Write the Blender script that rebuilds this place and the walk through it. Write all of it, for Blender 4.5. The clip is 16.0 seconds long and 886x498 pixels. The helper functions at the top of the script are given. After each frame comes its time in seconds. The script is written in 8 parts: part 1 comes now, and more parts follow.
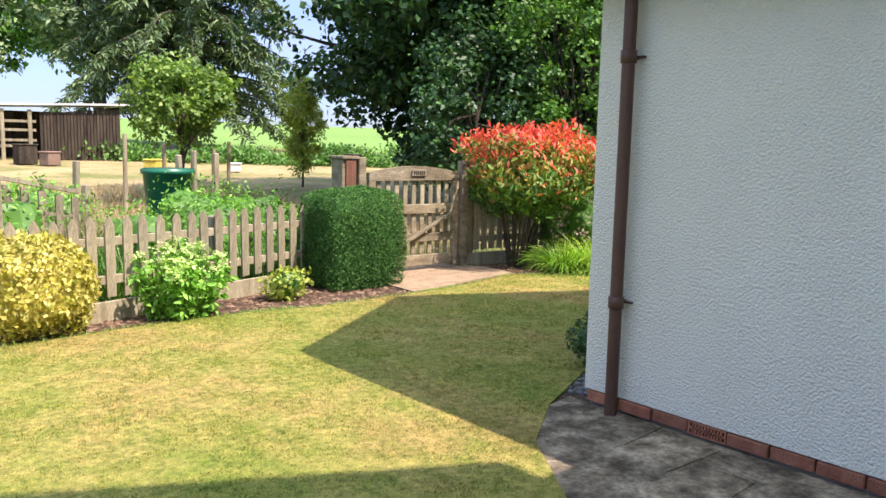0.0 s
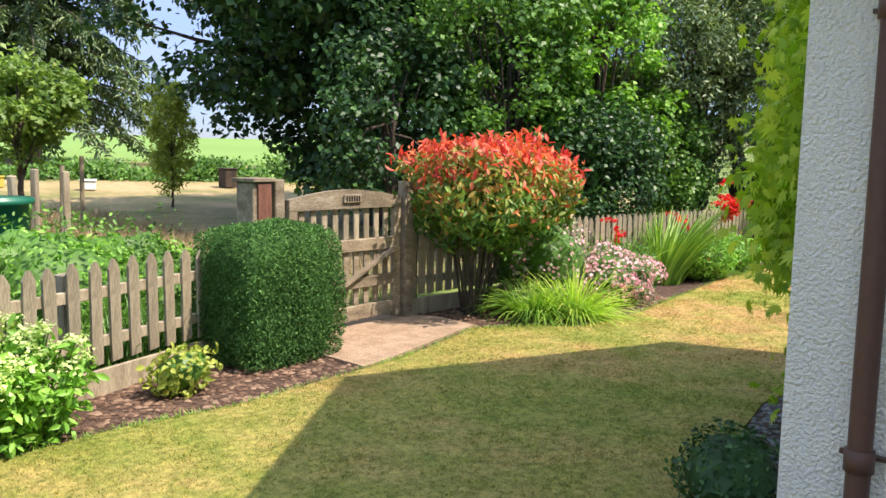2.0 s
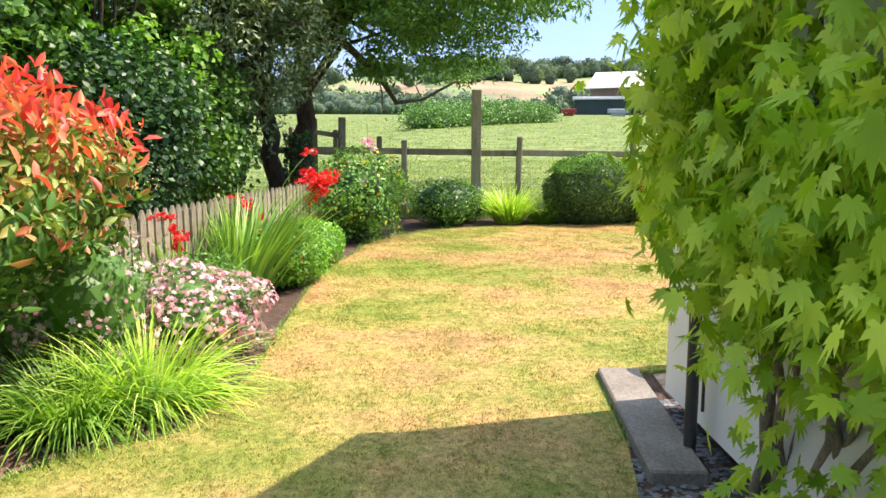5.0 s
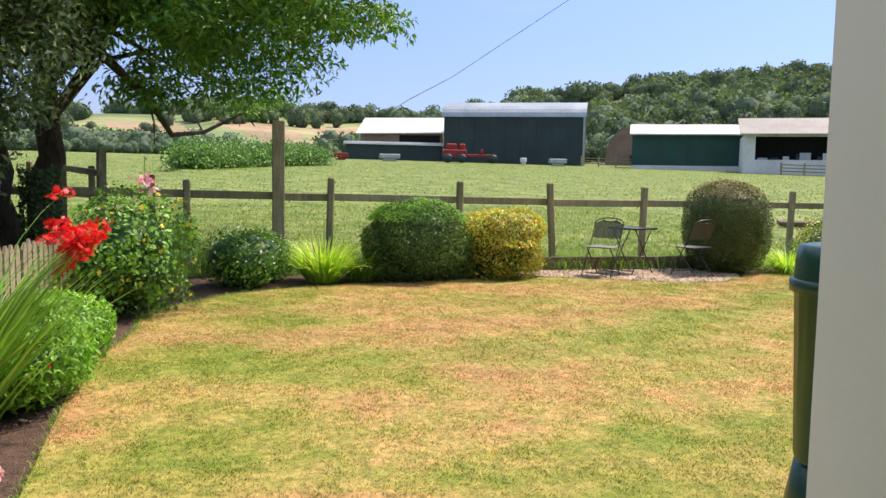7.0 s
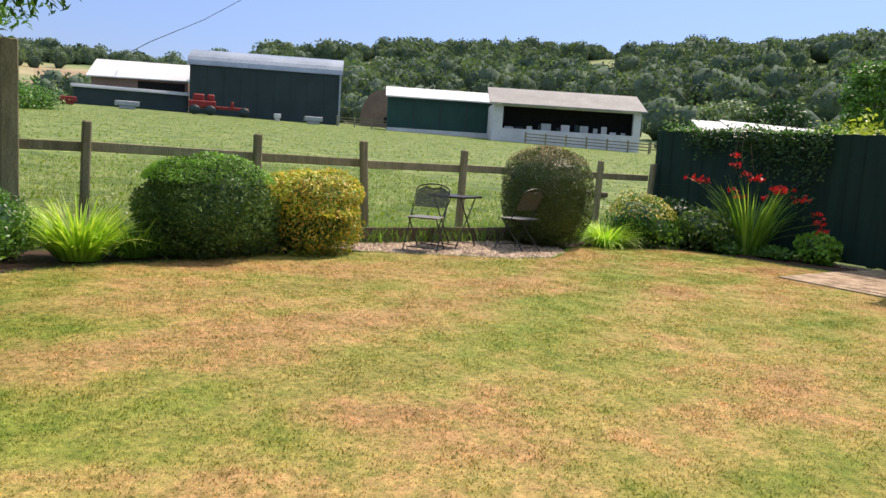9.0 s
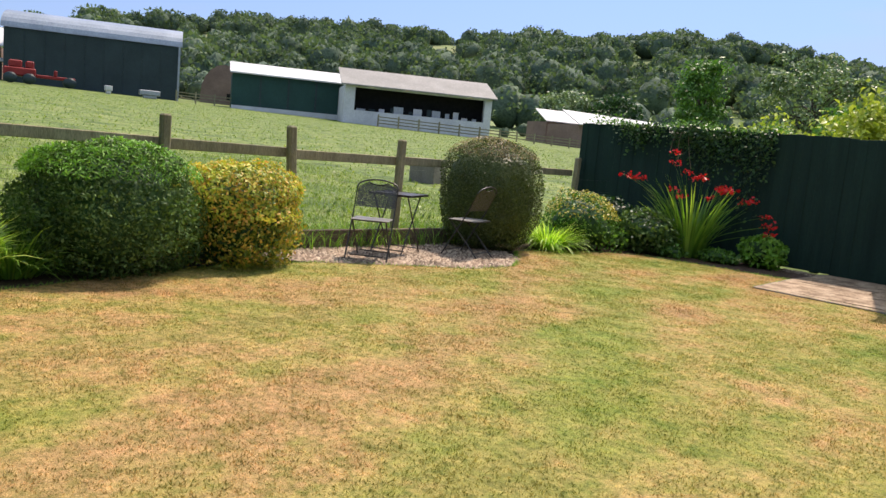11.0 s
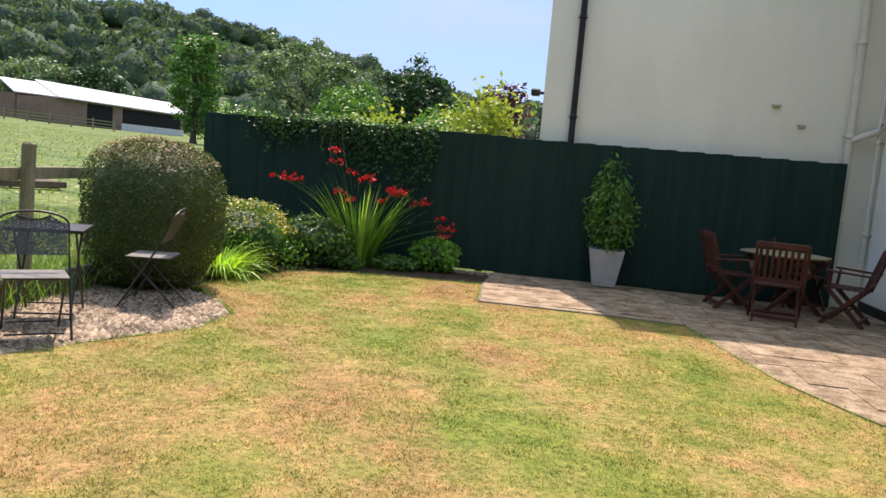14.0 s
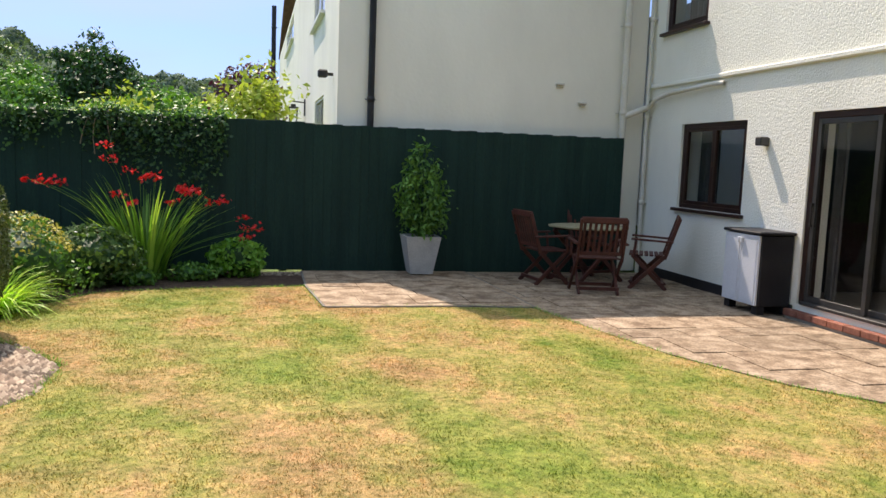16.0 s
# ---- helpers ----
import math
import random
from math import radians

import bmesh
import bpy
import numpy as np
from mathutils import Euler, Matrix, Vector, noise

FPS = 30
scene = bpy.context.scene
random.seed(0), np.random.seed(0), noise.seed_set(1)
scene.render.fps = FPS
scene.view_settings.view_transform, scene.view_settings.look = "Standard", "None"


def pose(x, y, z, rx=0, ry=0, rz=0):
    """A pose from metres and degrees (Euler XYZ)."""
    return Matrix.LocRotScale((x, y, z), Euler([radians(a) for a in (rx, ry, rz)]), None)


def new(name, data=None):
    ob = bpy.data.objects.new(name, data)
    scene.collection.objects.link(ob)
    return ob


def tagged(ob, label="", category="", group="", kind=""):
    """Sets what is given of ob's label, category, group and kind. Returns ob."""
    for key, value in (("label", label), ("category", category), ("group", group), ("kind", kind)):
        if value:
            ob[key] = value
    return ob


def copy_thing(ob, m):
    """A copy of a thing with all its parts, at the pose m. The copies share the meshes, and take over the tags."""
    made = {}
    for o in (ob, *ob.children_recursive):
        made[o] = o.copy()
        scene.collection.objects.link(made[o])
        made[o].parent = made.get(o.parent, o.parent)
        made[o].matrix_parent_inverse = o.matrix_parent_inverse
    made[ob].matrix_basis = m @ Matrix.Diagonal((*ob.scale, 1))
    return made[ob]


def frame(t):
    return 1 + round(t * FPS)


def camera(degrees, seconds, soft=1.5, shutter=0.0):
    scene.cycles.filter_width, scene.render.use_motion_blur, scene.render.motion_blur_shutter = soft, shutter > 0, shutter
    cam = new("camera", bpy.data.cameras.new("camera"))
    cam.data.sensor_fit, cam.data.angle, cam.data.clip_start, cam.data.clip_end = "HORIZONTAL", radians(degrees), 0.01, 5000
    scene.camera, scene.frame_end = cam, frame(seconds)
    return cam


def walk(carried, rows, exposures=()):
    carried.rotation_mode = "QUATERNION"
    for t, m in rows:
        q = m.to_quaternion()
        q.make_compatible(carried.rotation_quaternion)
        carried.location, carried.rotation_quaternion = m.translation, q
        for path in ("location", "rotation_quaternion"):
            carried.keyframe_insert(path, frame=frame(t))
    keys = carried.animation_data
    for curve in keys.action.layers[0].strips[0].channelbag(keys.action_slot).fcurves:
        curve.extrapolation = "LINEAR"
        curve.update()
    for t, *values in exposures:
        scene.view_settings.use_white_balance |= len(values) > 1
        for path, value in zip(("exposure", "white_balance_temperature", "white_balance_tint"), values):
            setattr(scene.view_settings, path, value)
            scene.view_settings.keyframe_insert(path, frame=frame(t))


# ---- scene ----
cam = camera(59.0, 16.0)
METRES, EYE, TILT, LEAN, TURN = 17.4, 1.5, -0.1, 0.9, -40.9
ROWS = [
    (0.0, 0.0, 0.0, 0.0, 0.28, -7.36, -2.19),
    (0.5, -0.0104, 0.0298, -0.0011, 4.98, -6.82, -2.54),
    (1.0, -0.0229, 0.0635, -0.0014, 3.36, -6.68, -3.0),
    (1.5, -0.0326, 0.0948, 0.0014, -4.57, -6.43, -1.8),
    (2.0, -0.0384, 0.1294, 0.0022, -9.35, -6.27, -1.84),
    (2.5, -0.0443, 0.1633, 0.003, -14.75, -6.56, -0.95),
    (3.0, -0.044, 0.1961, 0.0022, -19.88, -7.23, -1.06),
    (3.5, -0.0427, 0.23, 0.0018, -27.86, -8.29, -0.71),
    (4.0, -0.0326, 0.2601, 0.0005, -35.93, -9.12, -0.1),
    (4.5, -0.0174, 0.2922, -0.0002, -41.57, -8.66, -0.32),
    (7.0, 0.0793, 0.435, -0.0019, -63.53, -4.14, -1.36),
    (7.5, 0.1013, 0.4585, -0.0037, -66.5, -4.16, -2.01),
    (8.0, 0.1231, 0.48, -0.004, -71.35, -3.85, -3.05),
    (8.5, 0.1439, 0.5009, -0.0043, -77.66, -4.49, -2.7),
    (9.0, 0.1646, 0.5185, -0.0041, -81.77, -6.29, -3.63),
    (11.5, 0.2724, 0.623, -0.0018, -98.08, -6.93, -4.21),
    (12.0, 0.297, 0.6422, 0.0007, -103.94, -7.79, -3.62),
    (12.5, 0.3257, 0.6556, 0.003, -109.9, -8.16, -4.75),
    (13.0, 0.3524, 0.6722, 0.0033, -118.25, -8.57, -4.7),
    (13.5, 0.3794, 0.6843, 0.0046, -125.2, -7.38, -3.79),
    (14.0, 0.4061, 0.6946, 0.007, -130.17, -5.43, -4.23),
    (14.5, 0.4311, 0.7033, 0.0082, -136.99, -6.91, -3.97),
    (15.0, 0.4577, 0.7061, 0.0086, -143.07, -7.08, -3.56),
    (15.5, 0.4815, 0.7156, 0.0097, -148.09, -6.44, -2.51),
    (16.0, 0.502, 0.7214, 0.0104, -152.77, -5.94, -1.32),
]
EXPO = [(0.0, 1.24, 6900, 22), (1.0, 1.08, 6900, 22), (2.5, 1.16, 7000, 22), (4.5, 1.45, 7000, 22), (7.0, 0.86, 7300, 23), (9.0, 0.61, 7200, 22), (12.5, 0.66, 7100, 22), (16.0, 0.82, 7000, 20)]
walk(cam, [(t, pose(0, 0, EYE, TILT, LEAN, TURN) @ pose(METRES * x, METRES * y, METRES * z, 90 + pitch, roll, yaw)) for t, x, y, z, yaw, pitch, roll in ROWS], EXPO)

# ---- world and sun ----
SUN_DIR = Vector((0.20, -0.60, 1.0)).normalized()
sky_world = bpy.data.worlds.new("sky")
scene.world = sky_world
sky_world.use_nodes = True
wn = sky_world.node_tree
sky = wn.nodes.new("ShaderNodeTexSky")
sky.sky_type, sky.sun_disc = "NISHITA", False
sky.sun_elevation = math.asin(SUN_DIR.z)
sky.sun_rotation = math.atan2(SUN_DIR.x, SUN_DIR.y)
sky.air_density, sky.dust_density, sky.ozone_density = 1.0, 0.25, 2.4
bg = wn.nodes["Background"]
bg.inputs["Strength"].default_value = 0.15
# thin high cloud over the blue
tc = wn.nodes.new("ShaderNodeTexCoord")
mp = wn.nodes.new("ShaderNodeMapping")
mp.inputs["Scale"].default_value = (1.0, 1.0, 5.0)
cn = wn.nodes.new("ShaderNodeTexNoise")
cn.inputs["Scale"].default_value, cn.inputs["Detail"].default_value = 1.6, 6.0
cr = wn.nodes.new("ShaderNodeValToRGB")
cr.color_ramp.elements[0].position, cr.color_ramp.elements[1].position = 0.51, 0.78
cr.color_ramp.elements[1].color = (0.75, 0.75, 0.75, 1)
cm = wn.nodes.new("ShaderNodeMix")
cm.data_type = "RGBA"
cm.inputs["B"].default_value = (5.2, 5.6, 6.0, 1)
wn.links.new(tc.outputs["Generated"], mp.inputs["Vector"])
wn.links.new(mp.outputs["Vector"], cn.inputs["Vector"])
wn.links.new(cn.outputs["Fac"], cr.inputs["Fac"])
wn.links.new(cr.outputs["Color"], cm.inputs["Factor"])
wn.links.new(sky.outputs["Color"], cm.inputs["A"])
sm = wn.nodes.new("ShaderNodeMix")
sm.data_type, sm.blend_type = "RGBA", "MULTIPLY"
sm.inputs["Factor"].default_value = 1.0
# sky regraded: dimmer, deeper blue low down; overhead brightened to fill the shade
sep_z = wn.nodes.new("ShaderNodeSeparateXYZ")
grade = wn.nodes.new("ShaderNodeValToRGB")
grade.color_ramp.elements[0].position, grade.color_ramp.elements[0].color = 0.0, (0.275, 0.335, 0.50, 1)
grade.color_ramp.elements[1].position, grade.color_ramp.elements[1].color = 0.75, (2.55, 2.25, 1.70, 1)
g_mid = grade.color_ramp.elements.new(0.30)
g_mid.color = (0.60, 0.68, 0.86, 1)
wn.links.new(tc.outputs["Generated"], sep_z.inputs["Vector"])
wn.links.new(sep_z.outputs["Z"], grade.inputs["Fac"])
wn.links.new(grade.outputs["Color"], sm.inputs["B"])
wn.links.new(cm.outputs["Result"], sm.inputs["A"])
wn.links.new(sm.outputs["Result"], bg.inputs["Color"])

sun = new("sun", bpy.data.lights.new("sun", "SUN"))
sun.data.energy, sun.data.angle, sun.data.color = 3.7, radians(0.53), (1.0, 0.93, 0.82)
sun.matrix_world = Matrix.Translation((0, 0, 30)) @ SUN_DIR.to_track_quat("Z", "Y").to_matrix().to_4x4()


# ---- materials ----
def base_mat(name, rough=0.7, metal=0.0, spec=0.3):
    m = bpy.data.materials.new(name)
    m.use_nodes = True
    b = m.node_tree.nodes["Principled BSDF"]
    b.inputs["Roughness"].default_value, b.inputs["Metallic"].default_value = rough, metal
    b.inputs["Specular IOR Level"].default_value = spec
    return m, m.node_tree.nodes, m.node_tree.links, b


def ramp_node(nodes, stops):
    r = nodes.new("ShaderNodeValToRGB")
    els = r.color_ramp.elements
    while len(els) < len(stops):
        els.new(0.5)
    for e, (p, c) in zip(els, stops):
        e.position, e.color = p, (*c, 1)
    return r


def noise_node(nodes, links, scale, detail=4.0, rough=0.55, stretch=None, space="Object"):
    n = nodes.new("ShaderNodeTexNoise")
    n.inputs["Scale"].default_value, n.inputs["Detail"].default_value, n.inputs["Roughness"].default_value = scale, detail, rough
    if space == "World":
        c = nodes.new("ShaderNodeNewGeometry").outputs["Position"]
    else:
        c = nodes.new("ShaderNodeTexCoord").outputs[space]
    if stretch:
        mm = nodes.new("ShaderNodeMapping")
        mm.inputs["Scale"].default_value = stretch
        links.new(c, mm.inputs["Vector"])
        c = mm.outputs["Vector"]
    links.new(c, n.inputs["Vector"])
    return n


def mix_node(nodes, links, fac, a, b, mode="MIX"):
    m = nodes.new("ShaderNodeMix")
    m.data_type, m.blend_type = "RGBA", mode
    for key, v in (("Factor", fac), ("A", a), ("B", b)):
        if isinstance(v, (int, float)):
            m.inputs[key].default_value = v
        elif isinstance(v, tuple):
            m.inputs[key].default_value = (*v, 1)
        else:
            links.new(v, m.inputs[key])
    return m.outputs["Result"]


def surface(name, stops, scale=6.0, fine=60.0, fine_amt=0.25, rough=0.75, bump=0.3, bump_dist=0.004, stretch=None, metal=0.0, spec=0.3,
            space="World", vary=0.0, bump_scale=None):
    """A surface with broad variation through a ramp, fine grain and a bump; vary: how much each object differs."""
    m, n, l, b = base_mat(name, rough, metal, spec)
    big = noise_node(n, l, scale, 5, 0.6, stretch, space)
    r = ramp_node(n, stops)
    l.new(big.outputs["Fac"], r.inputs["Fac"])
    small = noise_node(n, l, fine, 3, 0.6, stretch, space)
    g = ramp_node(n, [(0.3, (1 - fine_amt,) * 3), (0.7, (1 + fine_amt * 0.4,) * 3)])
    l.new(small.outputs["Fac"], g.inputs["Fac"])
    col = mix_node(n, l, 1.0, r.outputs["Color"], g.outputs["Color"], "MULTIPLY")
    if vary:
        oi = n.new("ShaderNodeObjectInfo")
        v = ramp_node(n, [(0.0, (1 - vary, 1 - vary, 1 - vary)), (1.0, (1 + vary * 0.6, 1 + vary * 0.5, 1 + vary * 0.4))])
        l.new(oi.outputs["Random"], v.inputs["Fac"])
        col = mix_node(n, l, 1.0, col, v.outputs["Color"], "MULTIPLY")
    l.new(col, b.inputs["Base Color"])
    if bump:
        bp = n.new("ShaderNodeBump")
        bp.inputs["Strength"].default_value, bp.inputs["Distance"].default_value = bump, bump_dist
        src = noise_node(n, l, bump_scale, 3, 0.6, stretch, space) if bump_scale else small
        l.new(src.outputs["Fac"], bp.inputs["Height"])
        l.new(bp.outputs["Normal"], b.inputs["Normal"])
    return m


def leaf_mat(name, stops, trans=0.35, rough=0.45, spec=0.35, tint=None):
    """Leaves: a colour for each leaf from a ramp, light through them, soft gloss."""
    m, n, l, b = base_mat(name, rough, 0, spec)
    geo = n.new("ShaderNodeNewGeometry")
    r = ramp_node(n, stops)
    l.new(geo.outputs["Random Per Island"], r.inputs["Fac"])
    big = noise_node(n, l, 2.2, 2, 0.5, None, "World")
    v = ramp_node(n, [(0.3, (0.72, 0.74, 0.72)), (0.7, (1.15, 1.15, 1.1))])
    l.new(big.outputs["Fac"], v.inputs["Fac"])
    col = mix_node(n, l, 1.0, r.outputs["Color"], v.outputs["Color"], "MULTIPLY")
    l.new(col, b.inputs["Base Color"])
    tr = n.new("ShaderNodeBsdfTranslucent")
    bright = mix_node(n, l, 1.0, col, tint or (1.15, 1.25, 0.55), "MULTIPLY")
    l.new(bright, tr.inputs["Color"])
    ms = n.new("ShaderNodeMixShader")
    ms.inputs["Fac"].default_value = trans
    l.new(b.outputs["BSDF"], ms.inputs[1])
    l.new(tr.outputs["BSDF"], ms.inputs[2])
    l.new(ms.outputs["Shader"], n["Material Output"].inputs["Surface"])
    return m


def math_node(n, l, op, a, b=None, c=None):
    m = n.new("ShaderNodeMath")
    m.operation = op
    for k, v in enumerate((a, b, c)):
        if v is None:
            continue
        if isinstance(v, (int, float)):
            m.inputs[k].default_value = v
        else:
            l.new(v, m.inputs[k])
    return m.outputs["Value"]


def lawn_colour(n, l):
    """Dry, patchy lawn: straw, tan and green in patches, with a scorched track curving across it."""
    a = noise_node(n, l, 0.62, 9, 0.70, (1.25, 0.85, 1.0), "World")
    r = ramp_node(n, [(0.35, (0.175, 0.235, 0.036)), (0.44, (0.285, 0.278, 0.068)), (0.51, (0.395, 0.315, 0.110)), (0.58, (0.455, 0.292, 0.132)), (0.68, (0.33, 0.198, 0.092))])
    l.new(a.outputs["Fac"], r.inputs["Fac"])
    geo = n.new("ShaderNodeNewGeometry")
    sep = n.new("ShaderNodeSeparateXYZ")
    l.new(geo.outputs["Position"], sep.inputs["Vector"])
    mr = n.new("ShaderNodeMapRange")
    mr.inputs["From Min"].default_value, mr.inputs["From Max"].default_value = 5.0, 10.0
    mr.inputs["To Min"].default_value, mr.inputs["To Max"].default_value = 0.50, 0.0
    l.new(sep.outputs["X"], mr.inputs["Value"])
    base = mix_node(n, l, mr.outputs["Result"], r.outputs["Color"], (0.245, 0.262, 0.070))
    # two long tracks: one scorched, one green beside it
    wob = noise_node(n, l, 1.7, 5, 0.65, None, "World")
    dy = math_node(n, l, "SUBTRACT", 4.6, sep.outputs["Y"])
    curve = math_node(n, l, "MULTIPLY_ADD", math_node(n, l, "MULTIPLY", dy, dy), 0.065, 13.0)
    off = math_node(n, l, "SUBTRACT", sep.outputs["X"], curve)
    off = math_node(n, l, "ADD", off, math_node(n, l, "MULTIPLY_ADD", wob.outputs["Fac"], 2.0, -1.0))
    for mid, wide, amt, col in ((0.05, 0.55, 0.8, (0.42, 0.265, 0.125)), (-1.05, 0.70, 0.6, (0.195, 0.262, 0.042)), (1.5, 0.5, 0.5, (0.38, 0.25, 0.11))):
        d = math_node(n, l, "ABSOLUTE", math_node(n, l, "SUBTRACT", off, mid))
        f = n.new("ShaderNodeMapRange")
        f.interpolation_type = "SMOOTHSTEP"
        f.inputs["From Min"].default_value, f.inputs["From Max"].default_value = 0.0, wide
        f.inputs["To Min"].default_value, f.inputs["To Max"].default_value = amt, 0.0
        l.new(d, f.inputs["Value"])
        base = mix_node(n, l, f.outputs["Result"], base, col)
    b = noise_node(n, l, 4.6, 6, 0.72, None, "World")
    h = ramp_node(n, [(0.34, (0.70, 0.84, 0.58)), (0.50, (0.98, 0.98, 0.95)), (0.66, (1.26, 1.16, 1.24))])
    l.new(b.outputs["Fac"], h.inputs["Fac"])
    base = mix_node(n, l, 1.0, base, h.outputs["Color"], "MULTIPLY")
    c = noise_node(n, l, 21, 6, 0.80, None, "World")
    g = ramp_node(n, [(0.38, (0.55, 0.63, 0.46)), (0.50, (0.98, 0.98, 0.94)), (0.64, (1.36, 1.30, 1.26))])
    l.new(c.outputs["Fac"], g.inputs["Fac"])
    return mix_node(n, l, 1.0, base, g.outputs["Color"], "MULTIPLY")


def lawn_mat(name, blades):
    m, n, l, b = base_mat(name, 0.8, 0, 0.2)
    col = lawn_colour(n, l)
    if blades:
        geo = n.new("ShaderNodeNewGeometry")
        v = ramp_node(n, [(0.0, (0.62, 0.74, 0.50)), (0.5, (1.05, 1.05, 0.95)), (1.0, (1.65, 1.50, 1.35))])
        l.new(geo.outputs["Random Per Island"], v.inputs["Fac"])
        col = mix_node(n, l, 1.0, col, v.outputs["Color"], "MULTIPLY")
        l.new(col, b.inputs["Base Color"])
        tr = n.new("ShaderNodeBsdfTranslucent")
        l.new(col, tr.inputs["Color"])
        ms = n.new("ShaderNodeMixShader")
        ms.inputs["Fac"].default_value = 0.3
        l.new(b.outputs["BSDF"], ms.inputs[1])
        l.new(tr.outputs["BSDF"], ms.inputs[2])
        l.new(ms.outputs["Shader"], n["Material Output"].inputs["Surface"])
    else:
        f = noise_node(n, l, 130, 3, 0.7, None, "World")
        g = ramp_node(n, [(0.3, (0.55, 0.60, 0.5)), (0.65, (1.1, 1.1, 1.1))])
        l.new(f.outputs["Fac"], g.inputs["Fac"])
        col = mix_node(n, l, 1.0, col, g.outputs["Color"], "MULTIPLY")
        l.new(col, b.inputs["Base Color"])
        bp = n.new("ShaderNodeBump")
        bp.inputs["Strength"].default_value, bp.inputs["Distance"].default_value = 0.8, 0.012
        l.new(f.outputs["Fac"], bp.inputs["Height"])
        l.new(bp.outputs["Normal"], b.inputs["Normal"])
    return m


def render_mat(name, col, scale=55.0, strength=1.0):
    """Roughcast: painted wall with a coarse, lumpy relief."""
    m, n, l, b = base_mat(name, 0.75, 0, 0.25)
    st = noise_node(n, l, 0.9, 5, 0.6, (1, 1, 0.45), "World")
    r = ramp_node(n, [(0.3, tuple(c * 0.88 for c in col)), (0.7, col)])
    l.new(st.outputs["Fac"], r.inputs["Fac"])
    l.new(r.outputs["Color"], b.inputs["Base Color"])
    a = noise_node(n, l, scale, 3, 0.55, None, "World")
    bp = n.new("ShaderNodeBump")
    bp.inputs["Strength"].default_value, bp.inputs["Distance"].default_value = strength, 0.026 if strength >= 1 else 0.012
    l.new(a.outputs["Fac"], bp.inputs["Height"])
    l.new(bp.outputs["Normal"], b.inputs["Normal"])
    return m


def glass_mat(name):
    m, n, l, b = base_mat(name, 0.03, 0, 0.5)
    b.inputs["Transmission Weight"].default_value = 1.0
    b.inputs["IOR"].default_value = 1.45
    b.inputs["Base Color"].default_value = (0.9, 0.93, 0.92, 1)
    return m


M = {}
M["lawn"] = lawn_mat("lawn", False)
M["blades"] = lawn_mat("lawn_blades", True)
M["roughcast"] = render_mat("white_roughcast", (0.86, 0.86, 0.78), 74.0, 1.0)
M["smooth_wall"] = render_mat("cream_render", (0.88, 0.85, 0.73), 18.0, 0.25)
M["cottage_wall"] = render_mat("cottage_render", (0.86, 0.85, 0.74), 44.0, 0.8)
M["porch_wall"] = render_mat("porch_render", (0.80, 0.79, 0.73), 12.0, 0.2)
M["brown_pipe"] = surface("brown_plastic", [(0.3, (0.085, 0.042, 0.032)), (0.7, (0.115, 0.060, 0.046))], 3, 40, 0.15, 0.45, 0)
M["black_pipe"] = surface("black_iron", [(0.3, (0.012, 0.013, 0.015)), (0.7, (0.03, 0.03, 0.032))], 3, 40, 0.15, 0.5, 0)
M["white_pipe"] = surface("cream_paint", [(0.3, (0.60, 0.57, 0.47)), (0.7, (0.70, 0.67, 0.58))], 3, 40, 0.12, 0.5, 0)
M["brick"] = surface("red_brick", [(0.3, (0.24, 0.085, 0.055)), (0.7, (0.40, 0.17, 0.11))], 12, 120, 0.35, 0.85, 0.5, 0.003, vary=0.25)
M["mortar"] = surface("mortar", [(0.3, (0.20, 0.18, 0.15)), (0.7, (0.28, 0.26, 0.22))], 8, 120, 0.3, 0.9, 0.5)
M["paving"] = surface("sandstone_paving", [(0.34, (0.17, 0.112, 0.068)), (0.48, (0.31, 0.225, 0.145)), (0.64, (0.46, 0.355, 0.245))], 5.0, 45, 0.5, 0.85, 0.6, 0.006, vary=0.18)
M["old_flag"] = surface("dark_worn_stone", [(0.36, (0.10, 0.076, 0.052)), (0.48, (0.22, 0.18, 0.125)), (0.62, (0.44, 0.37, 0.27))], 5.5, 38, 0.5, 0.85, 0.9, 0.012, vary=0.25)
M["concrete"] = surface("old_concrete", [(0.3, (0.15, 0.135, 0.11)), (0.7, (0.27, 0.25, 0.21))], 3, 60, 0.35, 0.9, 0.6, 0.005)
M["path"] = surface("sandy_path", [(0.3, (0.26, 0.18, 0.11)), (0.7, (0.42, 0.31, 0.21))], 5, 70, 0.45, 0.9, 0.4, 0.003)
M["soil"] = surface("dark_soil", [(0.3, (0.054, 0.034, 0.024)), (0.7, (0.144, 0.090, 0.060))], 12, 70, 0.5, 0.95, 1.0, 0.02)
M["bark"] = surface("bark_chips", [(0.3, (0.06, 0.035, 0.022)), (0.7, (0.20, 0.12, 0.08))], 20, 80, 0.4, 0.9, 0.4)
M["gravel"] = surface("gravel_bed", [(0.3, (0.10, 0.075, 0.06)), (0.7, (0.24, 0.18, 0.15))], 40, 90, 0.4, 0.9, 0.8, 0.01)
M["old_wood"] = surface("weathered_wood", [(0.25, (0.18, 0.152, 0.098)), (0.55, (0.345, 0.305, 0.210)), (0.78, (0.490, 0.445, 0.325))], 3.0, 45, 0.40, 0.85, 0.6, 0.004, (3.5, 3.5, 0.5), space="Object", vary=0.22)
M["gate_wood"] = surface("gate_wood", [(0.25, (0.125, 0.100, 0.066)), (0.55, (0.295, 0.248, 0.168)), (0.8, (0.500, 0.455, 0.350))], 3.0, 35, 0.45, 0.85, 0.6, 0.005, (1.0, 3.5, 3.5), space="Object", vary=0.2)
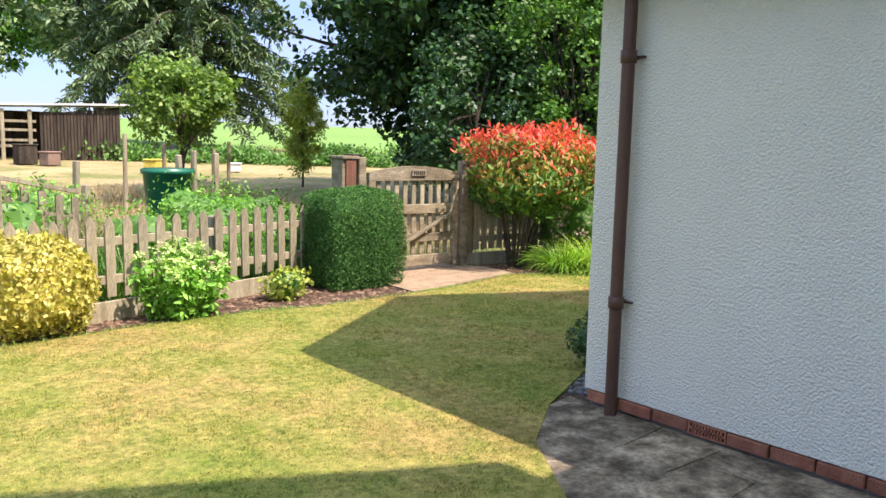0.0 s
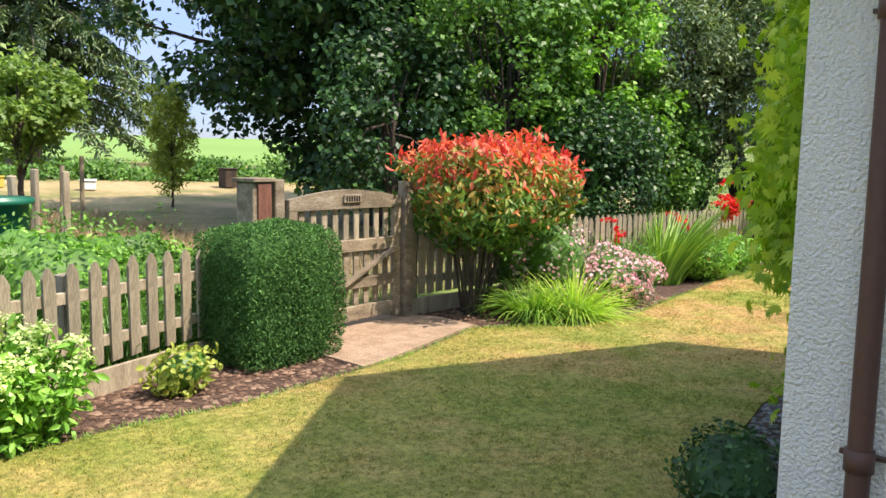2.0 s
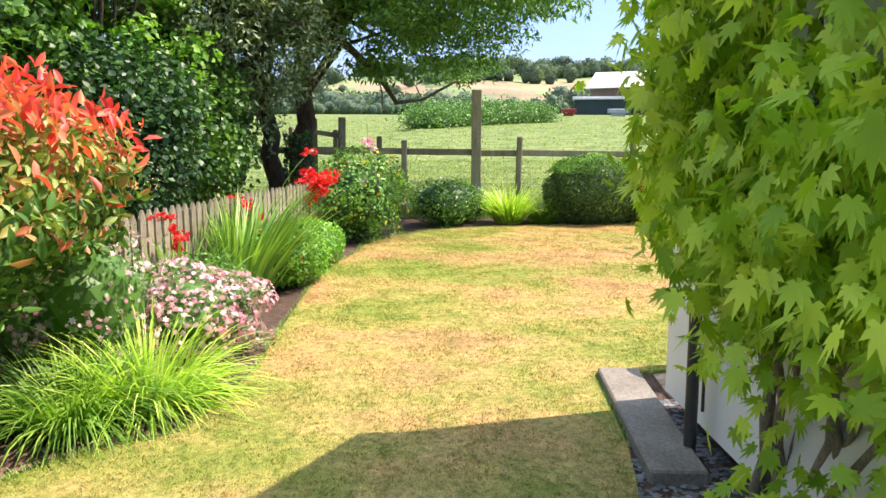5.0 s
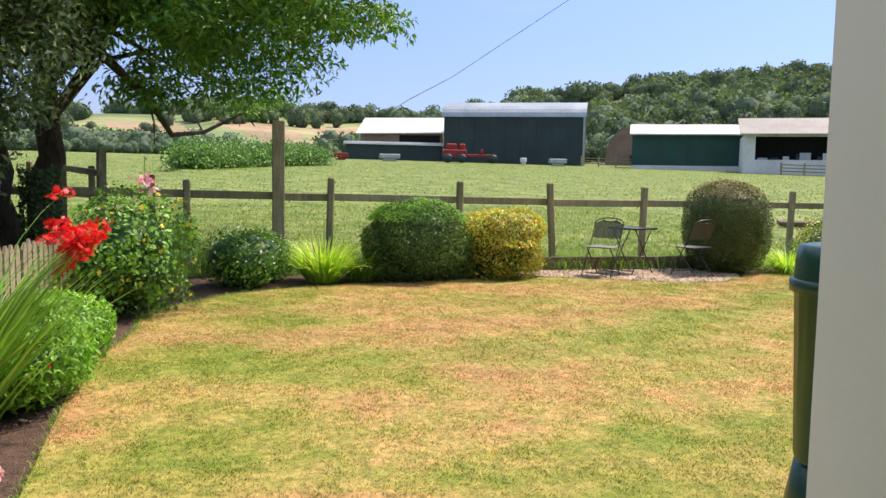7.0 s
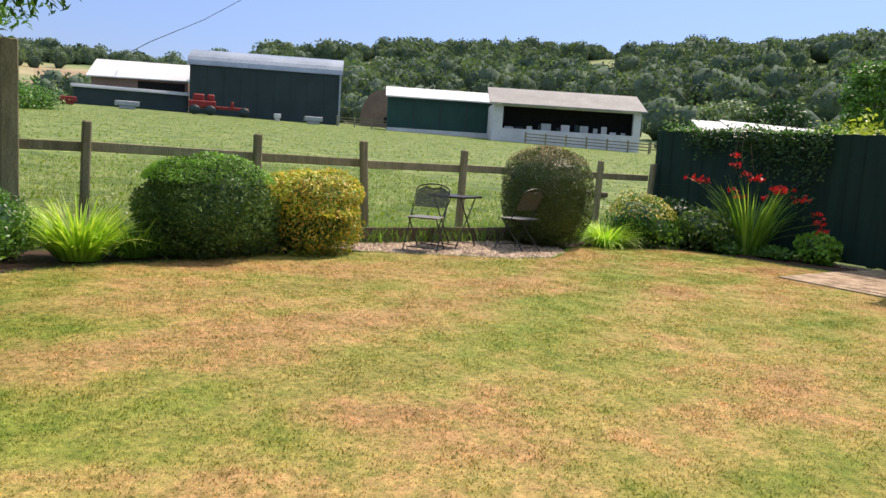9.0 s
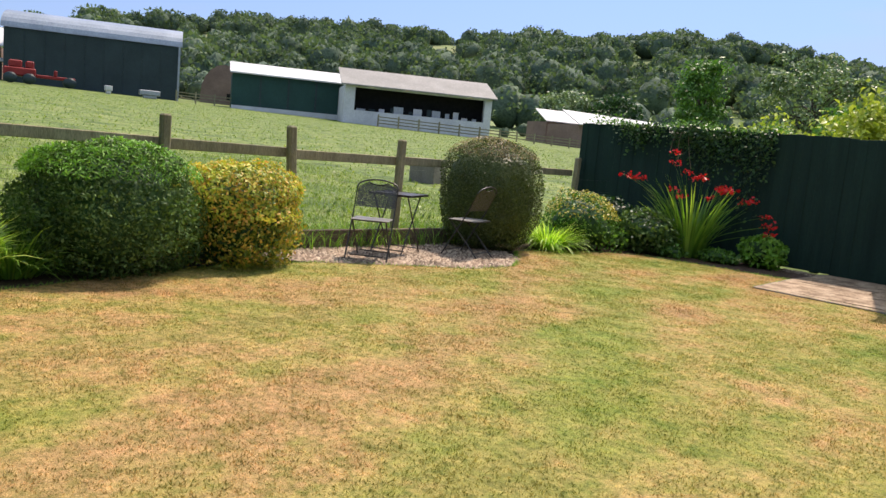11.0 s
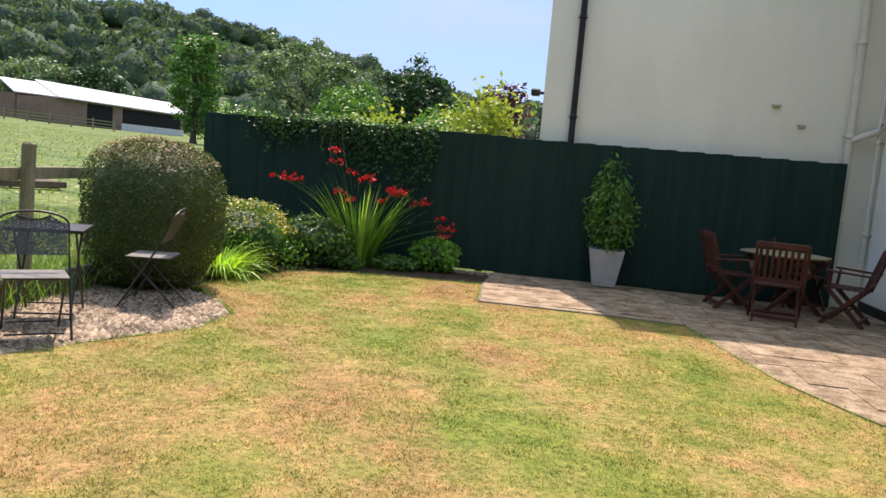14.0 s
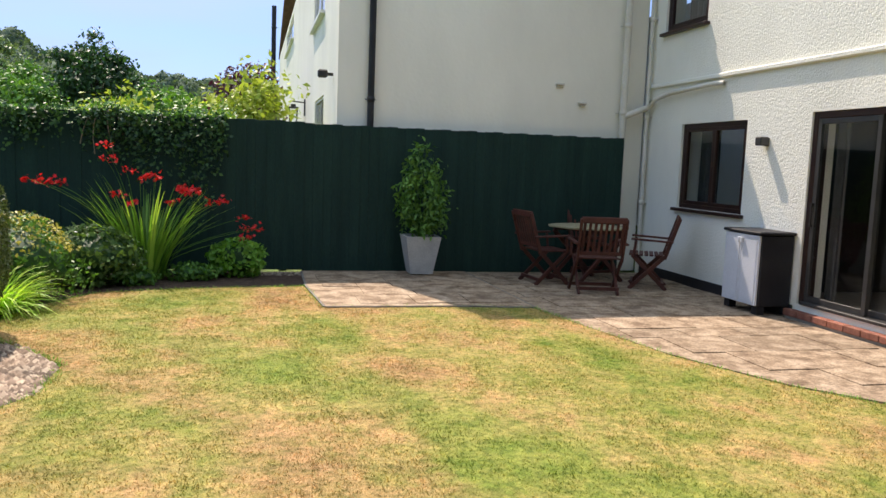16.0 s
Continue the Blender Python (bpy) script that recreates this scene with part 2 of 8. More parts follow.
M["post_wood"] = surface("green_grey_post", [(0.25, (0.19, 0.17, 0.10)), (0.7, (0.37, 0.34, 0.21))], 4.0, 45, 0.4, 0.85, 0.6, 0.005, (3, 3, 0.5), space="Object", vary=0.2)
M["red_wood"] = surface("rusty_wood_face", [(0.3, (0.13, 0.055, 0.035)), (0.7, (0.26, 0.12, 0.08))], 4.0, 45, 0.4, 0.8, 0.5, 0.004, (4, 4, 0.5), space="Object")
M["sleeper"] = surface("sleeper_wood", [(0.25, (0.10, 0.072, 0.052)), (0.7, (0.22, 0.16, 0.12))], 2.0, 35, 0.45, 0.9, 0.6, 0.005, (3, 0.4, 3), space="Object", vary=0.2)
M["green_fence"] = surface("dark_green_stain", [(0.3, (0.008, 0.030, 0.024)), (0.7, (0.014, 0.045, 0.035))], 2.0, 50, 0.3, 0.7, 0.4, 0.003, (4, 4, 0.4), spec=0.2, vary=0.10)
M["chair_wood"] = surface("red_stained_hardwood", [(0.3, (0.058, 0.020, 0.014)), (0.7, (0.115, 0.036, 0.025))], 4, 60, 0.3, 0.55, 0.3, 0.002, space="Object", vary=0.15)
M["brown_frame"] = surface("dark_brown_frame", [(0.3, (0.022, 0.009, 0.007)), (0.7, (0.040, 0.018, 0.013))], 3, 60, 0.2, 0.4, 0)
M["alu"] = surface("grey_aluminium", [(0.3, (0.060, 0.058, 0.055)), (0.7, (0.090, 0.088, 0.084))], 3, 80, 0.1, 0.4, 0, metal=0.5)
M["cab_light"] = surface("pale_grey_plastic", [(0.3, (0.52, 0.55, 0.58)), (0.7, (0.60, 0.62, 0.65))], 3, 60, 0.08, 0.45, 0)
M["cab_dark"] = surface("black_plastic", [(0.3, (0.012, 0.012, 0.014)), (0.7, (0.022, 0.022, 0.025))], 3, 60, 0.1, 0.5, 0)
M["metal_black"] = surface("black_painted_metal", [(0.3, (0.018, 0.016, 0.015)), (0.7, (0.035, 0.030, 0.027))], 10, 90, 0.2, 0.4, 0, spec=0.5)
M["planter"] = surface("pale_stone_planter", [(0.3, (0.34, 0.35, 0.35)), (0.7, (0.46, 0.47, 0.46))], 5, 60, 0.15, 0.6, 0.15)
M["green_plastic"] = surface("green_plastic", [(0.3, (0.004, 0.10, 0.055)), (0.7, (0.006, 0.14, 0.08))], 4, 60, 0.12, 0.38, 0, spec=0.5)
M["butt"] = surface("dark_green_plastic", [(0.3, (0.005, 0.045, 0.034)), (0.7, (0.009, 0.062, 0.048))], 4, 60, 0.12, 0.35, 0, spec=0.5)
M["field"] = surface("pasture", [(0.34, (0.075, 0.130, 0.028)), (0.48, (0.140, 0.205, 0.042)), (0.64, (0.220, 0.262, 0.078))], 0.9, 5.0, 0.55, 0.9, 1.0, 0.12)
M["crop"] = surface("pale_crop", [(0.3, (0.14, 0.26, 0.05)), (0.7, (0.17, 0.29, 0.065))], 0.05, 2.0, 0.10, 0.9, 0.5, 0.05)
M["dry_ground"] = surface("dry_orchard_grass", [(0.35, (0.15, 0.17, 0.05)), (0.5, (0.30, 0.25, 0.11)), (0.65, (0.42, 0.31, 0.16))], 0.5, 6, 0.3, 0.9, 0.7, 0.03)
M["hill"] = surface("hill_pasture", [(0.38, (0.085, 0.130, 0.050)), (0.50, (0.16, 0.22, 0.08)), (0.62, (0.33, 0.28, 0.15))], 0.007, 0.05, 0.2, 0.95, 0)
M["stubble"] = surface("pale_stubble_field", [(0.36, (0.16, 0.15, 0.075)), (0.5, (0.27, 0.20, 0.115)), (0.64, (0.34, 0.24, 0.15))], 0.02, 0.3, 0.2, 0.95, 0)
M["tin_dark"] = surface("dark_tin", [(0.3, (0.016, 0.032, 0.034)), (0.7, (0.028, 0.050, 0.052))], 0.4, 6, 0.2, 0.5, 0.2, 0.02)
M["tin_roof"] = surface("galvanised_roof", [(0.3, (0.26, 0.29, 0.31)), (0.7, (0.40, 0.43, 0.45))], 0.3, 5, 0.2, 0.35, 0.2, 0.02, metal=0.6)
M["tin_white"] = surface("pale_sheet_roof", [(0.3, (0.50, 0.51, 0.50)), (0.7, (0.62, 0.62, 0.60))], 0.3, 5, 0.15, 0.6, 0)
M["green_shed"] = surface("green_cladding", [(0.3, (0.010, 0.050, 0.042)), (0.7, (0.016, 0.068, 0.056))], 0.5, 6, 0.2, 0.6, 0)
M["white_block"] = surface("whitewashed_block", [(0.3, (0.52, 0.53, 0.53)), (0.7, (0.66, 0.67, 0.66))], 0.5, 6, 0.15, 0.8, 0)
M["barn_brick"] = surface("pale_brown_boarding", [(0.3, (0.20, 0.13, 0.10)), (0.7, (0.28, 0.19, 0.15))], 0.5, 6, 0.2, 0.8, 0)
M["shed_wood"] = surface("dark_shed_wood", [(0.3, (0.022, 0.017, 0.013)), (0.7, (0.10, 0.075, 0.055))], 2.0, 20, 0.5, 0.9, 0.4, 0.01, (4, 4, 0.5))
M["red_metal"] = surface("red_machine_paint", [(0.3, (0.22, 0.015, 0.015)), (0.7, (0.32, 0.03, 0.025))], 2, 20, 0.3, 0.5, 0)
M["roof_tile"] = surface("clay_roof", [(0.3, (0.09, 0.05, 0.04)), (0.7, (0.17, 0.10, 0.075))], 3, 20, 0.4, 0.85, 0.5, 0.01)
# near black, mostly for the shade of insides and openings given as colour
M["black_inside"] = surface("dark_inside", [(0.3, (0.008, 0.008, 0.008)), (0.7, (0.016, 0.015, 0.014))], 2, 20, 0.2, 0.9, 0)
# curtain and room wall darkened: the dimness indoors is put into their colours
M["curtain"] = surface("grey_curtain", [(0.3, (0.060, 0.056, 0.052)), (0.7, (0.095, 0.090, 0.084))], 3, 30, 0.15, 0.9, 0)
M["room_wall"] = surface("room_wall_painted_dark", [(0.3, (0.018, 0.017, 0.015)), (0.7, (0.028, 0.026, 0.024))], 2, 20, 0.2, 0.9, 0)
M["white_paint"] = surface("white_paint", [(0.3, (0.72, 0.72, 0.70)), (0.7, (0.80, 0.80, 0.78))], 4, 60, 0.08, 0.5, 0)
M["yellow_thing"] = surface("yellow_plastic", [(0.3, (0.5, 0.38, 0.05)), (0.7, (0.6, 0.48, 0.10))], 4, 30, 0.2, 0.6, 0)
M["glass"] = glass_mat("window_glass")
M["trunk"] = surface("tree_bark", [(0.3, (0.045, 0.035, 0.026)), (0.7, (0.13, 0.105, 0.08))], 6, 40, 0.5, 0.9, 1.0, 0.02, (3, 3, 0.8))
M["pale_trunk"] = surface("pale_bark", [(0.3, (0.20, 0.16, 0.11)), (0.7, (0.34, 0.28, 0.20))], 6, 40, 0.4, 0.9, 0.6, 0.01, (3, 3, 0.8))
M["l_bluegreen"] = leaf_mat("box_shrub_leaf", [(0.0, (0.028, 0.090, 0.028)), (0.6, (0.075, 0.190, 0.055)), (1.0, (0.150, 0.310, 0.095))], 0.25, 0.8, 0.08)
M["l_yellow"] = leaf_mat("golden_leaf", [(0.0, (0.20, 0.23, 0.03)), (0.4, (0.48, 0.43, 0.07)), (1.0, (0.72, 0.64, 0.24))], 0.3, tint=(1.1, 1.05, 0.6))
M["l_gold_body"] = leaf_mat("gold_green_leaf", [(0.0, (0.09, 0.18, 0.03)), (0.4, (0.26, 0.34, 0.05)), (0.75, (0.58, 0.50, 0.08)), (1.0, (0.74, 0.40, 0.10))], 0.3, tint=(1.1, 1.0, 0.6))
M["l_gold_orange"] = leaf_mat("gold_orange_leaf", [(0.0, (0.26, 0.42, 0.05)), (0.45, (0.60, 0.66, 0.10)), (0.82, (0.84, 0.68, 0.12)), (1.0, (0.78, 0.38, 0.10))], 0.3, tint=(1.1, 1.0, 0.6))
M["l_fresh"] = leaf_mat("fresh_leaf", [(0.0, (0.102, 0.275, 0.032)), (0.6, (0.189, 0.435, 0.058)), (1.0, (0.319, 0.580, 0.116))], 0.35)
M["l_pale_head"] = leaf_mat("pale_flower_head", [(0.0, (0.435, 0.609, 0.232)), (1.0, (0.696, 0.812, 0.377))], 0.3)
M["l_mid"] = leaf_mat("mid_leaf", [(0.0, (0.051, 0.138, 0.023)), (0.6, (0.094, 0.232, 0.041)), (1.0, (0.189, 0.377, 0.072))], 0.3)
M["l_pasture"] = leaf_mat("pasture_blade", [(0.0, (0.11, 0.19, 0.028)), (0.6, (0.17, 0.26, 0.042)), (1.0, (0.28, 0.34, 0.08))], 0.4)
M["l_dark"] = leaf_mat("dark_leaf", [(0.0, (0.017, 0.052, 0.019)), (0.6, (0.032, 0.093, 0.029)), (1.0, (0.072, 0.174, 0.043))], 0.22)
M["l_grey"] = leaf_mat("grey_green_leaf", [(0.0, (0.087, 0.145, 0.065)), (0.6, (0.174, 0.261, 0.131)), (1.0, (0.348, 0.450, 0.246))], 0.25)
M["l_conifer"] = leaf_mat("conifer_needles", [(0.0, (0.051, 0.094, 0.043)), (0.6, (0.102, 0.174, 0.072)), (1.0, (0.189, 0.275, 0.116))], 0.15)
M["l_red"] = leaf_mat("red_young_leaf", [(0.0, (0.55, 0.04, 0.05)), (0.5, (0.75, 0.12, 0.07)), (1.0, (0.80, 0.26, 0.10))], 0.35, tint=(1.2, 0.8, 0.6))
M["l_orange"] = leaf_mat("orange_green_leaf", [(0.0, (0.12, 0.24, 0.04)), (0.55, (0.28, 0.36, 0.07)), (0.82, (0.52, 0.28, 0.09)), (1.0, (0.68, 0.17, 0.10))], 0.3, tint=(1.1, 1.0, 0.6))
M["l_maple"] = leaf_mat("maple_leaf", [(0.0, (0.20, 0.38, 0.025)), (0.5, (0.38, 0.56, 0.045)), (1.0, (0.66, 0.76, 0.12))], 0.5, 0.5, tint=(1.2, 1.25, 0.6))
M["l_blade"] = leaf_mat("strap_leaf", [(0.0, (0.087, 0.217, 0.029)), (0.6, (0.174, 0.362, 0.051)), (1.0, (0.377, 0.551, 0.102))], 0.35)
M["l_lime"] = leaf_mat("lime_blade", [(0.0, (0.232, 0.435, 0.043)), (0.6, (0.435, 0.667, 0.087)), (1.0, (0.696, 0.812, 0.203))], 0.4)
M["l_young"] = leaf_mat("young_tree_leaf", [(0.0, (0.10, 0.20, 0.04)), (0.6, (0.17, 0.29, 0.06)), (1.0, (0.29, 0.42, 0.10))], 0.35)
# deepened leaf; on the round shrub it carries the shade of the sides
M["l_box"] = leaf_mat("dense_shrub_leaf", [(0.0, (0.042, 0.090, 0.026)), (0.6, (0.090, 0.170, 0.048)), (1.0, (0.200, 0.310, 0.100))], 0.22, 0.6, 0.2)
M["l_topiary"] = leaf_mat("clipped_yew_leaf", [(0.0, (0.042, 0.068, 0.020)), (0.6, (0.088, 0.128, 0.036)), (1.0, (0.17, 0.215, 0.070))], 0.2)
M["l_topbrown"] = leaf_mat("scorched_leaf", [(0.0, (0.232, 0.145, 0.087)), (0.6, (0.348, 0.261, 0.131)), (1.0, (0.522, 0.464, 0.189))], 0.2, tint=(1.0, 0.95, 0.7))
M["l_purple"] = leaf_mat("purple_leaf", [(0.0, (0.051, 0.017, 0.029)), (1.0, (0.145, 0.051, 0.072))], 0.2, tint=(1.1, 0.6, 0.8))
M["l_lime_tree"] = leaf_mat("yellow_green_tree_leaf", [(0.0, (0.232, 0.319, 0.043)), (1.0, (0.551, 0.609, 0.131))], 0.3)
M["f_pink"] = leaf_mat("pink_petal", [(0.0, (0.78, 0.26, 0.36)), (0.5, (0.86, 0.50, 0.56)), (1.0, (0.90, 0.74, 0.74))], 0.3, tint=(1.1, 0.9, 0.95))
M["f_red"] = leaf_mat("red_petal", [(0.0, (0.62, 0.012, 0.02)), (1.0, (0.85, 0.05, 0.04))], 0.3, tint=(1.2, 0.6, 0.6))
M["f_yellow"] = leaf_mat("yellow_petal", [(0.0, (0.75, 0.52, 0.03)), (1.0, (0.85, 0.70, 0.10))], 0.3, tint=(1.1, 1.0, 0.5))
M["f_white"] = leaf_mat("white_petal", [(0.0, (0.65, 0.65, 0.58)), (1.0, (0.82, 0.82, 0.78))], 0.3, tint=(1.0, 1.0, 0.95))
M["straw"] = leaf_mat("dry_straw", [(0.0, (0.30, 0.22, 0.12)), (1.0, (0.50, 0.40, 0.24))], 0.3, tint=(1.0, 0.95, 0.8))
# paled and blued: the haze over the far hillside is put into this colour
M["far_tree"] = surface("far_wood_hazed", [(0.30, (0.060, 0.100, 0.064)), (0.5, (0.085, 0.132, 0.082)), (0.7, (0.118, 0.165, 0.098))], 0.10, 1.6, 0.45, 0.95, 0.6, 0.5)


# ---- mesh builders ----
def obj(name, mesh, mat, parent=None, label=""):
    ob = new(name, mesh)
    if mat is not None and not mesh.materials:
        mesh.materials.append(mat)
    if parent is not None:
        ob.parent = parent
    if label:
        ob["label"] = label
    return ob


def part(name, bm, mat, parent=None, label=""):
    me = bpy.data.meshes.new(name)
    bm.to_mesh(me)
    bm.free()
    return obj(name, me, mat, parent, label)


def np_mesh(name, verts, faces, mat, parent=None, label="", smooth=False):
    me = bpy.data.meshes.new(name)
    verts, faces = np.asarray(verts, np.float32), np.asarray(faces, np.int32)
    me.vertices.add(len(verts))
    me.vertices.foreach_set("co", verts.ravel())
    k = faces.shape[1]
    me.loops.add(faces.size)
    me.loops.foreach_set("vertex_index", faces.ravel())
    me.polygons.add(len(faces))
    me.polygons.foreach_set("loop_start", np.arange(0, faces.size, k, dtype=np.int32))
    me.polygons.foreach_set("loop_total", np.full(len(faces), k, np.int32))
    if smooth:
        me.polygons.foreach_set("use_smooth", np.ones(len(faces), bool))
    me.update(calc_edges=True)
    return obj(name, me, mat, parent, label)


def thing(name, loc=(0, 0, 0), rz=0.0, label="", category="", group="", kind=""):
    e = new(name)
    e.empty_display_size = 0.1
    e.matrix_basis = pose(*loc, 0, 0, rz)
    return tagged(e, label, category, group, kind)


def add_box(bm, lo, hi, bevel=0.0, m=None):
    x0, y0, z0 = lo
    x1, y1, z1 = hi
    vs = [bm.verts.new(p) for p in ((x0, y0, z0), (x1, y0, z0), (x1, y1, z0), (x0, y1, z0), (x0, y0, z1), (x1, y0, z1), (x1, y1, z1), (x0, y1, z1))]
    fs = [bm.faces.new([vs[i] for i in f]) for f in ((3, 2, 1, 0), (4, 5, 6, 7), (0, 1, 5, 4), (1, 2, 6, 5), (2, 3, 7, 6), (3, 0, 4, 7))]
    if m is not None:
        for v in vs:
            v.co = m @ v.co
    if bevel:
        es = list({e for f in fs for e in f.edges})
        bmesh.ops.bevel(bm, geom=es, offset=bevel, segments=1, affect="EDGES")
    return bm


def boxes(*bs, bevel=0.0):
    bm = bmesh.new()
    for lo, hi in bs:
        add_box(bm, lo, hi, bevel)
    return bm


def add_bar(bm, a, b, w, d=None, bevel=0.0):
    """A straight bar of section w by d from a to b."""
    a, b = Vector(a), Vector(b)
    d = d or w
    q = (b - a).to_track_quat("Z", "Y").to_matrix().to_4x4()
    return add_box(bm, (-w / 2, -d / 2, 0), (w / 2, d / 2, (b - a).length), bevel, Matrix.Translation(a) @ q)


def tube_arrays(paths, sides=6):
    """Tapered tubes along polylines: paths is a list of (points, radii)."""
    V, Fc, base = [], [], 0
    ang = np.linspace(0, 2 * np.pi, sides, endpoint=False)
    for pts, radii in paths:
        pts = np.asarray(pts, float)
        radii = np.asarray(radii, float)
        tan = np.gradient(pts, axis=0)
        tan /= np.linalg.norm(tan, axis=1, keepdims=True) + 1e-9
        ref = np.where(np.abs(tan[:, 2:3]) > 0.9, [[1.0, 0, 0]], [[0, 0, 1.0]])
        u = np.cross(tan, ref)
        u /= np.linalg.norm(u, axis=1, keepdims=True) + 1e-9
        w = np.cross(tan, u)
        ring = pts[:, None] + radii[:, None, None] * (np.cos(ang)[None, :, None] * u[:, None] + np.sin(ang)[None, :, None] * w[:, None])
        V.append(ring.reshape(-1, 3))
        n = len(pts)
        i = np.arange(n - 1)[:, None] * sides + np.arange(sides)[None]
        j = np.arange(n - 1)[:, None] * sides + (np.arange(sides)[None] + 1) % sides
        Fc.append(np.stack([i, j, j + sides, i + sides], -1).reshape(-1, 4) + base)
        base += n * sides
    return np.concatenate(V), np.concatenate(Fc)


def tubes(name, paths, mat, parent=None, label="", sides=6):
    v, f = tube_arrays(paths, sides)
    return np_mesh(name, v, f, mat, parent, label, True)


LEAF = (np.array([(0, 0, 0), (0.5, 0.45, 0.10), (0, 1.0, 0.0), (-0.5, 0.45, 0.10)]), np.array([(0, 1, 2), (0, 2, 3)]))
LONG = (np.array([(0, 0, 0), (0.5, 0.35, 0.12), (0.42, 0.7, 0.05), (0, 1.0, -0.12), (-0.42, 0.7, 0.05), (-0.5, 0.35, 0.12), (0, 0.5, 0)]),
        np.array([(0, 1, 6), (1, 2, 6), (2, 3, 6), (3, 4, 6), (4, 5, 6), (5, 0, 6)]))


def lobed(spread, lengths):
    vs, fs = [(0.0, 0.0, 0.0)], []
    for a, r in zip(spread, lengths):
        ca, sa = math.cos(radians(a)), math.sin(radians(a))
        k = len(vs)
        for s, t in ((-0.13, 0.5), (0.0, 1.0), (0.13, 0.5)):
            x, y = s, r * t
            vs.append((ca * x + sa * y, -sa * x + ca * y, -0.10 * r * t * t))
        fs += [(0, k, k + 1), (0, k + 1, k + 2)]
    return np.array(vs), np.array(fs)


PALM = lobed((-100, -55, -24, 0, 24, 55, 100), (0.35, 0.70, 0.98, 1.20, 0.98, 0.70, 0.35))
FLOWER = lobed((0, 60, 120, 180, 240, 300), (0.5,) * 6)


def leaf_arrays(rng, pts, normals, size, width=0.6, shape=LEAF, droop=0.0, jitter=0.7):
    """One leaf at every point, facing about along the normals."""
    tv, tf = shape
    n = len(pts)
    nz = normals + rng.normal(0, jitter, (n, 3))
    nz /= np.linalg.norm(nz, axis=1, keepdims=True) + 1e-9
    d = rng.normal(0, 1, (n, 3))
    d[:, 2] -= droop * 2
    d -= (d * nz).sum(1, keepdims=True) * nz
    d /= np.linalg.norm(d, axis=1, keepdims=True) + 1e-9
    s = np.cross(d, nz)
    sc = size * rng.uniform(0.65, 1.25, (n, 1, 1))
    v = pts[:, None] + sc * (tv[None, :, 0:1] * width * s[:, None] + tv[None, :, 1:2] * d[:, None] + tv[None, :, 2:3] * nz[:, None])
    f = tf[None] + (np.arange(n) * len(tv))[:, None, None]
    return v.reshape(-1, 3), f.reshape(-1, 3)


def tagged_stuff(name, v, f, mat, parent):
    return tagged(np_mesh(name, v, f, mat, parent), kind="stuff")


def leaves(name, rng, pts, normals, size, mat, parent, width=0.6, shape=LEAF, droop=0.0, jitter=0.7, label=""):
    v, f = leaf_arrays(rng, pts, normals, size, width, shape, droop, jitter)
    return tagged(np_mesh(name, v, f, mat, parent, label), kind="stuff")


def lumps(d, seed, amp):
    """A smooth lumpy factor for directions d."""
    r = np.random.default_rng(seed)
    out = np.zeros(len(d))
    for k in range(10):
        w = r.normal(0, 1, 3) * (1.6 + 0.55 * k)
        out += np.sin(d @ w + r.uniform(0, 6.28)) / (1.3 + 0.35 * k)
    return 1 + amp * out / 3


def crown_points(rng, n, radii, boxy=2.0, amp=0.12, seed=1, depth=0.25, low=-1.0):
    """Points and normals on a lumpy rounded body of those half sizes, centred on 0. boxy 2 is round, more is squarer."""
    d = rng.normal(0, 1, (int(n * 2.2) + 20, 3))
    d /= np.linalg.norm(d, axis=1, keepdims=True)
    d = d[d[:, 2] > low][:n]
    k = (np.abs(d) ** boxy).sum(1) ** (-1 / boxy)
    S = rng.normal(0, 1, (70, 3))
    S /= np.linalg.norm(S, axis=1, keepdims=True)
    near = np.clip(((d @ S.T).max(1) - 0.93) / 0.07, 0, 1)
    r = k * lumps(d, seed, amp) * (1 - depth * rng.random(len(d)) ** 2) * (0.96 + (amp * 0.75) * near)
    p = d * r[:, None] * np.array(radii)
    nn = d ** 1 / np.array(radii)
    nn = np.sign(d) * np.abs(d) ** (boxy - 1) / np.array(radii)
    nn /= np.linalg.norm(nn, axis=1, keepdims=True)
    return p, nn


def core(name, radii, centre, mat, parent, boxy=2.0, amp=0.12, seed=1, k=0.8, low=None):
    """A dense, lumpy closed body inside a bush; its dark colour paints the shade."""
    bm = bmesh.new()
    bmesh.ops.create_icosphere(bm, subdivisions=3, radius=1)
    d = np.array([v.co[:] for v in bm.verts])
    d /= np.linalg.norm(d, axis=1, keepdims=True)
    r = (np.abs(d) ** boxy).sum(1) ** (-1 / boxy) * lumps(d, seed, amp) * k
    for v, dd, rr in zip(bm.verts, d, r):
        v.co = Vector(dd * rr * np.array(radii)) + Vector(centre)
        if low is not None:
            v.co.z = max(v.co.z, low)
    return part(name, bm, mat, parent)


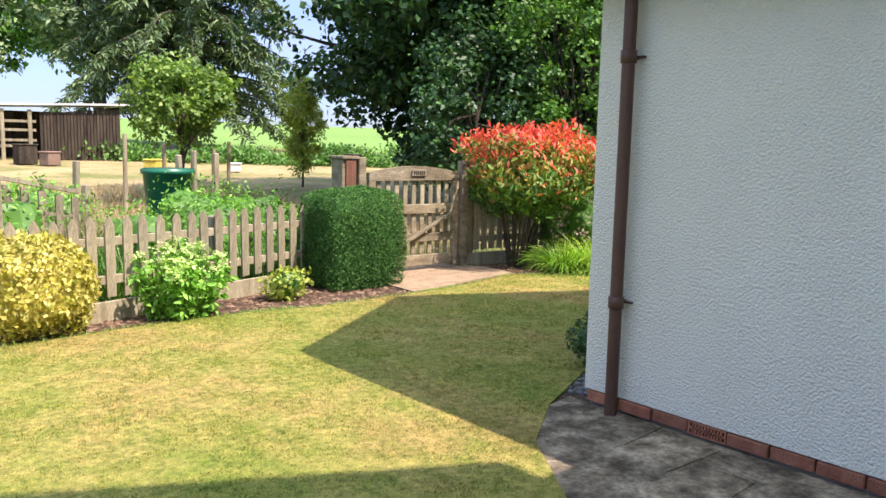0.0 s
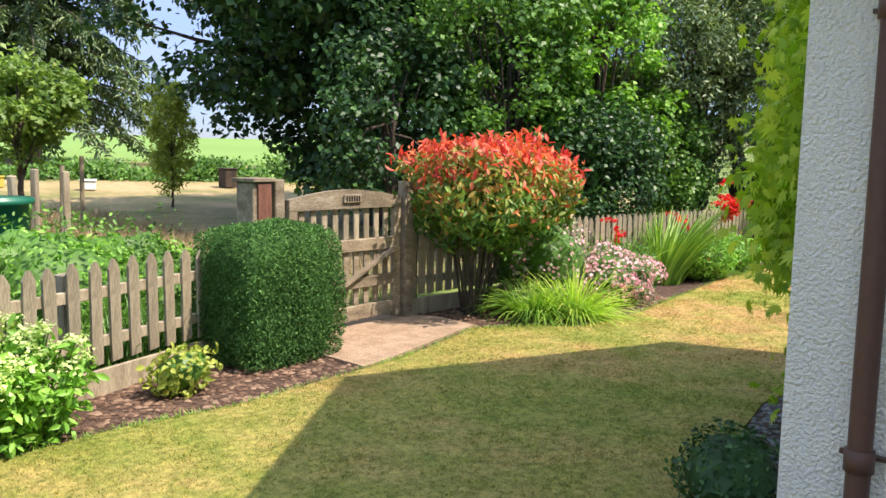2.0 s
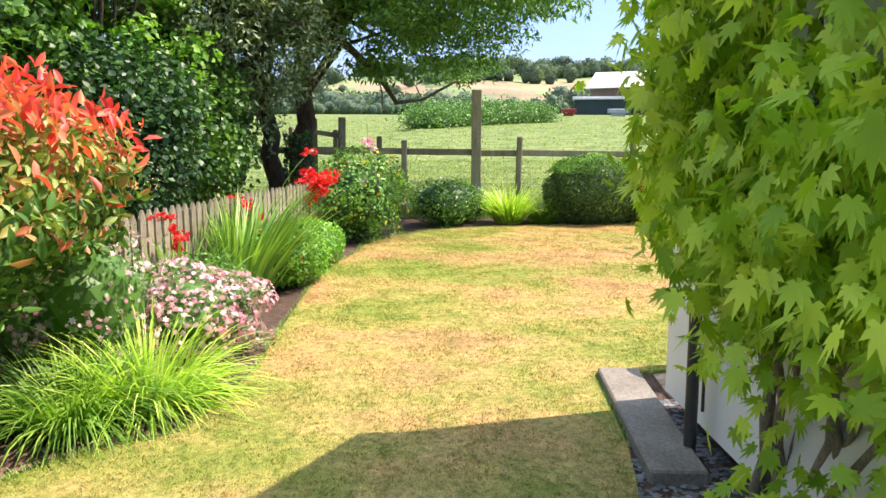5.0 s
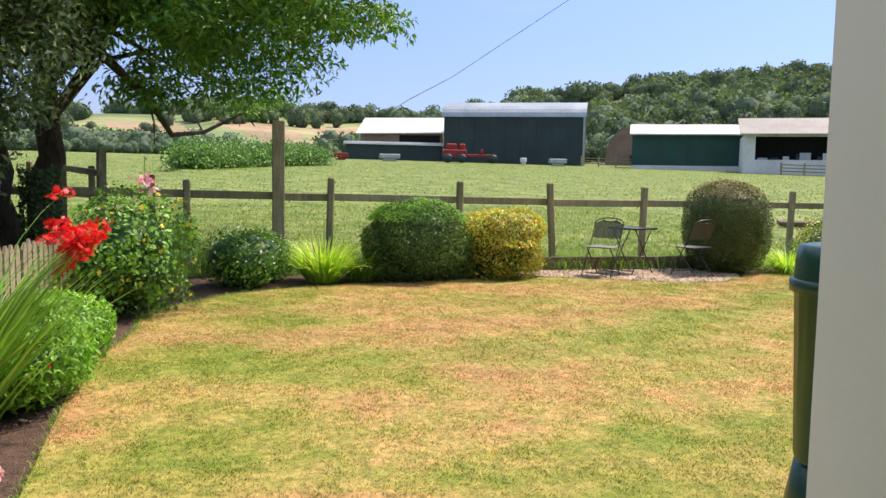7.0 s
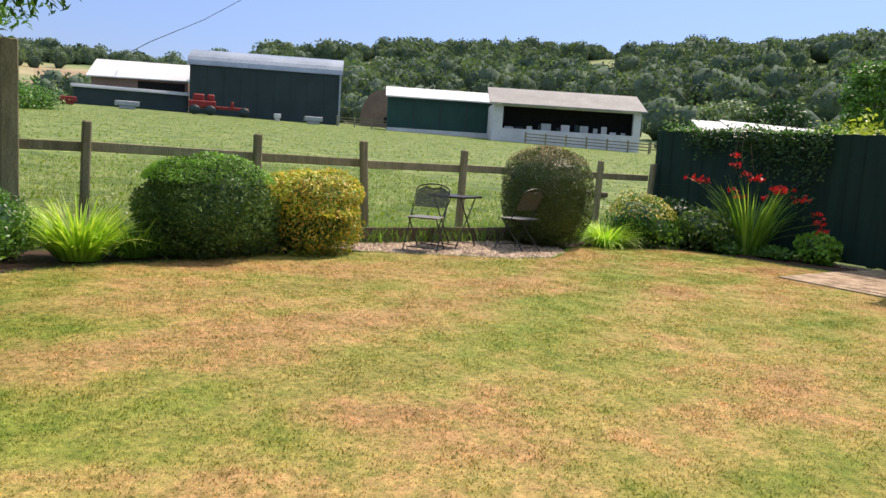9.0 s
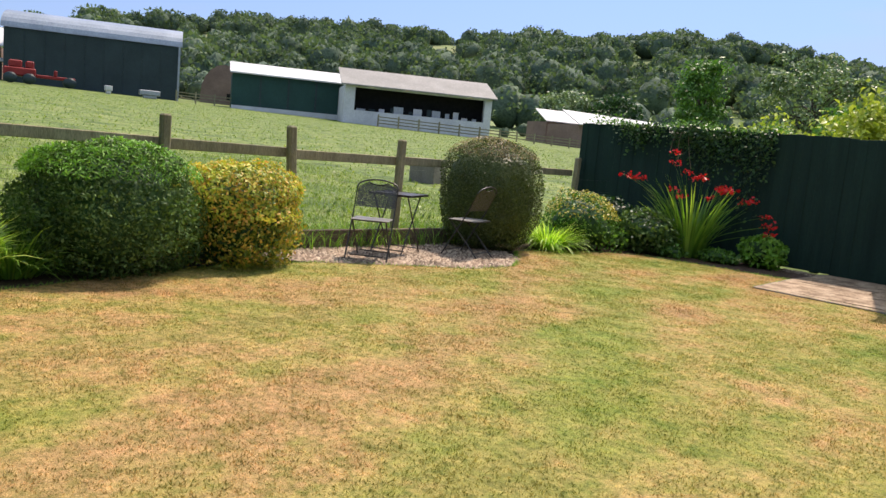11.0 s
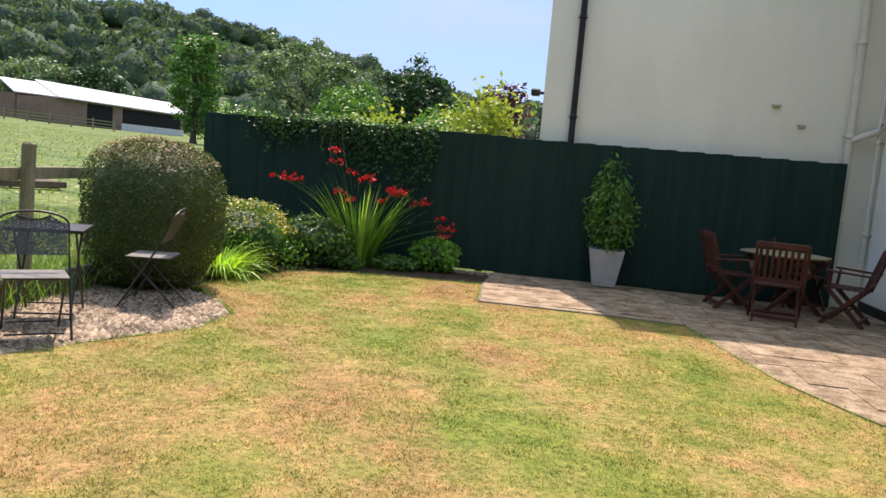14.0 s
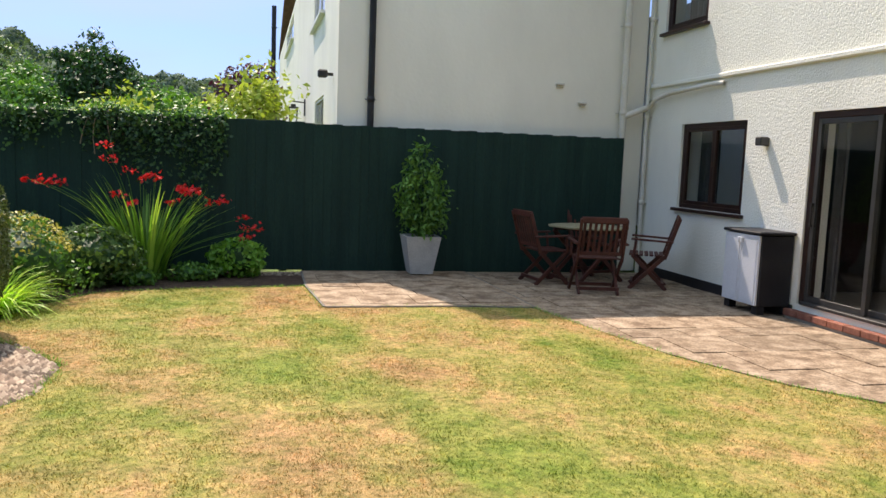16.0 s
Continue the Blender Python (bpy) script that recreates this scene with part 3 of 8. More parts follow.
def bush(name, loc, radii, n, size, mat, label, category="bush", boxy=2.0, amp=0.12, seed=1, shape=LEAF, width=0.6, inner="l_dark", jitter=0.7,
         lift=0.0, stems=5, extra=None, droop=0.0, depth=0.25, kind=""):
    rng = np.random.default_rng(seed)
    t = thing(name, loc, 0, label, category, kind=kind)
    c = np.array((0, 0, radii[2] * 0.93 + lift))
    p, nn = crown_points(rng, n, radii, boxy, amp, seed, depth if boxy < 2.4 else 0.16)
    p = p + c
    ok = p[:, 2] > 0.01
    leaves("foliage", rng, p[ok], nn[ok], size, M[mat], t, width, shape, droop, jitter)
    # solid filler behind the leaves, dark where it stands for inner shade
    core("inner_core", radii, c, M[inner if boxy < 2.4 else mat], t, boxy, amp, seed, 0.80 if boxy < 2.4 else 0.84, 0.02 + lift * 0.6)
    paths = []
    for i in range(stems):
        a = rng.uniform(0, 6.28)
        e = np.array((math.cos(a) * radii[0] * 0.35, math.sin(a) * radii[1] * 0.35, radii[2] * 0.8 + lift))
        s = np.array((e[0] * 0.3, e[1] * 0.3, -0.02))
        paths.append(([s, (s + e) / 2 + rng.normal(0, 0.02, 3), e], (0.014, 0.011, 0.006)))
    tubes("stem", paths, M["trunk"], t)
    for nm, mt, cnt, sz, shp, w, zmin in extra or ():
        q, qn = crown_points(rng, cnt * 3, [r * 1.03 for r in radii], boxy, amp, seed, 0.05)
        q = q + c
        keep = q[:, 2] > zmin
        leaves(nm, rng, q[keep][:cnt], qn[keep][:cnt], sz, M[mt], t, w, shp, 0, 0.5)
    return t


def blade_arrays(rng, n, base_r, length, width, spread, arch, segs=6, upright=0.0):
    """Strap leaves that rise from a clump and arch over."""
    a = rng.uniform(0, 2 * np.pi, n)
    out = np.stack([np.cos(a), np.sin(a), 0 * a], 1)
    L = length * rng.uniform(0.55, 1.1, n)
    lean = spread * rng.uniform(0.1, 1.0, n)
    ar = arch * rng.uniform(0.5, 1.3, n)
    t = np.linspace(0, 1, segs)
    ang = lean[:, None] + ar[:, None] * t[None] ** 1.5
    step = L[:, None] / (segs - 1)
    hx = np.concatenate([np.zeros((n, 1)), np.cumsum(np.sin(ang[:, 1:]) * step, 1)], 1)
    hz = np.concatenate([np.zeros((n, 1)), np.cumsum(np.cos(ang[:, 1:]) * step, 1)], 1)
    b = out * (base_r * np.sqrt(rng.random(n)))[:, None]
    mid = b[:, None] + out[:, None] * hx[..., None] + np.array((0, 0, 1.0)) * hz[..., None]
    side = np.stack([-np.sin(a), np.cos(a), 0 * a], 1)
    tw = rng.normal(0, 0.5, (n, 1))
    side = side * np.cos(tw) + np.array((0, 0, 1)) * np.sin(tw) * 0.5
    w = width * (1 - t ** 2.2) * 0.5 + 0.0008
    lft, rgt = mid - side[:, None] * w[None, :, None], mid + side[:, None] * w[None, :, None]
    v = np.stack([lft, rgt], 2).reshape(n, -1, 3)
    k = np.arange(segs - 1) * 2
    f = np.stack([k, k + 1, k + 3, k + 2], 1)
    F = f[None] + (np.arange(n) * segs * 2)[:, None, None]
    return v.reshape(-1, 3), F.reshape(-1, 4), mid[:, -1]


def blades(name, loc, n, base_r, length, width, spread, arch, mat, label, category="plant", seed=1):
    rng = np.random.default_rng(seed)
    t = thing(name, loc, 0, label, category)
    v, f, _ = blade_arrays(rng, n, base_r, length, width, spread, arch)
    v[:, 2] = np.maximum(v[:, 2], 0.01)
    tagged_stuff("foliage", v, f, M[mat], t)
    return t


def crocosmia(loc, n, length, nflow, label, seed, lean=(0, 0), spread=0.5, heads=(), per=26):
    """Sword leaves and arching stems, each with a one-sided spray of blooms at its tip; heads: where some sprays hang."""
    rng = np.random.default_rng(seed)
    t = thing("crocosmia", loc, 0, label, "flowering plant")
    v, f, _ = blade_arrays(rng, n, 0.22, length, 0.034, spread, 0.55)
    v[:, 0] += lean[0] * np.maximum(v[:, 2], 0) ** 1.5
    v[:, 1] += lean[1] * np.maximum(v[:, 2], 0) ** 1.5
    tagged_stuff("foliage", v, f, M["l_blade"], t)
    ends = [np.array(h, float) for h in heads]
    while len(ends) < nflow:
        if len(heads):
            e = ends[int(rng.integers(0, len(heads)))] + rng.normal(0, 1, 3) * (0.10, 0.09, 0.08)
        else:
            a, h = rng.uniform(0, 6.28), length * rng.uniform(0.75, 1.15)
            q = spread * rng.uniform(0.15, 0.9) * h
            e = np.array((math.cos(a) * q + lean[0] * h ** 1.5, math.sin(a) * q * 0.7 + lean[1] * h ** 1.5, h))
        ends.append(e)
    paths, P, N = [], [], []
    tt = np.linspace(0, 1, 9)[:, None]
    for e in ends:
        out = np.array((e[0], e[1], 0.0))
        b = out / (np.linalg.norm(out) + 1e-6) * 0.08
        pts = b + (out - b) * tt ** 1.9 + np.array((0, 0, 1.0)) * e[2] * (1.12 * tt - 0.12 * tt ** 4)
        paths.append((pts, np.linspace(0.0045, 0.002, 9)))
        way = out / (np.linalg.norm(out) + 1e-6)
        for k in range(per):
            P.append(pts[-1] + way * rng.uniform(-0.13, 0.06) + rng.normal(0, 0.020, 3))
            N.append((0, 0, 1.0))
    tubes("flower_stem", paths, M["l_blade"], t, sides=4)
    leaves("blossom", rng, np.array(P), np.array(N), 0.052, M["f_red"], t, 1.0, FLOWER, 0, 1.0)
    return t


def tree(name, loc, trunk_h, trunk_r, centre, radii, clumps, per, size, mat, label, seed, category="tree", flat=0.45, clump_r=0.9, droop=0.0,
         bark="trunk", shape=LEAF, width=0.6, limbs=26, low=-1.0, lean=(0, 0), amp=0.25, shell=0.55, sides=7):
    rng = np.random.default_rng(seed)
    t = thing(name, loc, 0, label, category)
    c, R = np.array(centre, float), np.array(radii, float)
    d = rng.normal(0, 1, (clumps * 3, 3))
    d /= np.linalg.norm(d, axis=1, keepdims=True)
    d = d[d[:, 2] > low][:clumps]
    rr = lumps(d, seed, amp) * rng.uniform(shell, 1.0, len(d))
    cc = c + d * R * rr[:, None]
    top = np.array((lean[0], lean[1], trunk_h), float)
    tt = np.linspace(0, 1, 7)[:, None]
    wob = rng.normal(0, trunk_r * 0.35, (7, 3)) * np.sin(tt * np.pi)
    trunk = top * tt + wob
    trunk[0, 2] = -0.15
    crown_top = c + np.array((0, 0, R[2] * 0.5))
    upper = top + (crown_top - top) * np.linspace(0, 1, 5)[:, None]
    tubes("trunk", [(trunk, trunk_r * np.array((1.5, 1.1, 1, 0.94, 0.9, 0.86, 0.8))), (upper, trunk_r * np.linspace(0.8, 0.15, 5))], M[bark], t, sides=10)
    paths = []
    for i in rng.permutation(len(cc))[:limbs]:
        s = trunk[-1] + (crown_top - trunk[-1]) * rng.uniform(0, 0.8) if rng.random() < 0.75 else trunk[int(rng.integers(4, 7))]
        e = cc[i]
        m1 = s + (e - s) * 0.35 + np.array((0, 0, 0.10 * np.linalg.norm(e - s))) + rng.normal(0, 0.05, 3) * R.mean() * 0.4
        m2 = s + (e - s) * 0.7 + np.array((0, 0, 0.06 * np.linalg.norm(e - s))) + rng.normal(0, 0.05, 3) * R.mean() * 0.4
        r0 = trunk_r * 0.38
        paths.append(([s, m1, m2, e], (r0, r0 * 0.7, r0 * 0.4, r0 * 0.12)))
    tagged(tubes("limb", paths, M[bark], t, sides=5), kind="stuff")
    off = rng.normal(0, 1, (len(cc), per, 3))
    off /= np.linalg.norm(off, axis=2, keepdims=True)
    off *= clump_r * rng.uniform(0.6, 1.25, (len(cc), 1, 1)) * rng.random((len(cc), per, 1)) ** 0.5
    off[..., 2] *= flat
    if droop:
        off[..., 2] -= droop * (off[..., 0] ** 2 + off[..., 1] ** 2) / clump_r
    p = (cc[:, None] + off).reshape(-1, 3)
    nn = off.reshape(-1, 3) + np.array((0, 0, 0.6)) * clump_r
    nn /= np.linalg.norm(nn, axis=1, keepdims=True) + 1e-9
    leaves("crown", rng, p, nn, size, M[mat], t, width, shape, droop, 0.6)
    return t


# ---- ground ----
def far_height(x, y):
    """Height of the land outside the garden."""
    x, y = np.asarray(x, float), np.asarray(y, float)
    east = 0.18 * np.clip((x - 17.9) / 0.2, 0, 1) * (y < 9) + 0.042 * np.clip(x - 19, 0, 110)
    north = 0.040 * np.clip(y - 12, 0, 130)
    return np.maximum(east, north) if np.ndim(x) == 0 else np.maximum(east, north)


def grid_mesh(name, xs, ys, zf, mat, kind="structure", label=""):
    X, Y = np.meshgrid(xs, ys)
    v = np.stack([X, Y, zf(X, Y)], -1).reshape(-1, 3)
    nx = len(xs)
    i = (np.arange(len(ys) - 1)[:, None] * nx + np.arange(nx - 1)[None]).ravel()
    f = np.stack([i, i + 1, i + nx + 1, i + nx], 1)
    return tagged(np_mesh(name, v, f, mat, None, label, True), kind=kind)


def polar_land():
    """One sheet of land from the garden out to the hills."""
    az = np.radians(np.linspace(0, 360, 361))
    crest_az = [0, 20, 50, 70, 80, 88, 95, 102.7, 108, 121, 131, 142, 151, 155, 160, 166, 172, 178, 190, 230, 300, 360]
    crest_el = [1.9, 1.9, 2.0, 2.6, 4.6, 5.2, 4.9, 4.7, 5.6, 7.2, 7.6, 7.9, 8.5, 8.3, 7.3, 6.0, 5.0, 4.9, 4.7, 3.0, 1.9, 1.9]
    el = np.interp(np.degrees(az), crest_az, crest_el)
    rr = np.concatenate([[0, 4], np.arange(7, 20, 0.5), np.arange(20, 60, 3.0), np.arange(60, 150, 8.0), np.arange(150, 620, 30.0), [800, 1200, 2500]])
    cx, cy = 8.0, 3.0
    X = cx + rr[:, None] * np.sin(az)[None]
    Y = cy + rr[:, None] * np.cos(az)[None]
    Z = far_height(X, Y)
    inside = (X < 17.9) & (Y < 12)
    Z = np.where(inside, 0.0, Z)
    near = np.minimum(Z, 5.2)
    k = np.clip((rr - 135) / 440, 0, 1)[:, None]
    crest = 1.4 + 600 * np.tan(np.radians(el))[None] - 9
    bumps = 1.0 * np.sin(az * 37)[None] * k
    Z = near + (np.maximum(crest - 4.6, 0) * (k ** 1.5) + bumps * (crest > 15)) - 0.02
    Z = np.where(rr[:, None] > 620, Z * 0.9, Z)
    v = np.stack([X, Y, Z], -1)[:, :-1].reshape(-1, 3)
    n = 360
    i = np.arange(len(rr) - 1)[:, None] * n + np.arange(n)[None]
    j = np.arange(len(rr) - 1)[:, None] * n + (np.arange(n)[None] + 1) % n
    f = np.stack([i, i + n, j + n, j], -1).reshape(-1, 4)
    ob = np_mesh("ground", v, f, M["field"], None, "", True)
    me = ob.data
    for m in ("crop", "hill", "dry_ground", "stubble"):
        me.materials.append(M[m])
    r = np.repeat(rr[:-1], n)
    a = np.tile(np.degrees(az[:-1]), len(rr) - 1)
    fx, fy = cx + r * np.sin(np.radians(a)), cy + r * np.cos(np.radians(a))
    idx = np.zeros(len(f), np.int32)
    idx[((a < 64) | (a > 285)) & (fy > 7.6)] = 3
    idx[((a < 64) | (a > 285)) & (r > 38)] = 1
    idx[r > 145] = 2
    idx[(r > 250) & (r < 470) & (a > 64) & (a < 101) & (np.sin(a * 0.9 + r * 0.02) > -0.55)] = 4
    idx[((a < 64) | (a > 285)) & (r > 145)] = 1
    me.polygons.foreach_set("material_index", idx)
    return tagged(ob, kind="structure")


ground = polar_land()


def smooth_closed(pts, steps=6):
    out = []
    n = len(pts)
    for i in range(n):
        p0, p1, p2, p3 = (np.array(pts[(i + k) % n], float) for k in (-1, 0, 1, 2))
        for s in range(steps):
            t = s / steps
            out.append(0.5 * (2 * p1 + (p2 - p0) * t + (2 * p0 - 5 * p1 + 4 * p2 - p3) * t * t + (3 * p1 - p0 - 3 * p2 + p3) * t ** 3))
    return out


def slab_poly(name, pts, z0, z1, mat, kind="structure", label=""):
    bm = bmesh.new()
    top = [bm.verts.new((p[0], p[1], z1)) for p in pts]
    bot = [bm.verts.new((p[0], p[1], z0)) for p in pts]
    bm.faces.new(top)
    bm.faces.new(bot[::-1])
    for i in range(len(pts)):
        j = (i + 1) % len(pts)
        bm.faces.new((bot[i], bot[j], top[j], top[i]))
    bmesh.ops.triangulate(bm, faces=bm.faces[:])
    bmesh.ops.recalc_face_normals(bm, faces=bm.faces[:])
    return tagged(part(name, bm, mat, None, label), kind=kind)


LAWN_EDGE = [(-6.0, 5.2), (-2.0, 5.9), (0.2, 6.1), (1.17, 6.16), (2.13, 6.25), (3.10, 6.25), (3.75, 6.12), (4.95, 6.15), (5.55, 6.2), (6.59, 6.42), (7.10, 6.10), (7.35, 5.74),
             (8.41, 5.66), (9.46, 5.75), (11.31, 5.9), (12.6, 5.88), (13.6, 5.76), (14.4, 5.82), (15.2, 5.4), (15.87, 4.87), (16.3, 4.0), (16.5, 3.1), (16.9, 1.8), (17.0, 0.8),
             (16.9, 0.05), (16.45, -0.72), (16.1, -1.4), (16.1, -2.1), (16.5, -2.6), (17.0, -3.2), (16.9, -4.2), (16.4, -5.1), (15.5, -5.35), (14.7, -5.45), (14.2, -5.5),
             (14.1, -4.2), (12.6, -4.17), (11.86, -4.05), (11.7, -3.2), (11.42, -1.9), (11.02, -1.0), (10.55, -0.4), (9.9, 0.3), (9.35, 1.0), (8.95, 1.75), (8.62, 2.7), (8.43, 3.52), (7.3, 3.53), (6.89, 3.57), (6.1, 3.68), (5.5, 3.6),
             (4.4, 3.4), (3.4, 2.95), (2.9, 2.6), (2.4, 1.9), (2.1, 0.9), (1.9, -1.5), (-6.0, -1.5)]
lawn = slab_poly("lawn", LAWN_EDGE, -0.05, 0.012, M["lawn"], label="dry patchy mown lawn")
soil = slab_poly("flower_bed_soil", [(-7, 4.5), (2, 4.5), (3.3, 2.0), (9, 1.0), (13.0, -3), (13.9, -6.78), (17.85, -6.78), (17.85, 7.3), (-7, 7.3)], -0.06, -0.004, M["soil"])
path_slab = slab_poly("gate_path", [(4.95, 6.17), (5.3, 6.22), (5.8, 6.32), (6.7, 6.5), (6.75, 7.0), (6.5, 7.5), (5.3, 7.7), (5.0, 7.2)], -0.03, 0.02, M["path"])

# ---- house ----
def wall_with_holes(name, axis, at0, at1, u0, u1, z0, z1, holes, mat):
    """A wall as one mesh of boxes round its openings; axis is the one it stands across."""
    bm = bmesh.new()
    us = sorted({u0, u1, *[h[0] for h in holes], *[h[1] for h in holes]})
    zs = sorted({z0, z1, *[h[2] for h in holes], *[h[3] for h in holes]})
    grid = {}

    def vert(u, a, z):
        key = (round(u, 4), round(a, 4), round(z, 4))
        if key not in grid:
            grid[key] = bm.verts.new((a, u, z) if axis == "x" else (u, a, z))
        return grid[key]
    solid = lambda i, k: 0 <= i < len(us) - 1 and 0 <= k < len(zs) - 1 and not any(
        h[0] <= us[i] and us[i + 1] <= h[1] and h[2] <= zs[k] and zs[k + 1] <= h[3] for h in holes)
    for i in range(len(us) - 1):
        for k in range(len(zs) - 1):
            if not solid(i, k):
                continue
            a, b, c, d = us[i], us[i + 1], zs[k], zs[k + 1]
            for at in (at0, at1):
                bm.faces.new([vert(a, at, c), vert(b, at, c), vert(b, at, d), vert(a, at, d)])
            for ok, (p, q) in ((solid(i - 1, k), ((a, c), (a, d))), (solid(i + 1, k), ((b, c), (b, d))), (solid(i, k - 1), ((a, c), (b, c))), (solid(i, k + 1), ((a, d), (b, d)))):
                if not ok:
                    bm.faces.new([vert(p[0], at0, p[1]), vert(q[0], at0, q[1]), vert(q[0], at1, q[1]), vert(p[0], at1, p[1])])
    bmesh.ops.recalc_face_normals(bm, faces=bm.faces[:])
    return tagged(part(name, bm, mat), kind="structure")


EAVE, RIDGE = 2.60, 4.72
WX, NX, NYA, NYB = 3.62, 7.88, 2.87, 3.22
wall_west = tagged(part("wall_west", boxes(((WX, -7.0, 0.095), (WX + 0.28, NYA, EAVE))), M["roughcast"], None, "white roughcast house wall"), kind="structure")
# the gable wall, with its peak
bm = bmesh.new()
prof = [(WX + 0.282, NYA + 0.02, 0.095), (NX, NYB, 0.095), (NX, NYB, EAVE), ((WX + NX) / 2, (NYA + NYB) / 2, RIDGE - 0.22), (WX + 0.282, NYA + 0.02, EAVE)]
fr = [bm.verts.new(p) for p in prof]
bk = [bm.verts.new((p[0], p[1] - 0.28, p[2])) for p in prof]
bm.faces.new(fr), bm.faces.new(bk[::-1])
for i in range(5):
    bm.faces.new((fr[i], bk[i], bk[(i + 1) % 5], fr[(i + 1) % 5]))
bmesh.ops.recalc_face_normals(bm, faces=bm.faces[:])
wall_gable = tagged(part("wall_north", bm, M["porch_wall"], None, "pale painted gable wall"), kind="structure")
wall_wing = tagged(part("wall_wing_east", boxes(((NX - 0.28, -1.19, 0.0), (NX, NYB - 0.29, EAVE))), M["porch_wall"]), kind="structure")
EX = 9.12
WIN1, DOOR, UWIN = (-5.96, -4.50, 1.04, 2.17), (-3.39, -1.60, 0.17, 2.20), (-6.58, -5.52, 3.47, 4.55)
wall_east = wall_with_holes("wall_east", "x", EX - 0.3, EX, -7.05, -1.2, 0.0, 5.2, [WIN1, DOOR, UWIN], M["cottage_wall"])
wall_mid = tagged(part("wall_mid", boxes(((WX + 0.3, -1.5, 0.0), (EX - 0.32, -1.2, 5.2))), M["cottage_wall"]), kind="structure")
wall_upper = tagged(part("wall_west_upper", boxes(((WX, -7.0, EAVE + 0.01), (WX + 0.28, -1.2, 5.2))), M["roughcast"]), kind="structure")
floor_in = tagged(part("floor", boxes(((WX + 0.3, -7.0, 0.02), (EX - 0.31, -1.52, 0.13))), M["mortar"]), kind="structure")
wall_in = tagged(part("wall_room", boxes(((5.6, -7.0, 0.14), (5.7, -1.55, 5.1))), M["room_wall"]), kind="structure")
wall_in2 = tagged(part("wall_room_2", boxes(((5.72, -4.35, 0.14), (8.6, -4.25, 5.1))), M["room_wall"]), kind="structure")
ceil = tagged(part("ceiling", boxes(((WX + 0.3, -7.0, 2.5), (EX - 0.31, -1.52, 2.6))), M["white_paint"]), kind="structure")


def gable_roof(name, x0, x1, y0, y1, eave, ridge, along, mat, th=0.12):
    """Two sloping slabs with thickness; along: the ridge's axis."""
    bm = bmesh.new()
    for s in (0, 1):
        if along == "y":
            xe, xm = (x0, x1)[s], (x0 + x1) / 2
            q = [(xe, y0, eave), (xm, y0, ridge), (xm, y1, ridge), (xe, y1, eave)]
        else:
            ye, ym = (y0, y1)[s], (y0 + y1) / 2
            q = [(x0, ye, eave), (x0, ym, ridge), (x1, ym, ridge), (x1, ye, eave)]
        lo = [bm.verts.new(p) for p in q]
        hi = [bm.verts.new((p[0], p[1], p[2] + th)) for p in q]
        bm.faces.new(lo), bm.faces.new(hi)
        for i in range(4):
            bm.faces.new((lo[i], lo[(i + 1) % 4], hi[(i + 1) % 4], hi[i]))
    bmesh.ops.recalc_face_normals(bm, faces=bm.faces[:])
    return tagged(part(name, bm, mat), kind="structure")


gable_roof("roof_wing", WX - 0.27, NX + 0.02, -1.0, NYB + 0.06, EAVE - 0.1, RIDGE - 0.12, "y", M["roof_tile"])
# unseen gabled block, added behind where the walk begins to cast the near shadow
unseen_block_walls = tagged(part("wall_unseen_block", boxes(((-1.5, -7.0, 0.0), (3.2, -0.9, 5.3))), M["cottage_wall"], None, "unseen cream rendered block added to shade the lawn"), kind="structure")
bm = bmesh.new()
q = [bm.verts.new(p) for p in ((-1.5, -0.95, 5.3), (3.2, -0.95, 5.3), (0.85, -0.95, 8.0), (-1.5, -1.2, 5.3), (3.2, -1.2, 5.3), (0.85, -1.2, 8.0))]
bm.faces.new((q[0], q[1], q[2])), bm.faces.new((q[5], q[4], q[3]))
bm.faces.new((q[0], q[3], q[4], q[1])), bm.faces.new((q[1], q[4], q[5], q[2])), bm.faces.new((q[2], q[5], q[3], q[0]))
tagged(part("wall_unseen_gable", bm, M["cottage_wall"]), kind="structure")
gable_roof("roof_unseen_block", -1.9, 3.6, -7.2, -0.60, 5.1, 8.1, "y", M["roof_tile"])
gable_roof("roof_main", WX - 0.3, EX + 0.22, -7.2, -0.85, 5.1, 6.9, "x", M["roof_tile"])

# plinth of red brick under the west wall, brick by brick
plinth = tagged(part("plinth", boxes(((WX + 0.03, -4.0, -0.04), (WX + 0.25, NYA - 0.02, 0.093))), M["mortar"], None, "mortar bed of the brick plinth"), kind="structure")
brick_me = bpy.data.meshes.new("brick")
bmb = boxes(((-0.05, -0.1075, -0.0325), (0.05, 0.1075, 0.0325)), bevel=0.005)
bmb.to_mesh(brick_me)
bmb.free()
brick_me.materials.append(M["brick"])
for row in (1,):
    for k in range(20):
        y = 2.735 - k * 0.225
        if abs(y - 2.06) < 0.05:
            continue
        b = new("brick", brick_me)
        b.parent = plinth
        b.location = (WX + 0.045 - 0.004 * ((k * 7 + row) % 3), y, 0.055)
vent = thing("air_brick", (WX - 0.004, 2.06, 0.055), 0, "red clay air brick with rows of small slots", "air brick")
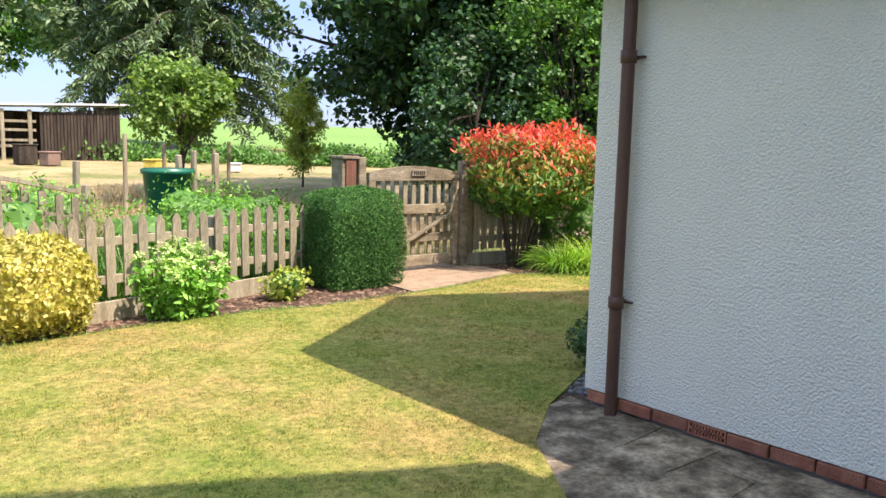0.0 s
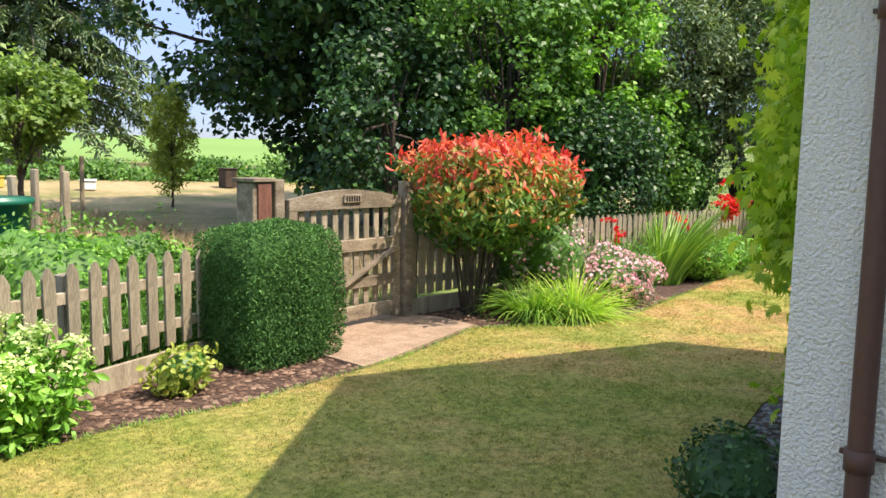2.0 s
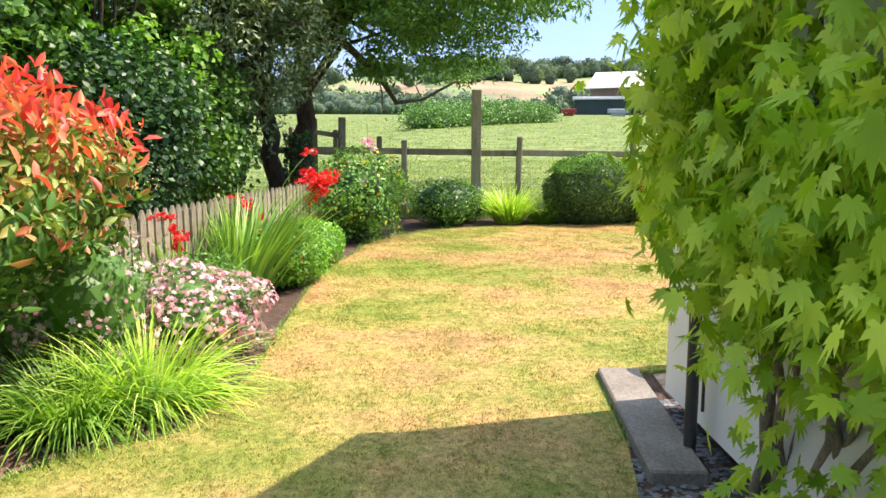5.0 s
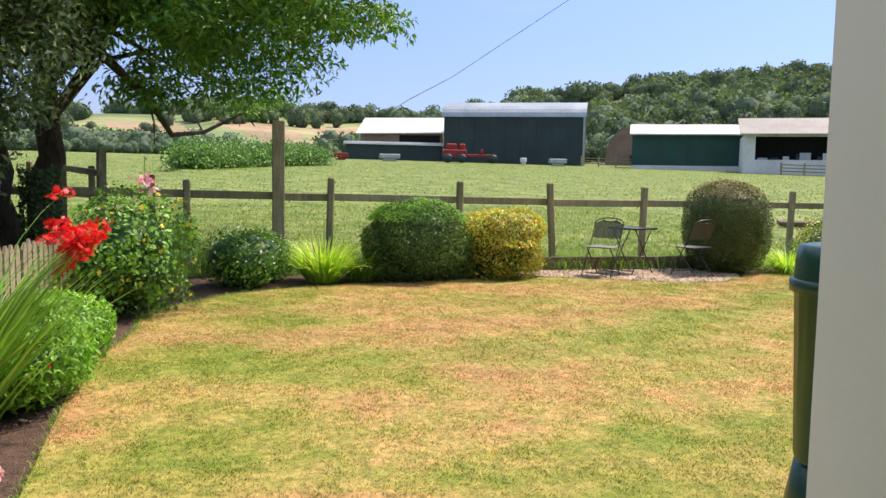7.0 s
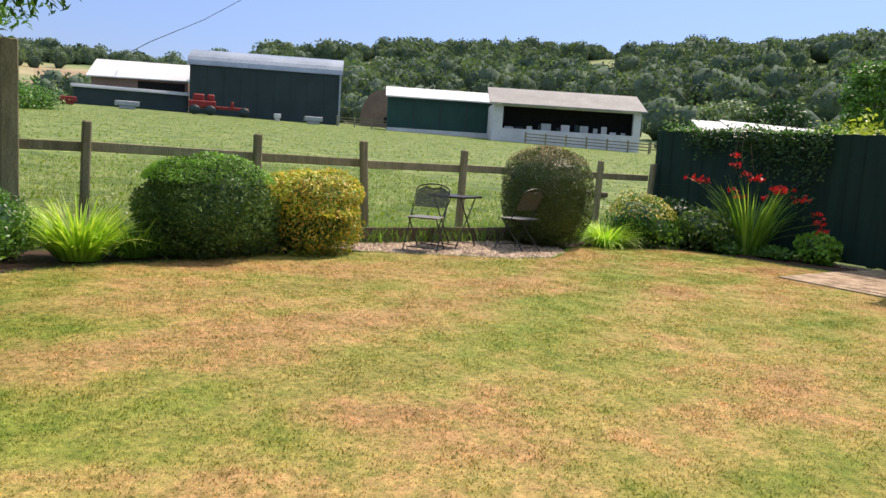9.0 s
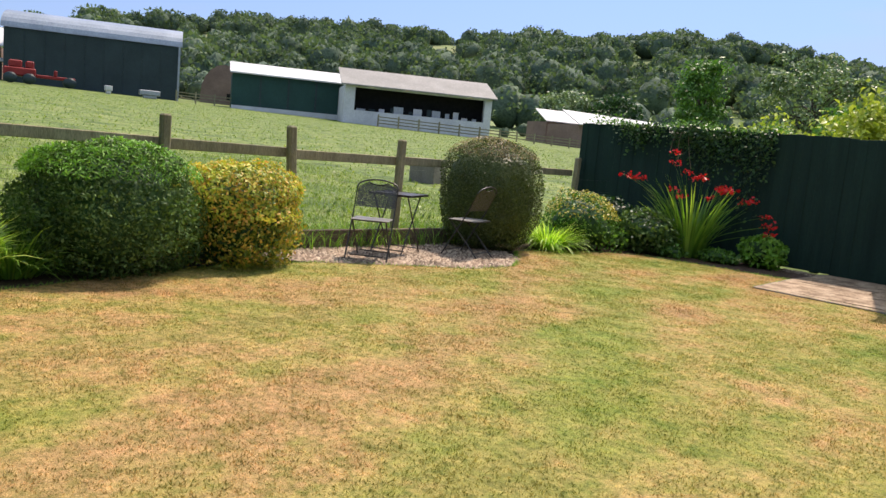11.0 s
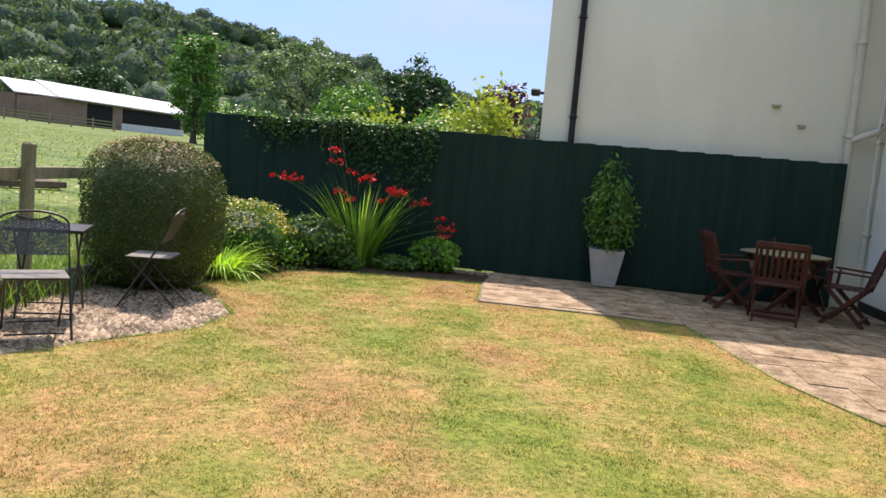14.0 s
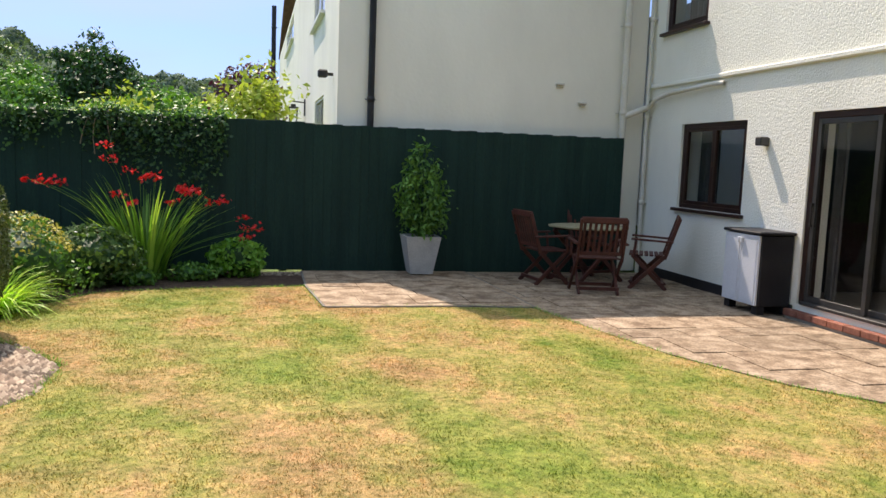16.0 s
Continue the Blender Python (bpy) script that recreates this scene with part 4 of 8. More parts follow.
part("frame", boxes(((0, -0.11, -0.035), (0.02, 0.11, -0.027)), ((0, -0.11, 0.027), (0.02, 0.11, 0.035)), ((0, -0.11, -0.027), (0.02, -0.1, 0.027)), ((0, 0.1, -0.027), (0.02, 0.11, 0.027)),
                    ((0, -0.1, -0.006), (0.02, 0.1, 0.006)), *[((0, -0.1 + 0.0182 * i - 0.005, -0.027), (0.02, -0.1 + 0.0182 * i + 0.005, 0.027)) for i in range(1, 11)]), M["brick"], vent)
# black backing paints the shade seen through the slots
part("backing", boxes(((0.014, -0.1, -0.027), (0.025, 0.1, 0.027))), M["black_inside"], vent)


def downpipe(x, y, r, z0, z1, mat, label, brackets, wall=(1, 0), shoe=False, name="downpipe"):
    t = thing(name, (x, y, 0), 0, label, "drainpipe")
    zs = np.linspace(z0, z1, 6)
    tubes("pipe", [([(0, 0, z) for z in zs], [r] * 6)], mat, t, sides=14)
    for z in brackets:
        tubes("collar", [([(0, 0, z - 0.035), (0, 0, z - 0.033), (0, 0, z + 0.033), (0, 0, z + 0.035)], [r, r + 0.008, r + 0.008, r])], mat, t, sides=14)
        w = Vector((wall[0], wall[1], 0))
        s = Vector((-wall[1], wall[0], 0))
        bmx = bmesh.new()
        add_bar(bmx, Vector((0, 0, z)), w * (r + 0.055) + Vector((0, 0, z)), 0.03, 0.02)
        add_bar(bmx, -s * (r + 0.03) + w * (r + 0.02) + Vector((0, 0, z)), s * (r + 0.03) + w * (r + 0.02) + Vector((0, 0, z)), 0.025, 0.012)
        part("bracket", bmx, mat, t)
    return t


downpipe(3.545, 2.62, 0.036, -0.01, 2.55, M["brown_pipe"], "brown plastic rainwater pipe on a white roughcast wall", (0.66, 2.0))
gut = thing("gutter", (0, 0, 0), 0, "brown plastic gutter under the eaves", "gutter")
tubes("channel", [([(WX - 0.27, y, EAVE - 0.13) for y in (-6.9, 0, 2.8, 3.22)], [0.05] * 4)], M["brown_pipe"], gut)


# ---- windows and doors of the house ----
def window(name, x, y0, y1, z0, z1, lights, label, curtain=True, face=1):
    t = tagged(thing(name, (x, 0, 0), 0, label, "window"), kind="structure")
    f = 0.06
    part("window_frame", boxes(((-0.10, y0, z0), (-0.03, y0 + f, z1)), ((-0.10, y1 - f, z0), (-0.03, y1, z1)), ((-0.10, y0 + f, z0), (-0.03, y1 - f, z0 + f)), ((-0.10, y0 + f, z1 - f), (-0.03, y1 - f, z1)), bevel=0.006), M["brown_frame"], t)
    part("window_sill", boxes(((-0.1, y0 - 0.06, z0 - 0.045), (0.07, y1 + 0.06, z0 - 0.002)), bevel=0.008), M["brown_frame"], t)
    w = (y1 - y0 - 2 * f) / lights
    for i in range(lights):
        a, b = y0 + f + i * w, y0 + f + (i + 1) * w
        g = 0.045
        part("sash", boxes(((-0.085, a, z0 + f), (-0.035, a + g, z1 - f)), ((-0.085, b - g, z0 + f), (-0.035, b, z1 - f)), ((-0.085, a + g, z0 + f), (-0.035, b - g, z0 + f + g)), ((-0.085, a + g, z1 - f - g), (-0.035, b - g, z1 - f)), bevel=0.004), M["brown_frame"], t)
        p = part("pane", boxes(((-0.066, a + g, z0 + f + g), (-0.060, b - g, z1 - f - g))), M["glass"], t)
        p.visible_shadow = False
    return t


def curtain_obj(loc, w, h, label, seed):
    t = thing("curtain", loc, 0, label, "curtain")
    n = 60
    y = np.linspace(0, w, n)
    xw = 0.03 * np.sin(y * 45 + seed) + 0.01 * np.sin(y * 90)
    v = np.concatenate([np.stack([xw + o, y, np.full(n, z)], 1) for o, z in ((0, 0), (0, h), (0.004, h), (0.004, 0))])
    i = np.arange(n - 1)
    f = np.concatenate([np.stack([i + a * n, i + 1 + a * n, i + 1 + (a + 1) * n, i + (a + 1) * n], 1) for a in (0, 2)])
    np_mesh("cloth", v, f, M["curtain"], t, smooth=True)
    return t


window("window_1", EX, *WIN1, 2, "dark brown framed casement window with two lights in a white wall")
window("window_2", EX, *UWIN, 1, "dark brown framed upper window")
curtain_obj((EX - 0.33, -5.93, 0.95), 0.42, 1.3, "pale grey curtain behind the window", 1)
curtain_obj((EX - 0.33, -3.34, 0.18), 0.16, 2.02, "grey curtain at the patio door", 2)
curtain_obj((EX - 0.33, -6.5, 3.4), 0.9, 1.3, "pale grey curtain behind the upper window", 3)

door = tagged(thing("door_1", (EX, 0, 0), 0, "sliding patio door with dark frame and grey metal edges, shut", "patio door"), kind="structure")
y0, y1, z0, z1 = DOOR
part("door_frame", boxes(((-0.16, y0, z0), (-0.02, y0 + 0.07, z1)), ((-0.16, y1 - 0.07, z0), (-0.02, y1, z1)), ((-0.16, y0 + 0.07, z1 - 0.07), (-0.02, y1 - 0.07, z1)), bevel=0.006), M["brown_frame"], door)
part("door_sill", boxes(((-0.16, y0 + 0.07, z0), (0.03, y1 - 0.07, z0 + 0.035)), bevel=0.006), M["alu"], door)
for i, (a, b, xo) in enumerate(((y0 + 0.07, -2.46, -0.065), (-2.54, y1 - 0.07, -0.125))):
    leaf = part("door_leaf", boxes(((xo, a, z0 + 0.036), (xo + 0.04, a + 0.055, z1 - 0.071)), ((xo, b - 0.055, z0 + 0.036), (xo + 0.04, b, z1 - 0.071)), ((xo, a + 0.055, z0 + 0.036), (xo + 0.04, b - 0.055, z0 + 0.10)),
                              ((xo, a + 0.055, z1 - 0.13), (xo + 0.04, b - 0.055, z1 - 0.071)), bevel=0.004), M["alu"], door)
    p = part("pane", boxes(((xo + 0.016, a + 0.055, z0 + 0.10), (xo + 0.022, b - 0.055, z1 - 0.13))), M["glass"], leaf)
    p.visible_shadow = False
    if i == 0:
        part("door_handle", boxes(((xo + 0.041, a + 0.012, 1.0), (xo + 0.07, a + 0.04, 1.03)), ((xo + 0.041, a + 0.012, 1.22), (xo + 0.07, a + 0.04, 1.25)), ((xo + 0.055, a + 0.014, 1.031), (xo + 0.07, a + 0.038, 1.219))), M["metal_black"], leaf)
sill = thing("door_step", (0, 0, 0), 0, "red brick step under the patio door", "step", kind="structure")
sm = part("mortar_bed", boxes(((EX + 0.002, y0 - 0.05, -0.02), (EX + 0.11, y1 + 0.05, 0.10))), M["mortar"], sill)
for k in range(8):
    b = new("brick", brick_me)
    b.parent = sill
    b.location = (EX + 0.075, y0 + 0.06 + k * 0.224, 0.075)
string_course = tagged(part("trim", boxes(((EX + 0.001, -7.0, 2.71), (EX + 0.045, -1.2, 2.77)), bevel=0.012), M["cottage_wall"], None, "rendered band course along the wall"), kind="structure")
wl = thing("wall_lamp", (EX, -4.10, 1.90), 0, "small grey box lamp on a white roughcast wall", "lamp")
part("backplate", boxes(((0.001, -0.035, -0.05), (0.02, 0.035, 0.05)), bevel=0.004), M["alu"], wl)
part("housing", boxes(((0.021, -0.055, -0.045), (0.13, 0.055, 0.055)), bevel=0.012), M["alu"], wl)
skirt = tagged(part("baseboard", boxes(((EX + 0.001, -7.0, 0.0), (EX + 0.02, y0 - 0.06, 0.14))), M["black_pipe"], None, "black painted base of the wall"), kind="structure")

# soil stack and rainwater pipes in the corner
downpipe(9.52, -6.95, 0.052, 0.0, 5.4, M["white_pipe"], "cream painted soil pipe in the corner of two walls", (1.2, 2.35, 3.6), (0, -1), name="soil_pipe")
downpipe(EX + 0.07, -6.85, 0.028, 0.0, 5.1, M["white_pipe"], "thin cream painted rainwater pipe", (1.05, 2.3, 3.7), (-1, 0))
br = thing("branch_pipe", (EX + 0.08, 0, 0), 0, "cream painted waste pipe running along the wall", "pipe")
tubes("pipe", [([(0, -6.80, 2.42), (0, -6.6, 2.54), (0, -6.2, 2.60), (0, -5.1, 2.64), (-0.05, -5.0, 2.64)], [0.03] * 5)], M["white_pipe"], br, sides=12)
tubes("elbow", [([(0.30, -6.93, 2.30), (0.14, -6.88, 2.38), (0, -6.82, 2.44), (0, -6.70, 2.50)], [0.045] * 4)], M["white_pipe"], br, sides=12)

# ---- neighbouring house ----
NBX, NBY = 13.70, -7.06
NB_HOLES = [(-11.0, -9.2, 1.0, 2.55), (-11.6, -9.3, 3.9, 5.2), (-24.0, -19.3, 4.9, 5.6)]
nb_front = tagged(part("wall_neighbour", boxes(((9.14, NBY - 0.3, 0.0), (NBX, NBY, 5.75))), M["smooth_wall"], None, "cream rendered blank wall of the neighbouring house"), kind="structure")
nb_side = wall_with_holes("wall_neighbour_side", "x", NBX - 0.32, NBX, -31.0, NBY - 0.302, 0.0, 5.75, NB_HOLES, M["cottage_wall"])
nb_rest = tagged(part("wall_neighbour_back", boxes(((4.0, -31.3, 0.0), (NBX - 0.33, -31.0, 5.7)), ((4.0, -30.95, 0.0), (4.3, -7.4, 5.7))), M["cottage_wall"]), kind="structure")
# near-black sheet behind the windows, standing for the shade of the rooms
nb_dark = tagged(part("wall_neighbour_dark_sheet", boxes(((13.0, -30.9, 0.1), (13.05, -7.4, 5.6))), M["black_inside"]), kind="structure")
for i, h in enumerate(NB_HOLES):
    t = tagged(thing("window_%d" % (i + 3), (NBX, 0, 0), 0, "white framed window in the cream house wall", "window"), kind="structure")
    a, b, c, d = h
    m = (a + b) / 2
    part("window_frame", boxes(((-0.08, a, c), (-0.02, a + 0.05, d)), ((-0.08, b - 0.05, c), (-0.02, b, d)), ((-0.08, a + 0.05, c), (-0.02, b - 0.05, c + 0.05)), ((-0.08, a + 0.05, d - 0.05), (-0.02, b - 0.05, d)),
                               ((-0.07, m - 0.02, c + 0.05), (-0.03, m + 0.02, d - 0.05))), M["white_paint"], t)
    part("window_sill", boxes(((-0.02, a - 0.05, c - 0.05), (0.08, b + 0.05, c - 0.002))), M["white_paint"], t)
    for u, w in ((a + 0.05, m - 0.02), (m + 0.02, b - 0.05)):
        part("pane", boxes(((-0.055, u, c + 0.05), (-0.048, w, d - 0.05))), M["glass"], t).visible_shadow = False
gable_roof("roof_neighbour", 3.6, NBX + 0.03, -31.5, NBY + 0.12, 5.7, 9.0, "x", M["roof_tile"])
downpipe(13.25, NBY + 0.06, 0.045, 0.0, 5.7, M["black_pipe"], "dark grey cast rainwater pipe on a cream wall", (2.35, 3.75, 5.0), (0, -1))
downpipe(NBX + 0.25, -31.3, 0.10, 0.0, 7.9, M["black_pipe"], "black pipe at the far end of the cream house", (3.0, 7.0), (-1, 0))
lan = thing("wall_lantern", (NBX, -13.6, 2.42), 0, "black metal wall lantern with glass sides", "lamp")
bm = bmesh.new()
add_bar(bm, (0, 0, 0.28), (0.28, 0, 0.30), 0.025), add_bar(bm, (0.02, 0, 0.0), (0.02, 0, 0.36), 0.03)
part("bracket", bm, M["metal_black"], lan)
bm = bmesh.new()
for sx in (-1, 1):
    for sy in (-1, 1):
        add_bar(bm, (0.26 + 0.07 * sx, 0.07 * sy, -0.15), (0.26 + 0.09 * sx, 0.09 * sy, 0.15), 0.014)
add_box(bm, (0.16, -0.10, 0.15), (0.36, 0.10, 0.18)), add_box(bm, (0.18, -0.08, -0.17), (0.34, 0.08, -0.15)), add_box(bm, (0.21, -0.05, 0.18), (0.31, 0.05, 0.24))
part("cage", bm, M["metal_black"], lan)
part("glass", boxes(((0.195, -0.065, -0.14), (0.325, 0.065, 0.14))), M["glass"], lan)
fl = thing("flood_lamp", (NBX, -7.7, 2.72), 0, "small black spot lamp high on the house corner", "lamp")
part("arm", boxes(((0.001, -0.02, -0.02), (0.12, 0.02, 0.02))), M["metal_black"], fl)
part("head", boxes(((0.08, -0.06, -0.05), (0.22, 0.06, 0.06)), bevel=0.02), M["metal_black"], fl)
for x, z in ((10.50, 2.73), (10.14, 2.48)):
    v = thing("vent_cowl", (x, NBY, z), 0, "small cream vent cowl on the blank wall", "vent", "wall vents")
    part("hood", boxes(((-0.06, 0.001, -0.03), (0.06, 0.07, 0.0)), ((-0.05, 0.001, -0.06), (0.05, 0.03, -0.03)), bevel=0.006), M["white_pipe"], v)

# ---- rail fence to the field ----
FX = 17.9


def fence_x(y):
    """The field fence runs straight, then bends out towards the end of the dark fence."""
    return FX + 0.155 * max(0.0, -1.72 - y)


for i, (y, h, lean) in enumerate(((9.2, 1.36, 0), (7.4, 1.36, 0.01), (5.58, 1.38, 0), (3.52, 1.45, 0.02), (1.48, 1.43, 0), (-0.08, 1.43, -0.05), (-1.72, 1.39, 0.015), (-5.02, 1.36, 0.02), (-6.62, 1.36, 0.04))):
    p = thing("fence_post", (fence_x(y), y, 0.0), 0, "weathered grey-green fence post leaning slightly" if abs(lean) > 0.03 else "weathered grey-green timber fence post", "fence post", "posts of the field fence")
    bm = bmesh.new()
    add_bar(bm, (0, lean, -0.1), (0.0, -lean, h), 0.10, 0.10, 0.018)
    part("post", bm, M["post_wood"], p)
tall = thing("tall_post", (FX + 0.02, 4.28, 0), 0, "tall square weathered timber post in the field fence", "post")
part("post", boxes(((-0.08, -0.09, -0.1), (0.08, 0.09, 2.27)), bevel=0.012), M["post_wood"], tall)
ys = [10.5, 7.4, 5.58, 4.28, 3.52, 1.48, -0.08, -1.72, -5.02, -6.62]
for i in range(len(ys) - 1):
    r = thing("fence_rail", (0.085, 0, 0), 0, "long weathered timber fence rail", "fence rail", "rails of the field fence")
    bm = bmesh.new()
    dz = 0.012 * ((i * 5) % 3 - 1)
    add_bar(bm, (fence_x(ys[i]), ys[i] - 0.004, 1.20 - i * 0.014 + dz), (fence_x(ys[i + 1]), ys[i + 1] + 0.004, 1.19 - i * 0.014), 0.04, 0.115, 0.008)
    part("rail", bm, M["post_wood"], r)
net = thing("wire_netting", (FX + 0.06, 0, 0), 0, "thin stock netting on the field fence", "wire fence", kind="stuff")
paths = [([(0, 9.0, z), (0, -6.7, z)], (0.0012, 0.0012)) for z in (0.3, 0.45, 0.6, 0.8, 1.0)] + [([(0, y, 0.2), (0, y, 1.0)], (0.001, 0.001)) for y in np.arange(-6.6, 9.0, 0.3)]
tubes("wires", paths, M["alu"], net, sides=3)
for a, b in ((0.35, -1.15), (-1.16, -2.66)):
    s = thing("retaining_board", (FX - 0.12, 0, 0), 0, "weathered timber sleeper holding back the field bank", "sleeper", "retaining boards")
    part("board", boxes(((-0.03, b, -0.05), (0.03, a, 0.235)), bevel=0.008), M["sleeper"], s)

# ---- dark green board fence ----
gf = tagged(thing("green_fence", (0, 0, 0), 0, "tall closed board fence stained very dark green", "fence"), kind="structure")
FY = -6.80
board_meshes = []
for k in range(3):
    bmb = bmesh.new()
    add_box(bmb, (-0.066, 0, 0), (0.066, 0.014 + 0.002 * k, 1.97 - 0.006 * k), 0.003)
    me = bpy.data.meshes.new("board")
    bmb.to_mesh(me)
    bmb.free()
    me.materials.append(M["green_fence"])
    board_meshes.append(me)
n = 0
x = 9.62
while x < 18.70:
    b = new("board", board_meshes[(n * 7) % 3])
    b.parent = gf
    b.matrix_basis = pose(x, FY + (0.003 if n % 2 else -0.003), 0.01 + (0.0 if x < 14.2 else 0.02), 0, 0, 0.5 * ((n % 3) - 1))
    x += 0.124
    n += 1
for z in (0.35, 1.0, 1.65):
    part("rail", boxes(((9.6, FY - 0.06, z), (18.72, FY - 0.012, z + 0.07))), M["green_fence"], gf)
for px in (9.62, 12.0, 14.4, 16.6, 18.68):
    part("post", boxes(((px - 0.05, FY - 0.16, 0), (px + 0.05, FY - 0.062, 1.95))), M["green_fence"], gf)

# ---- patio ----
def flag(poly_bed, z0, z1, x0, x1, y0, y1, sx, sy, name, label, inside, seed, mat="paving", rag=0.014, j=0.005):
    """Flagstones laid with joints; each one a piece of its own on a mortar bed."""
    bed = slab_poly(name, poly_bed, z0, z1 - 0.007, M[mat], label=label)
    rng = random.Random(seed)
    y = y0
    while y < y1:
        h = sy * rng.choice((0.8, 1.0, 1.3))
        xx = x0 + rng.uniform(-0.3, 0.0)
        while xx < x1:
            w = sx * rng.choice((0.7, 1.0, 1.0, 1.4))
            cx, cy = xx + w / 2, y + h / 2
            if all(inside(px, py) for px, py in ((xx, y), (xx + w, y), (xx, y + h), (xx + w, y + h), (cx, cy))):
                bm = bmesh.new()
                q = [(-w / 2 + j, -h / 2 + j), (w / 2 - j, -h / 2 + j), (w / 2 - j, h / 2 - j), (-w / 2 + j, h / 2 - j)]
                q = [(a + rng.uniform(-rag, rag * 0.6) * (1 if a > 0 else -1), b + rng.uniform(-rag, rag * 0.6) * (1 if b > 0 else -1)) for a, b in q]
                top = [bm.verts.new((a, b, 0.0)) for a, b in q]
                rim = [bm.verts.new((a * 1.006, b * 1.006, -0.006)) for a, b in q]
                bot = [bm.verts.new((a, b, -0.035)) for a, b in q]
                bm.faces.new(top)
                for i in range(4):
                    k = (i + 1) % 4
                    bm.faces.new((rim[i], rim[k], top[k], top[i]))
                    bm.faces.new((bot[i], bot[k], rim[k], rim[i]))
                bmesh.ops.recalc_face_normals(bm, faces=bm.faces[:])
                s = part("flagstone", bm, M[mat], bed)
                s.location = (cx, cy, z1 + rng.uniform(-0.003, 0.003))
                s.rotation_euler = (rng.uniform(-0.003, 0.003), rng.uniform(-0.003, 0.003), 0)
            xx += w
        y += h
    return bed


def in_poly(P):
    def f(x, y):
        c = False
        for i in range(len(P)):
            (x1, y1), (x2, y2) = P[i], P[i - 1]
            if (y1 > y) != (y2 > y) and x < (x2 - x1) * (y - y1) / (y2 - y1) + x1:
                c = not c
        return c
    return f


PATIO = [(9.0, -6.75), (11.9, -6.75), (11.85, -4.1), (11.7, -3.25), (11.42, -2.0), (11.0, -1.05), (10.5, -0.45), (9.87, 0.25), (9.32, 0.95), (8.92, 1.7), (8.6, 2.65), (8.44, 3.16), (8.02, 3.16), (8.0, -1.15), (9.0, -1.15)]
STEP = [(11.92, -6.72), (14.15, -6.72), (14.17, -5.5), (14.07, -4.17), (12.6, -4.15), (11.86, -4.05)]
patio = flag(PATIO, -0.05, 0.018, 8.0, 12.2, -6.8, 3.5, 0.6, 0.45, "patio", "worn sandstone patio", in_poly(PATIO), 4)
step_patio = flag(STEP, -0.05, 0.034, 11.6, 14.6, -6.75, -4.0, 0.6, 0.42, "patio_step", "raised sandstone slabs", in_poly(STEP), 9)
bm = bmesh.new()
for a, b in zip(STEP[1:], STEP[2:] + STEP[:1]):
    if a[1] > -6.7 or b[1] > -6.7:
        add_bar(bm, (a[0], a[1], 0.0), (b[0], b[1], 0.0), 0.05, 0.05)
apron = tagged(part("gable_strip", boxes(((6.9, 3.26, -0.05), (8.41, 3.51, 0.06)), bevel=0.01), M["concrete"], None, "raised worn concrete strip along the gable wall"), kind="structure")
kerb = tagged(part("patio_edge", bm, M["concrete"], None, "rough edge of the raised slabs"), kind="structure")
west_paving = flag([(1.9, -1.5), (2.1, 0.9), (2.4, 1.9), (2.9, 2.6), (3.4, 2.95), (3.62, 2.98), (3.62, -1.5)], -0.05, 0.014, 1.9, 3.6, -1.5, 3.0, 0.50, 0.42, "side_path", "worn irregular stone path by the wall",
                   in_poly([(1.9, -1.5), (2.1, 0.9), (2.4, 1.9), (2.9, 2.62), (3.4, 2.97), (3.66, 3.0), (3.66, -1.5)]), 3, "old_flag", 0.03, 0.008)

# ---- beds and ground cover ----
slab_poly("gravel_patch", smooth_closed([(17.8, 0.4), (17.0, 0.35), (16.55, -0.7), (16.15, -1.4), (16.15, -2.0), (16.5, -2.55), (17.1, -3.0), (17.8, -3.1)], 4), -0.03, 0.014, M["gravel"])


def chips(name, rng, n, region, size, mat, label, flat=0.35, z=0.0):
    """Loose chips or stones strewn over a region, one object."""
    pts = []
    while len(pts) < n:
        p = region(rng)
        if p is not None:
            pts.append(p)
    c = np.array(pts)
    base = np.array([(1, 0, 0), (0.3, 0.9, 0), (-0.8, 0.5, 0), (-0.7, -0.6, 0), (0.4, -0.8, 0), (0, 0, 1.0)])
    f = np.array([(0, 1, 5), (1, 2, 5), (2, 3, 5), (3, 4, 5), (4, 0, 5)])
    a = rng.uniform(0, 6.28, n)
    s = size * rng.uniform(0.4, 1.2, (n, 1))
    v = np.empty((n, 6, 3))
    e = rng.uniform(0.5, 1.3, (n, 1))
    v[..., 0] = c[:, :1] + s * (base[:, 0] * np.cos(a)[:, None] - base[:, 1] * np.sin(a)[:, None] * e)
    v[..., 1] = c[:, 1:] + s * (base[:, 0] * np.sin(a)[:, None] + base[:, 1] * np.cos(a)[:, None] * e)
    v[..., 2] = z + s * base[:, 2] * flat * rng.uniform(0.5, 1.6, (n, 1))
    F = f[None] + (np.arange(n) * 6)[:, None, None]
    return tagged(np_mesh(name, v.reshape(-1, 3), F.reshape(-1, 3), mat, None, label), kind="stuff")


lawn_in = in_poly(LAWN_EDGE)


def bed_region(x0, x1, y0, y1):
    def f(rng):
        x, y = rng.uniform(x0, x1), rng.uniform(y0, y1)
        return None if lawn_in(x, y) else (x, y)
    return f


